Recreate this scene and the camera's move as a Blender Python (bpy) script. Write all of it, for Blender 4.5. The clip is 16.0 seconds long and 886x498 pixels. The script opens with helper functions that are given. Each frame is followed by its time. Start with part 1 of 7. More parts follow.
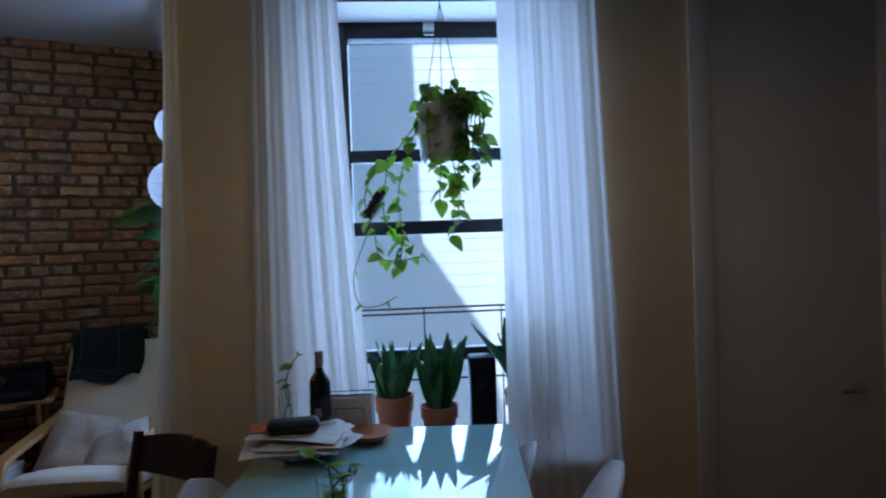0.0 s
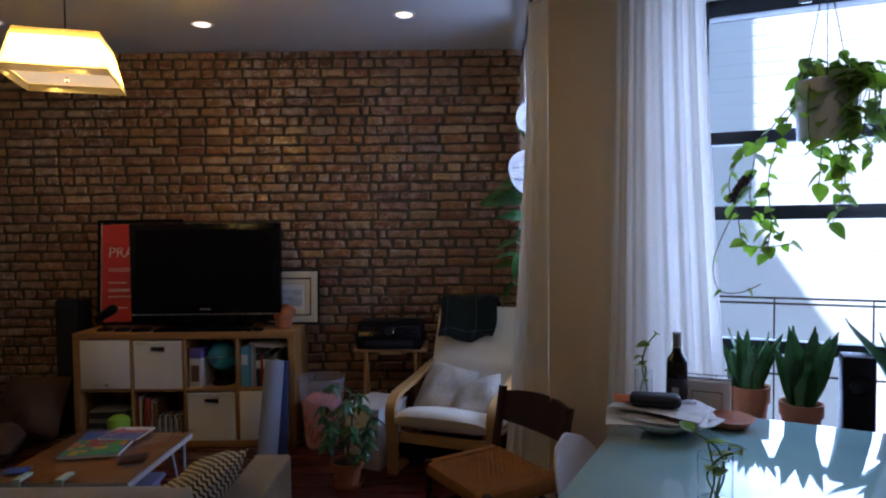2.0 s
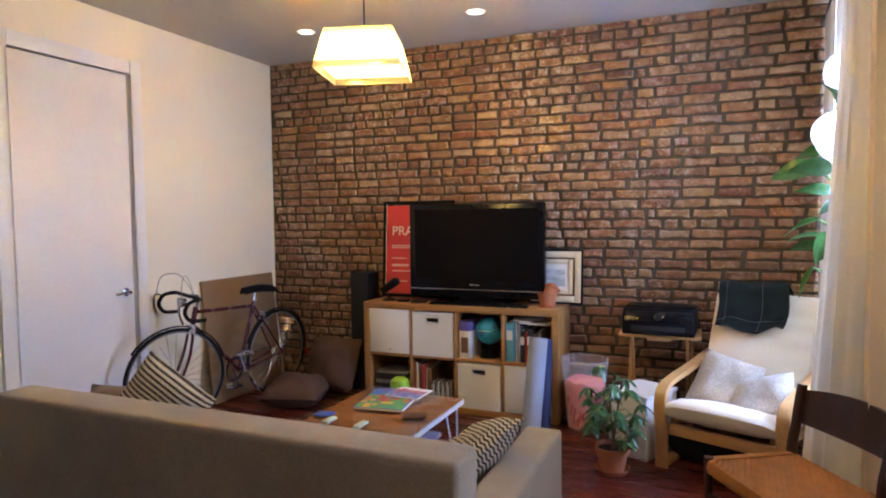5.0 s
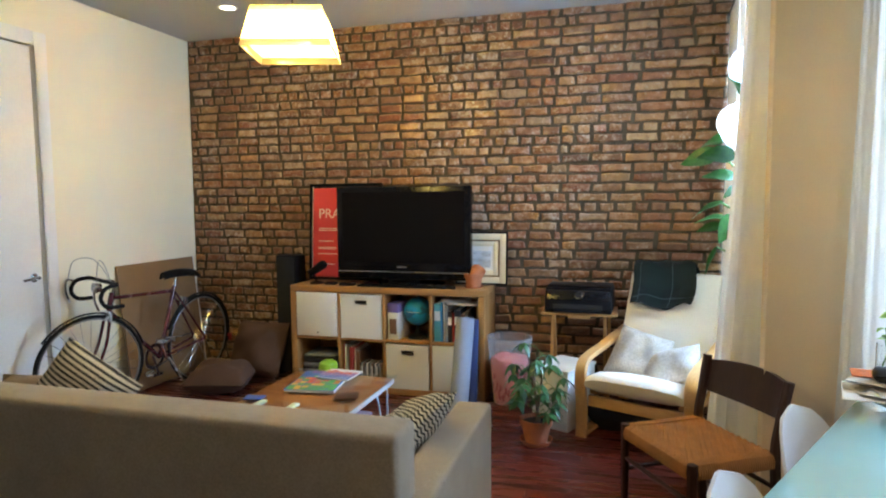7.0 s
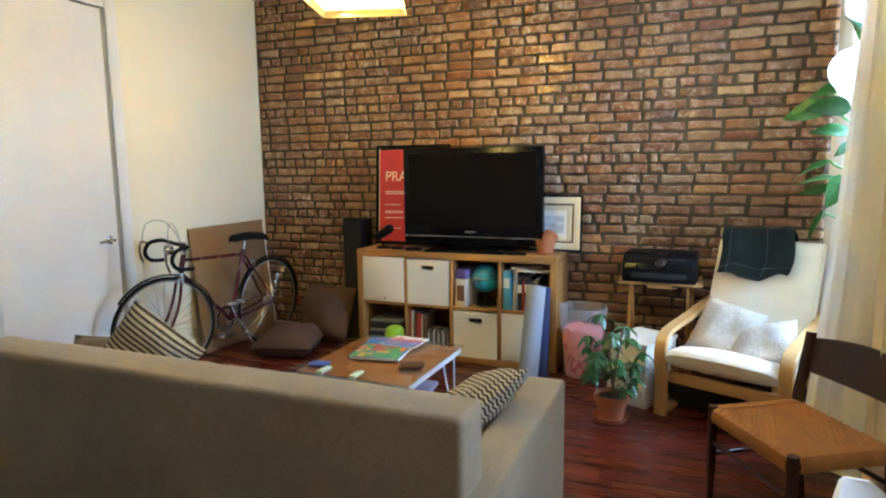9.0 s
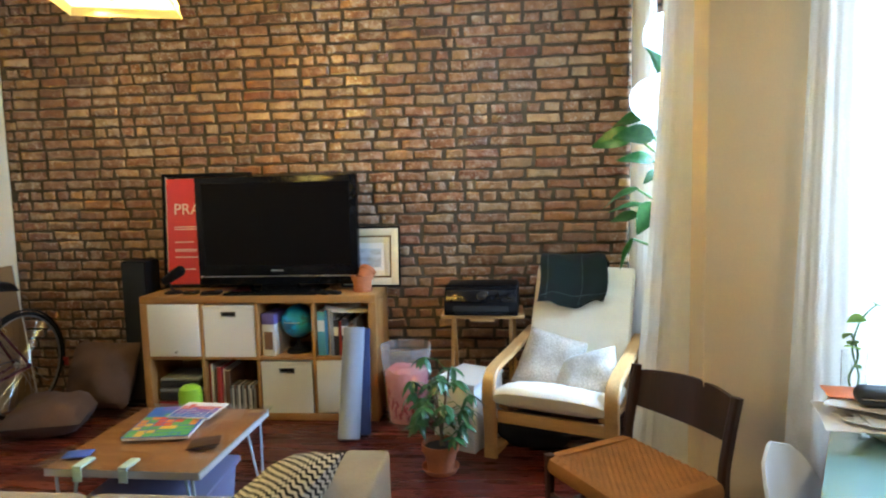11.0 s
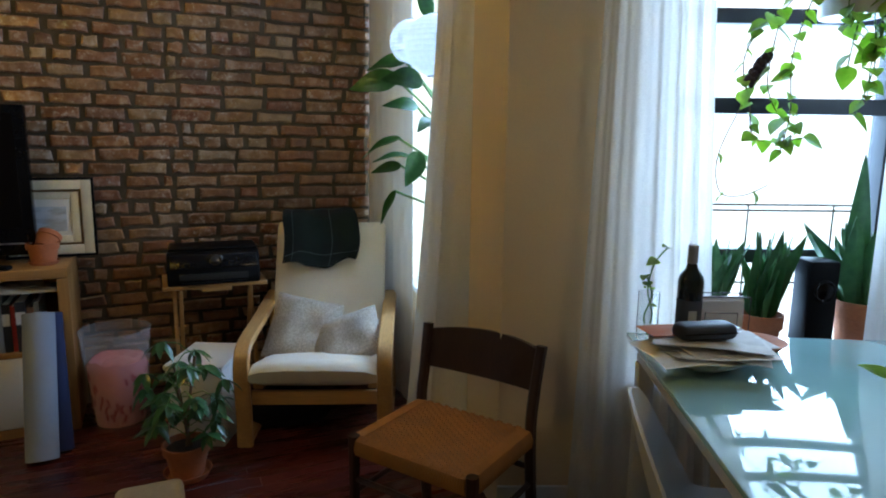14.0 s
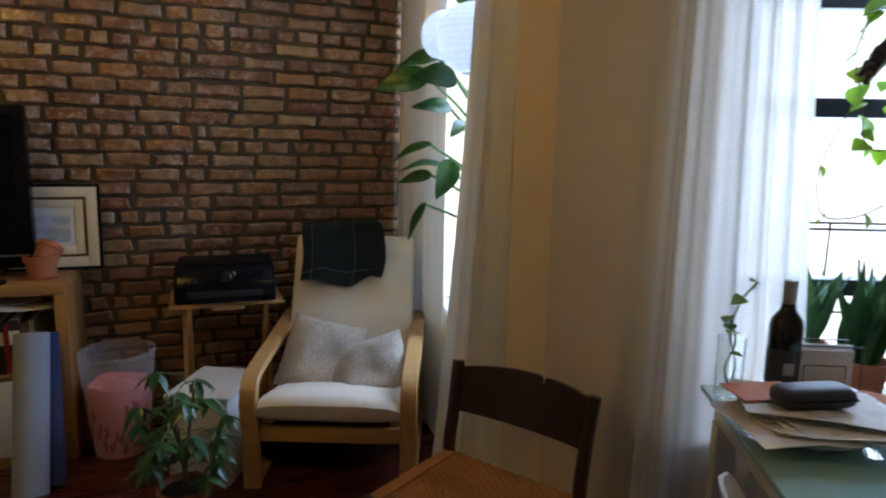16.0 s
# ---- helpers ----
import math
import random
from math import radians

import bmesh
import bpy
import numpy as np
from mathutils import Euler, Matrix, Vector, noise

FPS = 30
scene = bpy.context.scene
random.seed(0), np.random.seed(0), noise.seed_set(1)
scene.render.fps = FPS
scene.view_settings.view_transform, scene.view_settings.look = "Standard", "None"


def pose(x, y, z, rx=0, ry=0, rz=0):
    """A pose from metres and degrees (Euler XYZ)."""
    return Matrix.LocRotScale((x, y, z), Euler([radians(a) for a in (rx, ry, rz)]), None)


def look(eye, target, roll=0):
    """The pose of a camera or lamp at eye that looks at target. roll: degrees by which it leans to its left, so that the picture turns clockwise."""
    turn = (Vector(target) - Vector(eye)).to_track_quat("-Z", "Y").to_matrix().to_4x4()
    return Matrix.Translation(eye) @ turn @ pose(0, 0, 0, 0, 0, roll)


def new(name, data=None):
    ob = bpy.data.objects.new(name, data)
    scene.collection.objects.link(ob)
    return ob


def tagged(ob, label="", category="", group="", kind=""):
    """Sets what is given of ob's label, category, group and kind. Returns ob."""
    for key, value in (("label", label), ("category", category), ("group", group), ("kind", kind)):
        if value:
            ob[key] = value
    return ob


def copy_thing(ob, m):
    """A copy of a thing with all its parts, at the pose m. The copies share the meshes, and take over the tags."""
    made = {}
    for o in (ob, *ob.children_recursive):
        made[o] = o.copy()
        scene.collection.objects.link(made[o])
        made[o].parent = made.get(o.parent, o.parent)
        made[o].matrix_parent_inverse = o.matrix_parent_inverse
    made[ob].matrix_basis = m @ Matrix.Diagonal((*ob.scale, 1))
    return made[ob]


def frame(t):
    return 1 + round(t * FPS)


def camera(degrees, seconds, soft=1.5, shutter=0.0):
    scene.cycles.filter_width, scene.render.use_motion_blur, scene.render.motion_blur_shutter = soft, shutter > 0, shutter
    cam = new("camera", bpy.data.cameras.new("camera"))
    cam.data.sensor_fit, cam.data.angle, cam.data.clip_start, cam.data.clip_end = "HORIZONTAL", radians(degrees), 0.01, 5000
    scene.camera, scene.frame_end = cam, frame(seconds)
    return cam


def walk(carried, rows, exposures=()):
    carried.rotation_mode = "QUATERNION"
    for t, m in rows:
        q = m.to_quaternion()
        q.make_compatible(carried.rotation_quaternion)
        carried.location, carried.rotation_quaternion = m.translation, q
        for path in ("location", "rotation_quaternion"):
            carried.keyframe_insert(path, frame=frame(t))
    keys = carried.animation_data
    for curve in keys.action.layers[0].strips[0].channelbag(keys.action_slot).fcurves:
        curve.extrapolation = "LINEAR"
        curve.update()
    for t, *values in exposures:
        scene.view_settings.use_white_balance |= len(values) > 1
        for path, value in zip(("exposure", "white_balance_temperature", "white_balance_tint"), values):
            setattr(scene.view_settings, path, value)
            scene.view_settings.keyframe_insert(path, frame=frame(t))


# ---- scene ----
cam = camera(70.5, 16.0, soft=2.0, shutter=0.35)
PATH = [
    (0, (-0.097, 0.11, 1.432), (0.82, 1.887, 1.406), -1.9),
    (0.5, (-0.195, 0.083, 1.469), (0.534, 1.945, 1.42), -2.6),
    (1, (-0.253, 0.035, 1.483), (0.052, 2.01, 1.398), -3.1),
    (1.5, (-0.288, 0.022, 1.467), (-0.192, 2.02, 1.446), -2.2),
    (2, (-0.336, 0.017, 1.448), (-0.334, 2.016, 1.378), -0.6),
    (2.5, (-0.363, 0.049, 1.434), (-0.462, 2.041, 1.284), 0.4),
    (3, (-0.402, 0.065, 1.423), (-0.768, 2.027, 1.296), 0.2),
    (3.5, (-0.38, 0.148, 1.397), (-1.054, 2.026, 1.261), -1.5),
    (3.7, (-0.404, 0.132, 1.393), (-1.143, 1.986, 1.267), -1.3),
    (5.8, (-0.426, 0.048, 1.407), (-1.199, 1.891, 1.319), -0.6),
    (6, (-0.424, 0.042, 1.409), (-1.088, 1.927, 1.33), -0.2),
    (6.5, (-0.423, 0.016, 1.401), (-0.95, 1.944, 1.322), -0.5),
    (7, (-0.445, -0.001, 1.392), (-0.984, 1.918, 1.235), -0.5),
    (7.5, (-0.466, -0.017, 1.378), (-1.046, 1.885, 1.165), -1.1),
    (8, (-0.497, -0.008, 1.356), (-1.201, 1.841, 1.062), -0.8),
    (8.2, (-0.507, 0.016, 1.354), (-1.27, 1.831, 1.005), -1.0),
    (10.3, (-0.486, 0.436, 1.413), (-1.01, 2.364, 1.319), -0.4),
    (10.5, (-0.522, 0.469, 1.401), (-0.956, 2.418, 1.284), -0.1),
    (11, (-0.564, 0.538, 1.392), (-0.754, 2.519, 1.197), -1.4),
    (11.5, (-0.602, 0.633, 1.369), (-0.698, 2.615, 1.121), -0.3),
    (12, (-0.617, 0.751, 1.347), (-0.553, 2.73, 1.064), 0.3),
    (12.5, (-0.668, 0.826, 1.34), (-0.439, 2.782, 0.993), 0.9),
    (13, (-0.761, 0.849, 1.339), (-0.098, 2.7, 0.971), 1.1),
    (13.5, (-0.882, 0.888, 1.352), (-0.026, 2.663, 1.013), 0.4),
    (14, (-0.94, 0.934, 1.348), (-0.116, 2.724, 1.011), 0.7),
    (14.5, (-0.927, 0.957, 1.344), (-0.085, 2.736, 0.99), 0.5),
    (15, (-0.876, 1.032, 1.343), (-0.031, 2.816, 1.025), -0.6),
    (15.5, (-0.821, 1.128, 1.35), (0.025, 2.914, 1.046), -0.2),
    (16, (-0.793, 1.242, 1.352), (-0.074, 3.08, 1.03), 1.1),
]
EXPOSURES = [(0.0, -0.25, 5350, 22), (0.5, -0.45, 5450, 26), (1.0, -0.75, 5350, 27), (1.5, -0.45, 5550, 31), (2.0, 0.2, 5750, 33), (2.5, 1.0, 6200, 40), (3.0, 1.6, 6600, 45), (3.5, 2.2, 6450, 43), (6.0, 2.35, 5800, 23), (7.0, 2.5, 5850, 12),
             (8.0, 2.65, 5850, 12), (10.5, 2.55, 5900, 10), (12.0, 2.45, 5700, 11), (12.5, 2.1, 5700, 11), (13.0, 1.55, 5700, 11), (13.5, 0.9, 5950, 12), (14.5, 0.8, 6100, 14), (15.0, 0.7, 6250, 17), (16.0, 0.7, 6550, 23)]
walk(cam, [(t, look(eye, target, roll)) for t, eye, target, roll in PATH], EXPOSURES)

# ---- the plan ----
WEST, NORTH, SOUTH, EAST, CEIL = -3.92, 4.56, -2.6, 3.2, 2.72
TURN = -23.0                                   # the window wall against the brick wall
NE = pose(0, 0, 0, 0, 0, TURN)                 # s along the window wall, d out through it
D_WALL, S_CORNER = 2.607, -0.96               # room face of the window wall, its left corner
CORNER = Vector((0.1349, 2.7749, 0))
E_END = Vector((0.42, 4.56, 0))
E_ANGLE = math.degrees(math.atan2(E_END.y - CORNER.y, E_END.x - CORNER.x))
EASTW = pose(CORNER.x, CORNER.y, 0, 0, 0, E_ANGLE)   # x along the short wall, -y out of the room
E_LEN = (E_END - CORNER).length

# ---- light ----
world = bpy.data.worlds.new("sky")
scene.world = world
world.use_nodes = True
wn = world.node_tree
sky = wn.nodes.new("ShaderNodeTexSky")
sky.sky_type, sky.sun_disc = "NISHITA", False
sky.sun_elevation, sky.sun_rotation = radians(40), radians(195)
wn.links.new(sky.outputs[0], wn.nodes["Background"].inputs["Color"])
wn.nodes["Background"].inputs["Strength"].default_value = 0.15


def lamp(name, kind, energy, colour, m, **settings):
    data = bpy.data.lights.new(name, kind)
    data.energy, data.color = energy, colour
    if kind == "AREA":
        data.shape, data.size, data.size_y = "RECTANGLE", settings["size"][0], settings["size"][1]
    elif kind == "SUN":
        data.angle = radians(settings["angle"])
    else:
        data.shadow_soft_size = settings["radius"]
        if kind == "SPOT":
            data.spot_size, data.spot_blend = radians(settings["cone"]), 0.6
    ob = new(name, data)
    ob.matrix_world = m
    return ob


sun_way = NE.to_3x3() @ Vector((-0.32, 0.72, -0.62))
lamp("sun", "SUN", 5.0, (1.0, 0.95, 0.88), look((0, 0, 20), Vector((0, 0, 20)) + sun_way), angle=0.5)
WARM, DAY = (1.0, 0.73, 0.17), (0.45, 0.68, 1.0)
lamp("window_daylight", "AREA", 32.0, DAY, NE @ look((0.1, 2.97, 1.5), (0.1, 0, 1.35)), size=(0.86, 1.9))
lamp("side_window_daylight", "AREA", 28.0, DAY, EASTW @ look((0.85, -0.31, 1.5), (0.95, 2.0, 0.9)), size=(0.6, 1.7))

# ---- materials ----
def graph(name):
    m = bpy.data.materials.new(name)
    m.use_nodes = True
    t = m.node_tree
    return m, t, t.nodes["Principled BSDF"]


def node(t, kind, **values):
    n = t.nodes.new(kind)
    for key, value in values.items():
        n.inputs[key.replace("_", " ")].default_value = value
    return n


def link(t, a, b):
    t.links.new(a, b)


def coords(t, stretch=(1, 1, 1)):
    c = t.nodes.new("ShaderNodeTexCoord")
    v = t.nodes.new("ShaderNodeVectorMath")
    v.operation = "MULTIPLY"
    v.inputs[1].default_value = stretch
    link(t, c.outputs["Object"], v.inputs[0])
    return v.outputs[0]


def noise_of(t, vec, scale, detail=4.0, rough=0.55):
    n = node(t, "ShaderNodeTexNoise", Scale=scale, Detail=detail, Roughness=rough)
    link(t, vec, n.inputs["Vector"])
    return n.outputs["Fac"]


def ranged(t, value, lo, hi, a=0.25, b=0.75):
    r = t.nodes.new("ShaderNodeMapRange")
    for i, x in ((1, a), (2, b), (3, lo), (4, hi)):
        r.inputs[i].default_value = x
    link(t, value, r.inputs[0])
    return r.outputs[0]


def times(t, a, b):
    m = t.nodes.new("ShaderNodeMath")
    m.operation = "MULTIPLY"
    link(t, a, m.inputs[0])
    if isinstance(b, (int, float)):
        m.inputs[1].default_value = b
    else:
        link(t, b, m.inputs[1])
    return m.outputs[0]


def math_of(t, op, a, b=None):
    m = t.nodes.new("ShaderNodeMath")
    m.operation = op
    for i, x in ((0, a), (1, b)):
        if x is None:
            continue
        if isinstance(x, (int, float)):
            m.inputs[i].default_value = x
        else:
            link(t, x, m.inputs[i])
    return m.outputs[0]


def mixed(t, fac, a, b, blend="MIX"):
    m = t.nodes.new("ShaderNodeMix")
    m.data_type, m.blend_type = "RGBA", blend
    for i, x in ((0, fac), (6, a), (7, b)):
        if isinstance(x, (int, float)):
            m.inputs[i].default_value = x
        elif isinstance(x, tuple):
            m.inputs[i].default_value = (*x, 1) if len(x) == 3 else x
        else:
            link(t, x, m.inputs[i])
    return m.outputs[2]


def bumped(t, p, height, strength, distance=0.004):
    b = node(t, "ShaderNodeBump", Strength=strength, Distance=distance)
    link(t, height, b.inputs["Height"])
    link(t, b.outputs[0], p.inputs["Normal"])


def plain(name, colour, rough=0.55, var=0.12, coarse=5.0, fine=90.0, bump=0.12, metal=0.0, stretch=(1, 1, 1), coat=0.0, sheen=0.0, spec=0.5):
    """Colour with blotches and grain at two scales, uneven gloss and fine relief."""
    m, t, p = graph(name)
    v = coords(t, stretch)
    a, b = noise_of(t, v, coarse), noise_of(t, v, fine, 3.0)
    k = times(t, ranged(t, a, 1 - var, 1 + var), ranged(t, b, 1 - var * 0.6, 1 + var * 0.6))
    link(t, mixed(t, 1.0, colour, k, "MULTIPLY"), p.inputs["Base Color"])
    link(t, ranged(t, a, max(rough - 0.08, 0.02), min(rough + 0.08, 1)), p.inputs["Roughness"])
    p.inputs["Metallic"].default_value = metal
    p.inputs["Coat Weight"].default_value = coat
    p.inputs["Sheen Weight"].default_value = sheen
    p.inputs["Specular IOR Level"].default_value = spec
    if bump:
        bumped(t, p, b, bump, 0.003)
    return m


def wood(name, colour, dark, rough=0.4, along=0, scale=14.0, coat=0.1):
    m, t, p = graph(name)
    st = [1.0, 1.0, 1.0]
    st[along] = 0.07
    v = coords(t, tuple(st))
    a, b = noise_of(t, v, scale, 6.0, 0.65), noise_of(t, v, scale * 9, 3.0)
    col = mixed(t, ranged(t, a, 0.0, 1.0, 0.32, 0.68), colour, dark)
    link(t, mixed(t, 1.0, col, ranged(t, b, 0.85, 1.12), "MULTIPLY"), p.inputs["Base Color"])
    link(t, ranged(t, a, rough - 0.07, rough + 0.1), p.inputs["Roughness"])
    p.inputs["Coat Weight"].default_value = coat
    bumped(t, p, b, 0.12, 0.002)
    return m


def fabric(name, colour, weave=700.0, var=0.1, rough=0.95, bump=0.35, coarse=4.0):
    m, t, p = graph(name)
    v = coords(t)
    w = t.nodes.new("ShaderNodeTexVoronoi")
    w.inputs["Scale"].default_value = weave
    link(t, v, w.inputs["Vector"])
    a, b = noise_of(t, v, coarse), noise_of(t, v, 160.0, 2.0)
    k = times(t, ranged(t, a, 1 - var, 1 + var), ranged(t, b, 1 - var, 1 + var))
    link(t, mixed(t, 1.0, colour, k, "MULTIPLY"), p.inputs["Base Color"])
    p.inputs["Roughness"].default_value = rough
    p.inputs["Sheen Weight"].default_value = 0.25 if max(colour) > 0.1 else 0.0
    h = math_of(t, "ADD", w.outputs["Distance"], b)
    bumped(t, p, h, bump, 0.002)
    return m


def leafy(name, colour, second, through_light=0.3, rough=0.4):
    m, t, p = graph(name)
    v = coords(t)
    info = t.nodes.new("ShaderNodeObjectInfo")
    a = noise_of(t, v, 30.0)
    col = mixed(t, ranged(t, a, 0, 1), colour, second)
    col = mixed(t, 1.0, col, ranged(t, info.outputs["Random"], 0.7, 1.3, 0, 1), "MULTIPLY")
    link(t, col, p.inputs["Base Color"])
    p.inputs["Roughness"].default_value = rough
    tr = t.nodes.new("ShaderNodeBsdfTranslucent")
    link(t, mixed(t, 1.0, col, (1.25, 1.3, 0.7), "MULTIPLY"), tr.inputs["Color"])
    mx = t.nodes.new("ShaderNodeMixShader")
    mx.inputs[0].default_value = through_light
    link(t, p.outputs[0], mx.inputs[1])
    link(t, tr.outputs[0], mx.inputs[2])
    link(t, mx.outputs[0], t.nodes["Material Output"].inputs["Surface"])
    bumped(t, p, noise_of(t, v, 90.0), 0.15, 0.002)
    return m


def cloth_sheer(name, colour, clear=0.12, trans=0.5):
    m, t, p = graph(name)
    v = coords(t)
    a = noise_of(t, v, 260.0, 2.0)
    col = mixed(t, 1.0, colour, ranged(t, a, 0.9, 1.06), "MULTIPLY")
    link(t, col, p.inputs["Base Color"])
    p.inputs["Roughness"].default_value = 0.95
    tr, tp = t.nodes.new("ShaderNodeBsdfTranslucent"), t.nodes.new("ShaderNodeBsdfTransparent")
    link(t, col, tr.inputs["Color"])
    m1, m2 = t.nodes.new("ShaderNodeMixShader"), t.nodes.new("ShaderNodeMixShader")
    m1.inputs[0].default_value, m2.inputs[0].default_value = trans, clear
    link(t, p.outputs[0], m1.inputs[1])
    link(t, tr.outputs[0], m1.inputs[2])
    link(t, m1.outputs[0], m2.inputs[1])
    link(t, tp.outputs[0], m2.inputs[2])
    link(t, m2.outputs[0], t.nodes["Material Output"].inputs["Surface"])
    bumped(t, p, a, 0.2, 0.001)
    return m


def glass(name, colour=(1, 1, 1), rough=0.0, ior=1.45):
    m, t, p = graph(name)
    p.inputs["Base Color"].default_value = (*colour, 1)
    p.inputs["Transmission Weight"].default_value = 1.0
    p.inputs["Roughness"].default_value, p.inputs["IOR"].default_value = rough, ior
    return m


def thin_glass(name, colour=(0.96, 0.99, 0.98), gloss=0.08):
    """A pane: lets light straight through and mirrors a little, more at a slant."""
    m, t, p = graph(name)
    tp, gl = node(t, "ShaderNodeBsdfTransparent", Color=(*colour, 1)), node(t, "ShaderNodeBsdfGlossy", Roughness=0.02)
    lw = node(t, "ShaderNodeLayerWeight", Blend=0.5)
    fr = math_of(t, "ADD", times(t, math_of(t, "POWER", lw.outputs["Facing"], 4.0), 0.5), gloss * 0.5)
    mx = t.nodes.new("ShaderNodeMixShader")
    link(t, fr, mx.inputs[0])
    link(t, tp.outputs[0], mx.inputs[1])
    link(t, gl.outputs[0], mx.inputs[2])
    link(t, mx.outputs[0], t.nodes["Material Output"].inputs["Surface"])
    return m


def glowing(name, colour, strength):
    m, t, p = graph(name)
    p.inputs["Base Color"].default_value = (*colour, 1)
    p.inputs["Emission Color"].default_value = (*colour, 1)
    p.inputs["Emission Strength"].default_value = strength
    return m


def brick_like(name, island):
    m, t, p = graph(name)
    v = coords(t)
    geo = t.nodes.new("ShaderNodeNewGeometry")
    info = t.nodes.new("ShaderNodeObjectInfo")
    rnd = geo.outputs["Random Per Island"] if island else info.outputs["Random"]
    pos = t.nodes.new("ShaderNodeVectorMath")
    link(t, geo.outputs["Position"], pos.inputs[0])
    ramp = t.nodes.new("ShaderNodeValToRGB")
    stops = [(0.0, (0.27, 0.092, 0.038)), (0.3, (0.36, 0.165, 0.062)), (0.5, (0.26, 0.115, 0.050)), (0.65, (0.43, 0.225, 0.085)), (0.8, (0.18, 0.074, 0.036)), (0.9, (0.48, 0.300, 0.145)), (1.0, (0.33, 0.185, 0.085))]
    e = ramp.color_ramp.elements
    for i, (at, c) in enumerate(stops):
        el = e[i] if i < 2 else e.new(at)
        el.position, el.color = at, (*c, 1)
    link(t, rnd, ramp.inputs[0])
    n1, n2, n3 = noise_of(t, pos.outputs[0], 16.0, 5.0, 0.6), noise_of(t, pos.outputs[0], 90.0, 4.0, 0.7), noise_of(t, pos.outputs[0], 1.1, 3.0)
    col = mixed(t, 1.0, ramp.outputs[0], ranged(t, n1, 0.5, 1.15), "MULTIPLY")
    col = mixed(t, 1.0, col, ranged(t, n2, 0.78, 1.18), "MULTIPLY")
    # lime haze left by old plaster, in patches
    haze = times(t, ranged(t, n3, 0.0, 1.0, 0.42, 0.62), ranged(t, n1, 0.0, 0.55, 0.48, 0.62))
    col = mixed(t, haze, col, (0.52, 0.44, 0.36))
    n4 = noise_of(t, pos.outputs[0], 38.0, 5.0, 0.75)
    fleck = times(t, ranged(t, n4, 0.0, 0.85, 0.55, 0.64), ranged(t, n3, 0.15, 1.0, 0.40, 0.60))
    col = mixed(t, fleck, col, (0.58, 0.50, 0.42))
    soot = ranged(t, n2, 0.0, 0.55, 0.56, 0.72)
    col = mixed(t, soot, col, (0.09, 0.055, 0.04))
    link(t, col, p.inputs["Base Color"])
    link(t, ranged(t, n1, 0.36, 0.7), p.inputs["Roughness"])
    p.inputs["Coat Weight"].default_value, p.inputs["Coat Roughness"].default_value = 0.35, 0.24
    h = math_of(t, "ADD", n2, n1)
    bumped(t, p, h, 0.6, 0.006)
    return m


def plank_like(name, island):
    m, t, p = graph(name)
    geo, info = t.nodes.new("ShaderNodeNewGeometry"), t.nodes.new("ShaderNodeObjectInfo")
    rnd = geo.outputs["Random Per Island"] if island else info.outputs["Random"]
    st = t.nodes.new("ShaderNodeVectorMath")
    st.operation = "MULTIPLY"
    st.inputs[1].default_value = (0.09, 1, 1)
    link(t, geo.outputs["Position"], st.inputs[0])
    a, b = noise_of(t, st.outputs[0], 22.0, 6.0, 0.65), noise_of(t, st.outputs[0], 150.0, 3.0)
    ramp = t.nodes.new("ShaderNodeValToRGB")
    e = ramp.color_ramp.elements
    for i, (at, c) in enumerate([(0.0, (0.050, 0.007, 0.004)), (0.45, (0.085, 0.012, 0.006)), (0.75, (0.066, 0.009, 0.005)), (0.9, (0.125, 0.022, 0.009)), (1.0, (0.155, 0.034, 0.012))]):
        el = e[i] if i < 2 else e.new(at)
        el.position, el.color = at, (*c, 1)
    link(t, rnd, ramp.inputs[0])
    col = mixed(t, 1.0, ramp.outputs[0], ranged(t, a, 0.6, 1.35), "MULTIPLY")
    col = mixed(t, 1.0, col, ranged(t, b, 0.82, 1.15), "MULTIPLY")
    link(t, col, p.inputs["Base Color"])
    link(t, ranged(t, a, 0.2, 0.36), p.inputs["Roughness"])
    bumped(t, p, b, 0.08, 0.002)
    return m


def striped(name, light, dark, kind):
    """Woven cushion cloth: slanting stripes broken into teeth, or a broken check."""
    m, t, p = graph(name)
    c = t.nodes.new("ShaderNodeTexCoord")
    sep = t.nodes.new("ShaderNodeSeparateXYZ")
    link(t, c.outputs["Object"], sep.inputs[0])
    x, y = sep.outputs[0], sep.outputs[1]
    if kind == "stripe":
        tooth = math_of(t, "PINGPONG", times(t, x, 1.0), 0.005)
        f = math_of(t, "FRACT", times(t, math_of(t, "ADD", y, tooth), 54.0))
        k = math_of(t, "GREATER_THAN", f, 0.48)
    else:
        tooth = math_of(t, "PINGPONG", times(t, x, 1.0), 0.007)
        f = math_of(t, "FRACT", times(t, math_of(t, "ADD", y, times(t, tooth, 1.0)), 62.0))
        k = math_of(t, "GREATER_THAN", f, 0.48)
    n = noise_of(t, c.outputs["Object"], 220.0, 2.0)
    col = mixed(t, 1.0, mixed(t, k, dark, light), ranged(t, n, 0.82, 1.12), "MULTIPLY")
    link(t, col, p.inputs["Base Color"])
    p.inputs["Roughness"].default_value = 0.95
    bumped(t, p, n, 0.4, 0.003)
    return m


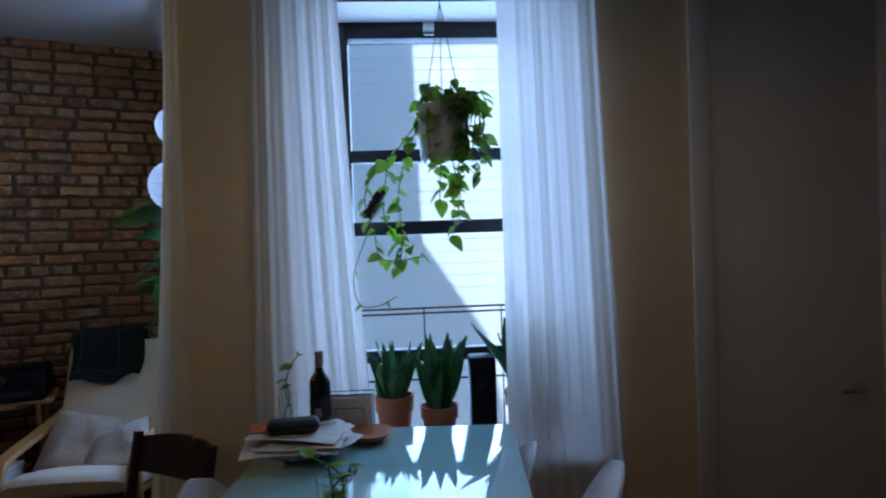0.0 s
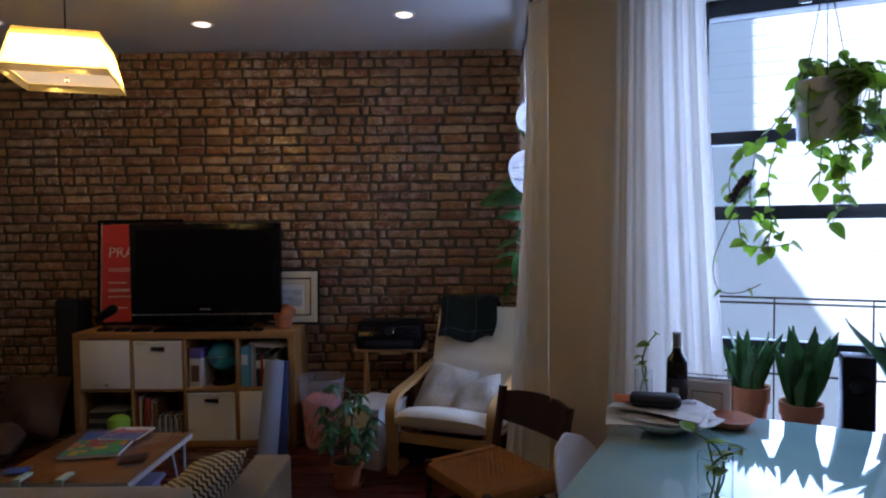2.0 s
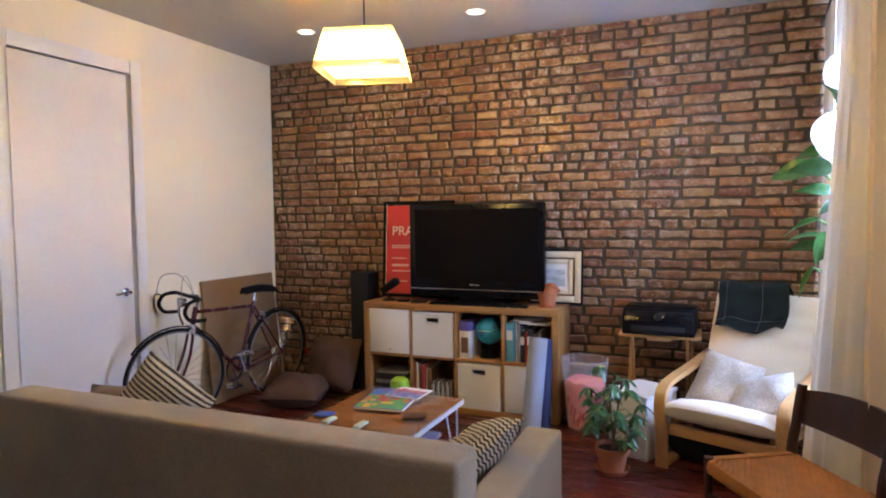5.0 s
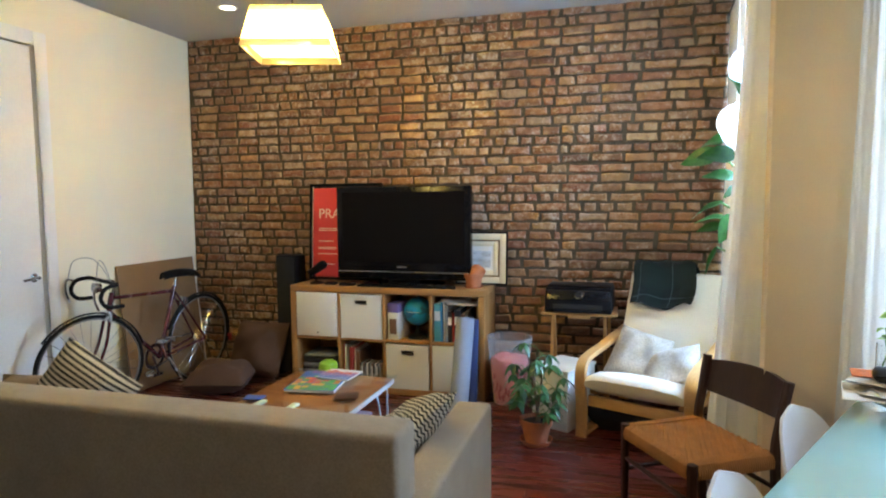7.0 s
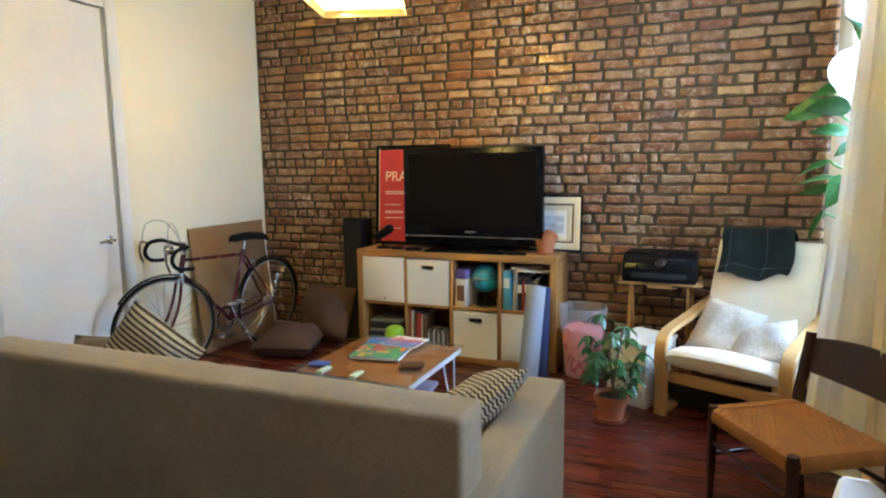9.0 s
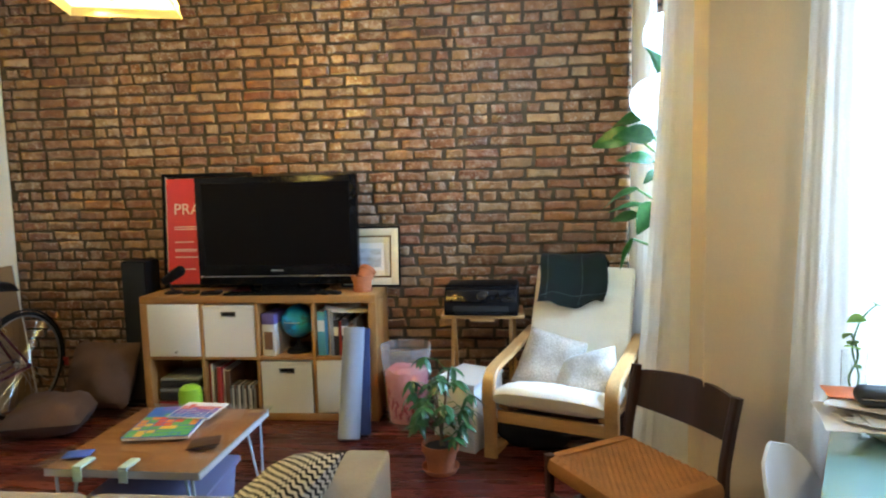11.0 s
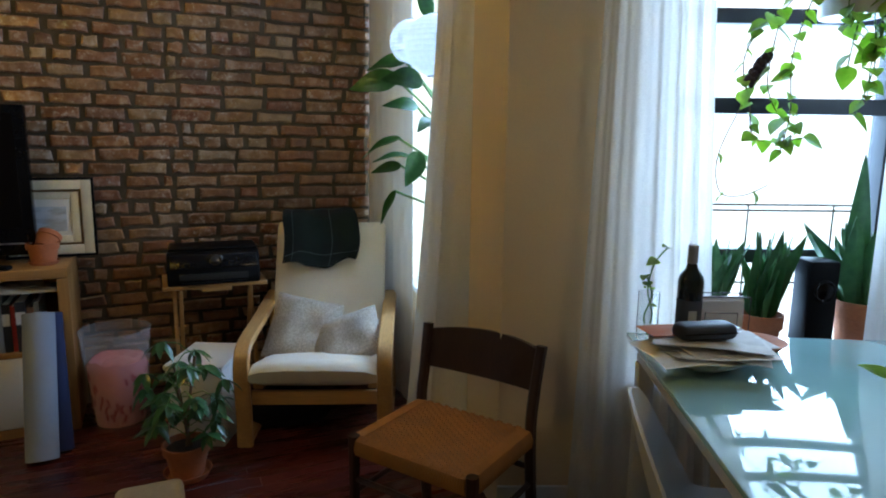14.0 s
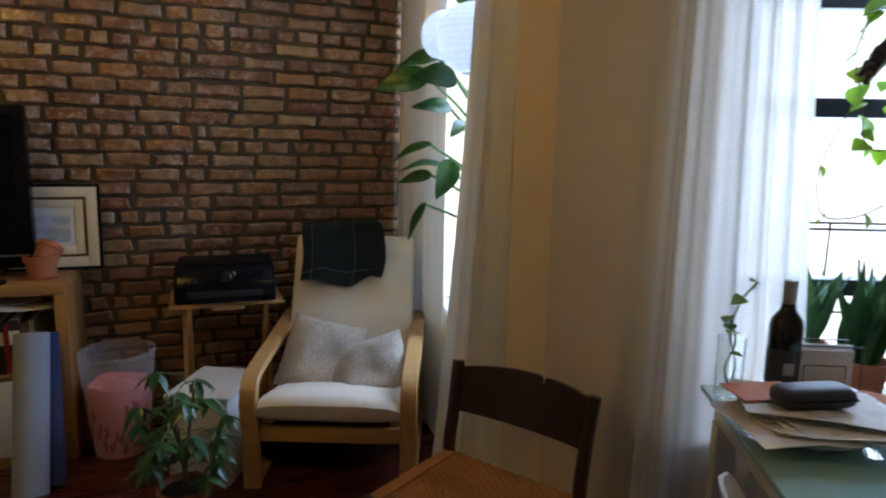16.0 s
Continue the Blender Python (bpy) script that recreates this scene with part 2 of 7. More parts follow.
def tartan(name):
    m, t, p = graph(name)
    c = t.nodes.new("ShaderNodeTexCoord")
    sep = t.nodes.new("ShaderNodeSeparateXYZ")
    link(t, c.outputs["UV"], sep.inputs[0])
    col = (0.003, 0.006, 0.006)
    for out in (sep.outputs[0], sep.outputs[1]):
        f = math_of(t, "FRACT", times(t, out, 2.0))
        band = times(t, math_of(t, "GREATER_THAN", f, 0.5), 0.5)
        col = mixed(t, band, col, (0.002, 0.011, 0.008))
    for out in (sep.outputs[0], sep.outputs[1]):
        f = math_of(t, "FRACT", math_of(t, "ADD", times(t, out, 2.0), 0.25))
        col = mixed(t, times(t, math_of(t, "LESS_THAN", math_of(t, "ABSOLUTE", math_of(t, "SUBTRACT", f, 0.5)), 0.008), 0.6), col, (0.10, 0.15, 0.14))
    n = noise_of(t, c.outputs["Object"], 300.0, 2.0)
    link(t, mixed(t, 1.0, col, ranged(t, n, 0.7, 1.25), "MULTIPLY"), p.inputs["Base Color"])
    p.inputs["Roughness"].default_value, p.inputs["Sheen Weight"].default_value = 1.0, 0.0
    bumped(t, p, n, 0.5, 0.003)
    return m


CREAM = plain("cream_wall_paint", (0.76, 0.60, 0.38), 0.7, 0.05, 1.5, 130, 0.1)
WHITE_WALL = plain("white_wall_paint", (0.77, 0.71, 0.54), 0.6, 0.04, 1.3, 130, 0.1)
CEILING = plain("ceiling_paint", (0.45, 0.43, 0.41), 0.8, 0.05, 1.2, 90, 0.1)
TRIM = plain("white_trim_paint", (0.74, 0.73, 0.70), 0.4, 0.05, 2.5, 60, 0.05)
DOOR = plain("door_paint", (0.73, 0.70, 0.66), 0.45, 0.05, 1.5, 60, 0.05)
MORTAR = plain("dark_mortar", (0.088, 0.066, 0.040), 0.95, 0.35, 9, 130, 0.7)
BRICK_PART, BRICK_STUFF = brick_like("old_brick", False), brick_like("old_brick_rest", True)
PLANK_PART, PLANK_STUFF = plank_like("cherry_plank", False), plank_like("cherry_plank_rest", True)
SUBFLOOR = plain("floor_joint", (0.02, 0.006, 0.004), 0.8, 0.3)
SASH = plain("dark_sash_paint", (0.012, 0.013, 0.016), 0.45, 0.2, 5, 80, 0.1)
PANE = thin_glass("window_glass")
FACADE = plain("pale_facade_paint", (0.72, 0.86, 0.94), 0.8, 0.08, 0.5, 20, 0.2)
CONCRETE = plain("courtyard_concrete", (0.32, 0.32, 0.31), 0.9, 0.2, 0.6, 20, 0.3)
CHROME = plain("satin_chrome", (0.62, 0.62, 0.63), 0.25, 0.05, 5, 90, 0.0, metal=1.0)
IRON = plain("black_iron", (0.015, 0.015, 0.017), 0.5, 0.2)
SOFA = fabric("taupe_upholstery", (0.31, 0.25, 0.175), 500, 0.15, coarse=6)
OAK = wood("oak_veneer", (0.41, 0.21, 0.065), (0.31, 0.145, 0.04), 0.45, 0)
OAKV = wood("oak_veneer_upright", (0.41, 0.21, 0.065), (0.31, 0.145, 0.04), 0.45, 2)
BIRCH = wood("bent_birch", (0.58, 0.34, 0.13), (0.48, 0.26, 0.09), 0.35, 1)
BIRCHX = wood("birch_slat", (0.58, 0.34, 0.13), (0.48, 0.26, 0.09), 0.35, 0)
PINE = wood("tray_pine", (0.52, 0.29, 0.10), (0.42, 0.21, 0.07), 0.4, 0)
DARKWOOD = wood("dark_stained_wood", (0.05, 0.019, 0.010), (0.032, 0.012, 0.007), 0.35, 2)
TABLEWOOD = wood("red_brown_tabletop", (0.40, 0.165, 0.055), (0.28, 0.10, 0.032), 0.35, 0)
PANELWHITE = plain("white_lacquer", (0.72, 0.70, 0.66), 0.4, 0.04, 3, 90, 0.03)
BOXWHITE = fabric("white_box_paper", (0.70, 0.68, 0.64), 900, 0.03, bump=0.1)
# flat black that stands for the shade in openings
HOLLOW_SHADE = plain("shadow_black", (0.012, 0.011, 0.010), 0.9, 0.1)
BLACKGLOSS = plain("black_gloss_plastic", (0.005, 0.005, 0.006), 0.2, 0.1, 5, 90, 0.0, spec=0.2)
BLACKMATT = plain("black_plastic", (0.006, 0.006, 0.007), 0.5, 0.15, 6, 200, 0.1, spec=0.1)
SCREEN = plain("tv_screen", (0.007, 0.006, 0.006), 0.12, 0.05, 3, 50, 0.0, spec=0.06)
CREAMFAB = fabric("cream_canvas", (0.74, 0.67, 0.55), 800, 0.05, bump=0.25)
FLECK = fabric("flecked_cushion", (0.44, 0.38, 0.31), 260, 0.40, bump=0.7)
LINEN = cloth_sheer("sheer_linen", (0.92, 0.89, 0.84), 0.27, 0.48)




# ---- mesh helpers ----
def thing(name, m, label, category, group="", kind=""):
    ob = new(name)
    ob.empty_display_size = 0.1
    ob.matrix_world = m
    return tagged(ob, label, category, group, kind)


def mesh_of(bm, name, mat):
    bm.normal_update()
    for f in bm.faces:
        f.smooth = True
    for e in bm.edges:
        if len(e.link_faces) == 2 and e.calc_face_angle(0) > 0.65:
            e.smooth = False
    data = bpy.data.meshes.new(name)
    bm.to_mesh(data)
    bm.free()
    data.materials.append(mat)
    return data


def part(name, bm, mat, parent=None, label="", m=None):
    ob = new(name, mesh_of(bm, name, mat))
    if parent is not None:
        ob.parent = parent
    if m is not None:
        ob.matrix_basis = m
    return tagged(ob, label)


def shared(name, data, parent, m):
    ob = new(name, data)
    if parent is not None:
        ob.parent = parent
    ob.matrix_basis = m
    return ob


def solid(name, bm, mat, label, category, m=None, group="", kind=""):
    ob = part(name, bm, mat, None, "", m)
    return tagged(ob, label, category, group, kind)


def B(x0, x1, y0, y1, z0, z1, r=0.004, bm=None, m=None, seg=2):
    """A box with rounded edges, added to bm."""
    out = bm if bm is not None else bmesh.new()
    one = bmesh.new()
    bmesh.ops.create_cube(one, size=1, matrix=Matrix.Translation(((x0 + x1) / 2, (y0 + y1) / 2, (z0 + z1) / 2)) @ Matrix.Diagonal((x1 - x0, y1 - y0, z1 - z0, 1)))
    r = min(r, 0.49 * min(x1 - x0, y1 - y0, z1 - z0))
    if r > 0:
        bmesh.ops.bevel(one, geom=one.edges[:], offset=r, segments=seg, profile=0.5, affect="EDGES")
    merge(out, one, m)
    return out


def merge(out, one, m=None):
    if m is not None:
        one.transform(m)
    at = [out.verts.new(v.co) for v in one.verts]
    one.verts.index_update()
    for f in one.faces:
        out.faces.new([at[v.index] for v in f.verts])
    one.free()
    return out


def lathe(profile, seg=28, bm=None, m=None):
    out = bm if bm is not None else bmesh.new()
    one = bmesh.new()
    rings = []
    for r, z in profile:
        if r < 1e-5:
            rings.append([one.verts.new((0, 0, z))])
        else:
            rings.append([one.verts.new((r * math.cos(2 * math.pi * i / seg), r * math.sin(2 * math.pi * i / seg), z)) for i in range(seg)])
    for a, b in zip(rings, rings[1:]):
        for i in range(seg):
            j = (i + 1) % seg
            if len(a) == 1 and len(b) == 1:
                continue
            if len(a) == 1:
                one.faces.new((a[0], b[j], b[i]))
            elif len(b) == 1:
                one.faces.new((a[i], a[j], b[0]))
            else:
                one.faces.new((a[i], a[j], b[j], b[i]))
    bmesh.ops.recalc_face_normals(one, faces=one.faces[:])
    return merge(out, one, m)


def smooth_path(points, n=8, closed=False):
    """A Catmull-Rom line through the points."""
    pts = [Vector(p) for p in points]
    out = []
    count = len(pts)
    for i in range(count if closed else count - 1):
        a = pts[(i - 1) % count] if closed or i > 0 else pts[0]
        b, c = pts[i], pts[(i + 1) % count]
        d = pts[(i + 2) % count] if closed or i + 2 < count else pts[-1]
        for k in range(n):
            u = k / n
            out.append(0.5 * (2 * b + (c - a) * u + (2 * a - 5 * b + 4 * c - d) * u * u + (3 * b - a - 3 * c + d) * u ** 3))
    if not closed:
        out.append(pts[-1])
    return out


def sweep(points, section, bm=None, closed=False, up=(0, 0, 1), scale=None, m=None):
    """A section, a list of (side, up) pairs, carried along a line."""
    out = bm if bm is not None else bmesh.new()
    one = bmesh.new()
    pts = [Vector(p) for p in points]
    rings, last = [], Vector(up)
    for i, p in enumerate(pts):
        ahead = (pts[(i + 1) % len(pts)] if closed or i + 1 < len(pts) else p) - (pts[i - 1] if closed or i > 0 else p)
        ahead.normalize()
        side = ahead.cross(last)
        if side.length < 1e-4:
            side = ahead.cross(Vector((1, 0.1, 0)))
        side.normalize()
        top = side.cross(ahead).normalized()
        last = top
        k = scale[i] if scale else 1.0
        rings.append([one.verts.new(p + side * (a * k) + top * (b * k)) for a, b in section])
    n = len(section)
    pairs = list(zip(rings, rings[1:])) + ([(rings[-1], rings[0])] if closed else [])
    for a, b in pairs:
        for i in range(n):
            one.faces.new((a[i], a[(i + 1) % n], b[(i + 1) % n], b[i]))
    if not closed:
        one.faces.new(rings[0][::-1])
        one.faces.new(rings[-1])
    bmesh.ops.recalc_face_normals(one, faces=one.faces[:])
    return merge(out, one, m)


def ring_section(r, n=8):
    return [(r * math.cos(2 * math.pi * i / n), r * math.sin(2 * math.pi * i / n)) for i in range(n)]


def bar_section(w, h, c=0.004):
    w, h = w / 2, h / 2
    return [(-w + c, -h), (w - c, -h), (w, -h + c), (w, h - c), (w - c, h), (-w + c, h), (-w, h - c), (-w, -h + c)]


def tube(points, r, n=8, bm=None, closed=False, scale=None, m=None):
    return sweep(points, ring_section(r, n), bm, closed, (0.02, 0.03, 1), scale, m)


def ball(r, centre=(0, 0, 0), bm=None, squash=(1, 1, 1), u=20, v=14):
    out = bm if bm is not None else bmesh.new()
    one = bmesh.new()
    bmesh.ops.create_uvsphere(one, u_segments=u, v_segments=v, radius=r)
    return merge(out, one, Matrix.Translation(centre) @ Matrix.Diagonal((*squash, 1)))


def sheet(fn, nu, nv, thick=0.0, uv=False):
    """A grid of fn(u, v), made thick."""
    bm = bmesh.new()
    g = [[bm.verts.new(fn(i / nu, j / nv)) for i in range(nu + 1)] for j in range(nv + 1)]
    layer = bm.loops.layers.uv.new("uv") if uv else None
    for j in range(nv):
        for i in range(nu):
            f = bm.faces.new((g[j][i], g[j][i + 1], g[j + 1][i + 1], g[j + 1][i]))
            if uv:
                for l, (a, b) in zip(f.loops, ((i, j), (i + 1, j), (i + 1, j + 1), (i, j + 1))):
                    l[layer].uv = (a / nu, b / nv)
    if thick:
        bm.normal_update()
        bmesh.ops.solidify(bm, geom=bm.faces[:], thickness=thick)
    return bm


def pillow(w, h, t, n=14, seed=0, pinch=0.06):
    """A stuffed cushion in its own x-y plane."""
    bm = bmesh.new()
    tops, bots = {}, {}
    for i in range(n + 1):
        for j in range(n + 1):
            a, b = 2 * i / n - 1, 2 * j / n - 1
            k = ((1 - abs(a) ** 2.6) * (1 - abs(b) ** 2.6)) ** 0.5
            inset = 1 - pinch * (1 - (a * b) ** 2) * max(abs(a), abs(b)) ** 4
            wob = 0.05 * t * noise.noise(Vector((a * 2.2 + seed, b * 2.2, seed * 0.7)))
            x, y = a * w / 2 * inset, b * h / 2 * inset
            tops[i, j] = bm.verts.new((x, y, t / 2 * k + wob * k * 3))
            edge = i in (0, n) or j in (0, n)
            bots[i, j] = tops[i, j] if edge else bm.verts.new((x, y, -t / 2 * k + wob * k))
    for i in range(n):
        for j in range(n):
            bm.faces.new((tops[i, j], tops[i + 1, j], tops[i + 1, j + 1], tops[i, j + 1]))
            q = (bots[i, j], bots[i, j + 1], bots[i + 1, j + 1], bots[i + 1, j])
            bm.faces.new(q)
    return bm


def leaf_mesh(name, mat, length=1.0, width=0.5, fold=0.25, droop=0.3, heart=0.0, nu=4, nv=8, wave=0.0):
    """A leaf from its stalk at the origin along +x."""
    def at(u, v):
        w = math.sin(math.pi * min(1, v ** (0.75 - 0.17 * heart))) ** (0.8) * (1 - 0.25 * v)
        a = 2 * u - 1
        back = -heart * 0.16 * length * abs(a) * max(0, 1 - 3 * v)
        return Vector((v * length * (1 - 0.12 * droop) + back, a * w * width / 2, fold * abs(a) * w * width / 2 - droop * length * v * v * 0.5 + wave * width * math.sin(9 * v + 3 * a) * abs(a)))
    return mesh_of(sheet(at, nu, nv, 0.0012), name, mat)


def cells(bm, xs, zs, solid_at, y0, y1):
    """A wall with openings: front, back and reveals, with no inner faces."""
    nx, nz = len(xs) - 1, len(zs) - 1
    filled = lambda i, k: 0 <= i < nx and 0 <= k < nz and solid_at((xs[i] + xs[i + 1]) / 2, (zs[k] + zs[k + 1]) / 2)
    cache = {}

    def V(x, y, z):
        key = (round(x, 5), round(y, 5), round(z, 5))
        if key not in cache:
            cache[key] = bm.verts.new((x, y, z))
        return cache[key]
    for i in range(nx):
        for k in range(nz):
            if not filled(i, k):
                continue
            a, b, c, d = xs[i], xs[i + 1], zs[k], zs[k + 1]
            bm.faces.new((V(a, y0, c), V(b, y0, c), V(b, y0, d), V(a, y0, d)))
            bm.faces.new((V(a, y1, d), V(b, y1, d), V(b, y1, c), V(a, y1, c)))
            if not filled(i - 1, k):
                bm.faces.new((V(a, y0, c), V(a, y0, d), V(a, y1, d), V(a, y1, c)))
            if not filled(i + 1, k):
                bm.faces.new((V(b, y0, c), V(b, y1, c), V(b, y1, d), V(b, y0, d)))
            if not filled(i, k - 1):
                bm.faces.new((V(a, y0, c), V(a, y1, c), V(b, y1, c), V(b, y0, c)))
            if not filled(i, k + 1):
                bm.faces.new((V(a, y0, d), V(b, y0, d), V(b, y1, d), V(a, y1, d)))
    bmesh.ops.recalc_face_normals(bm, faces=bm.faces[:])
    return bm


def wall(name, m, x0, x1, y0, y1, openings, mat, label, height=CEIL):
    xs = sorted({x0, x1, *[o[0] for o in openings], *[o[1] for o in openings]})
    zs = sorted({0.0, height, *[o[2] for o in openings], *[o[3] for o in openings]})
    ok = lambda x, z: not any(o[0] < x < o[1] and o[2] < z < o[3] for o in openings)
    return solid(name, cells(bmesh.new(), xs, zs, ok, y0, y1), mat, label, "wall", m, kind="structure")


# ---- the room ----
WIN = (-0.36, 0.56, 0.50, 2.42)
OPENING = (-0.51, 0.68, 0.50, 2.42)          # the room side of the splayed reveal
DOOR2 = (1.18, 1.97, 0.0, 2.44)
SIDE = (0.56, 1.45, 0.55, 2.42)
DOOR1 = (2.30, 3.11, 0.0, 2.365)
wall("wall_north", Matrix.Identity(4), WEST - 0.2, 0.80, NORTH + 0.012, NORTH + 0.3, [], MORTAR, "exposed old brick party wall with dark recessed mortar")
wall("wall_west", pose(WEST, 0, 0, 0, 0, 90), SOUTH - 0.2, NORTH + 0.005, 0.0, 0.2, [DOOR1], WHITE_WALL, "cream-white painted wall lit warm by the pendant lamp")
wall("wall_northeast", NE, S_CORNER, 2.6, D_WALL, D_WALL + 0.34, [OPENING, DOOR2], CREAM, "cream painted window wall with a deep window opening")
wall("wall_east", EASTW, -0.001, E_LEN + 0.2, -0.32, 0.0, [SIDE], CREAM, "cream painted short wall with a window beside the brick")
far = NE @ Vector((2.6, D_WALL, 0))
wall("wall_southeast", pose(far.x, 0, 0, 0, 0, 90), SOUTH - 0.2, far.y, -0.2, 0.0, [], CREAM, "plain cream wall closing the room")
wall("wall_south", pose(0, SOUTH, 0), WEST, far.x, -0.2, 0.0, [], CREAM, "plain cream wall behind the dining area")
OUTLINE = [(WEST - 0.2, SOUTH - 0.2), (far.x + 0.2, SOUTH - 0.2), tuple((NE @ Vector((2.75, D_WALL + 0.33, 0))).xy), tuple((NE @ Vector((S_CORNER + 0.33, D_WALL + 0.33, 0))).xy), tuple((EASTW @ Vector((E_LEN, -0.31, 0))).xy), (0.79, NORTH + 0.3), (WEST - 0.2, NORTH + 0.3)]


def slab(z0, z1):
    """A slab over the room's own outline."""
    bm = bmesh.new()
    lo, hi = [bm.verts.new((*p, z0)) for p in OUTLINE], [bm.verts.new((*p, z1)) for p in OUTLINE]
    bm.faces.new(lo[::-1])
    bm.faces.new(hi)
    for a in range(len(OUTLINE)):
        b = (a + 1) % len(OUTLINE)
        bm.faces.new((lo[a], lo[b], hi[b], hi[a]))
    bmesh.ops.triangulate(bm, faces=bm.faces[:])
    return bm


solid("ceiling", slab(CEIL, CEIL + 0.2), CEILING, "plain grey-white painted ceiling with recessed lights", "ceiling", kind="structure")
floor = solid("floor", slab(-0.2, -0.012), SUBFLOOR, "glossy dark red cherry plank floor", "floor", kind="structure")


def baseboard(m, x0, x1, y0, y1, label="white painted baseboard"):
    bm = B(x0, x1, y0, y1, 0.0, 0.11, 0.004)
    solid("baseboard", bm, TRIM, label, "baseboard", m, kind="structure")


baseboard(NE, S_CORNER, -0.36 - 0.0, D_WALL - 0.014, D_WALL - 0.001)
baseboard(NE, 0.56, 1.08, D_WALL - 0.014, D_WALL - 0.001)
baseboard(pose(WEST, 0, 0, 0, 0, 90), 3.19, NORTH - 0.03, -0.014, -0.001)
baseboard(pose(WEST, 0, 0, 0, 0, 90), SOUTH, 2.18, -0.014, -0.001)


def door(name, m, x0, x1, z1, face, knob_x, knob_z, flip, hinges):
    """A flat panel door in its casing; face is the wall's room side, the room towards -face."""
    ob = thing(name, m, "white flat panel door, closed, in a plain painted casing", "door", kind="structure")
    w = 0.075
    part("casing", B(x0 - w, x0 + 0.012, face - 0.02, face - 0.001, 0, z1 + w, 0.004, B(x0 - 0.0, x0 + 0.012, face - 0.02, face + 0.12, 0, z1, 0.002)), TRIM, ob)
    part("casing", B(x1 - 0.012, x1 + w, face - 0.02, face - 0.001, 0, z1 + w, 0.004, B(x1 - 0.012, x1, face - 0.02, face + 0.12, 0, z1, 0.002)), TRIM, ob)
    part("casing", B(x0 + 0.013, x1 - 0.013, face - 0.02, face - 0.001, z1 - 0.012, z1 + w, 0.004), TRIM, ob)
    part("leaf", B(x0 + 0.016, x1 - 0.016, face + 0.012, face + 0.052, 0.008, z1 - 0.016, 0.003), DOOR, ob, "flat white painted door leaf")
    # unseen backing, added to keep outside light out of the door gaps
    part("stop_panel", B(x0 + 0.001, x1 - 0.001, face + 0.125, face + 0.14, 0.001, z1 - 0.001, 0), TRIM, ob)
    k = -1 if flip else 1
    handle = lathe([(0, 0), (0.027, 0), (0.027, 0.006), (0.012, 0.01), (0.011, 0.045), (0.0, 0.047)], 20, None, pose(knob_x, face + 0.012, knob_z, 90))
    tube(smooth_path([(knob_x, face - 0.03, knob_z), (knob_x + k * 0.03, face - 0.036, knob_z + 0.002), (knob_x + k * 0.11, face - 0.034, knob_z - 0.004)], 5), 0.009, 8, handle)
    part("lever_handle", handle, CHROME, ob, "satin chrome lever handle")
    for z in hinges:
        part("hinge", lathe([(0, -0.045), (0.007, -0.045), (0.007, 0.045), (0, 0.045)], 10, None, pose((x1 if knob_x < (x0 + x1) / 2 else x0) + (0.008 if knob_x > (x0 + x1) / 2 else -0.008), face - 0.012, z)), CHROME, ob)
    return ob


door("door_1", pose(WEST, 0, 0, 0, 0, 90), DOOR1[0], DOOR1[1], DOOR1[3], 0.0, 3.03, 0.93, True, (0.3, 1.2, 2.15))
door("door_2", NE, DOOR2[0], DOOR2[1], DOOR2[3], D_WALL, 1.84, 0.74, True, (0.25, 0.95, 1.64, 2.33))

# window with three dark rails
win = thing("window_1", NE, "tall window with dark painted sashes and deep white reveal", "window", kind="structure")
wy = D_WALL + 0.25
part("window_frame", B(WIN[0], WIN[0] + 0.045, wy, wy + 0.09, WIN[2], WIN[3], 0.003), SASH, win)
part("window_frame", B(WIN[1] - 0.045, WIN[1], wy, wy + 0.09, WIN[2], WIN[3], 0.003), SASH, win)
part("window_frame", B(WIN[0] + 0.045, WIN[1] - 0.045, wy, wy + 0.09, WIN[3] - 0.085, WIN[3], 0.003), SASH, win)
part("window_frame", B(WIN[0] + 0.045, WIN[1] - 0.045, wy, wy + 0.09, WIN[2] + 0.004, WIN[2] + 0.06, 0.003), SASH, win)
for z0, z1 in ((1.79, 1.845), (1.465, 1.525), (0.895, 0.95)):
    part("sash_rail", B(WIN[0] + 0.045, WIN[1] - 0.045, wy + 0.01, wy + 0.07, z0, z1, 0.004), SASH, win)
part("sash_lock", B(0.02, 0.07, wy - 0.012, wy, 2.345, 2.405, 0.004), CHROME, win)
for z0, z1 in ((0.56, 0.895), (0.95, 1.465), (1.525, 1.79), (1.845, 2.335)):
    pane = part("pane", B(WIN[0] + 0.045, WIN[1] - 0.045, wy + 0.036, wy + 0.041, z0, z1, 0), PANE, win)
    pane.visible_shadow = False
reveal = thing("window_reveal", NE, "white painted lining and sill of the deep window opening", "window sill", kind="structure")


def prism(points, z0, z1):
    """An upright block over an outline given anticlockwise."""
    bm = bmesh.new()
    lo, hi = [bm.verts.new((*p, z0)) for p in points], [bm.verts.new((*p, z1)) for p in points]
    bm.faces.new(lo[::-1])
    bm.faces.new(hi)
    for a in range(len(points)):
        b = (a + 1) % len(points)
        bm.faces.new((lo[a], lo[b], hi[b], hi[a]))
    return bm


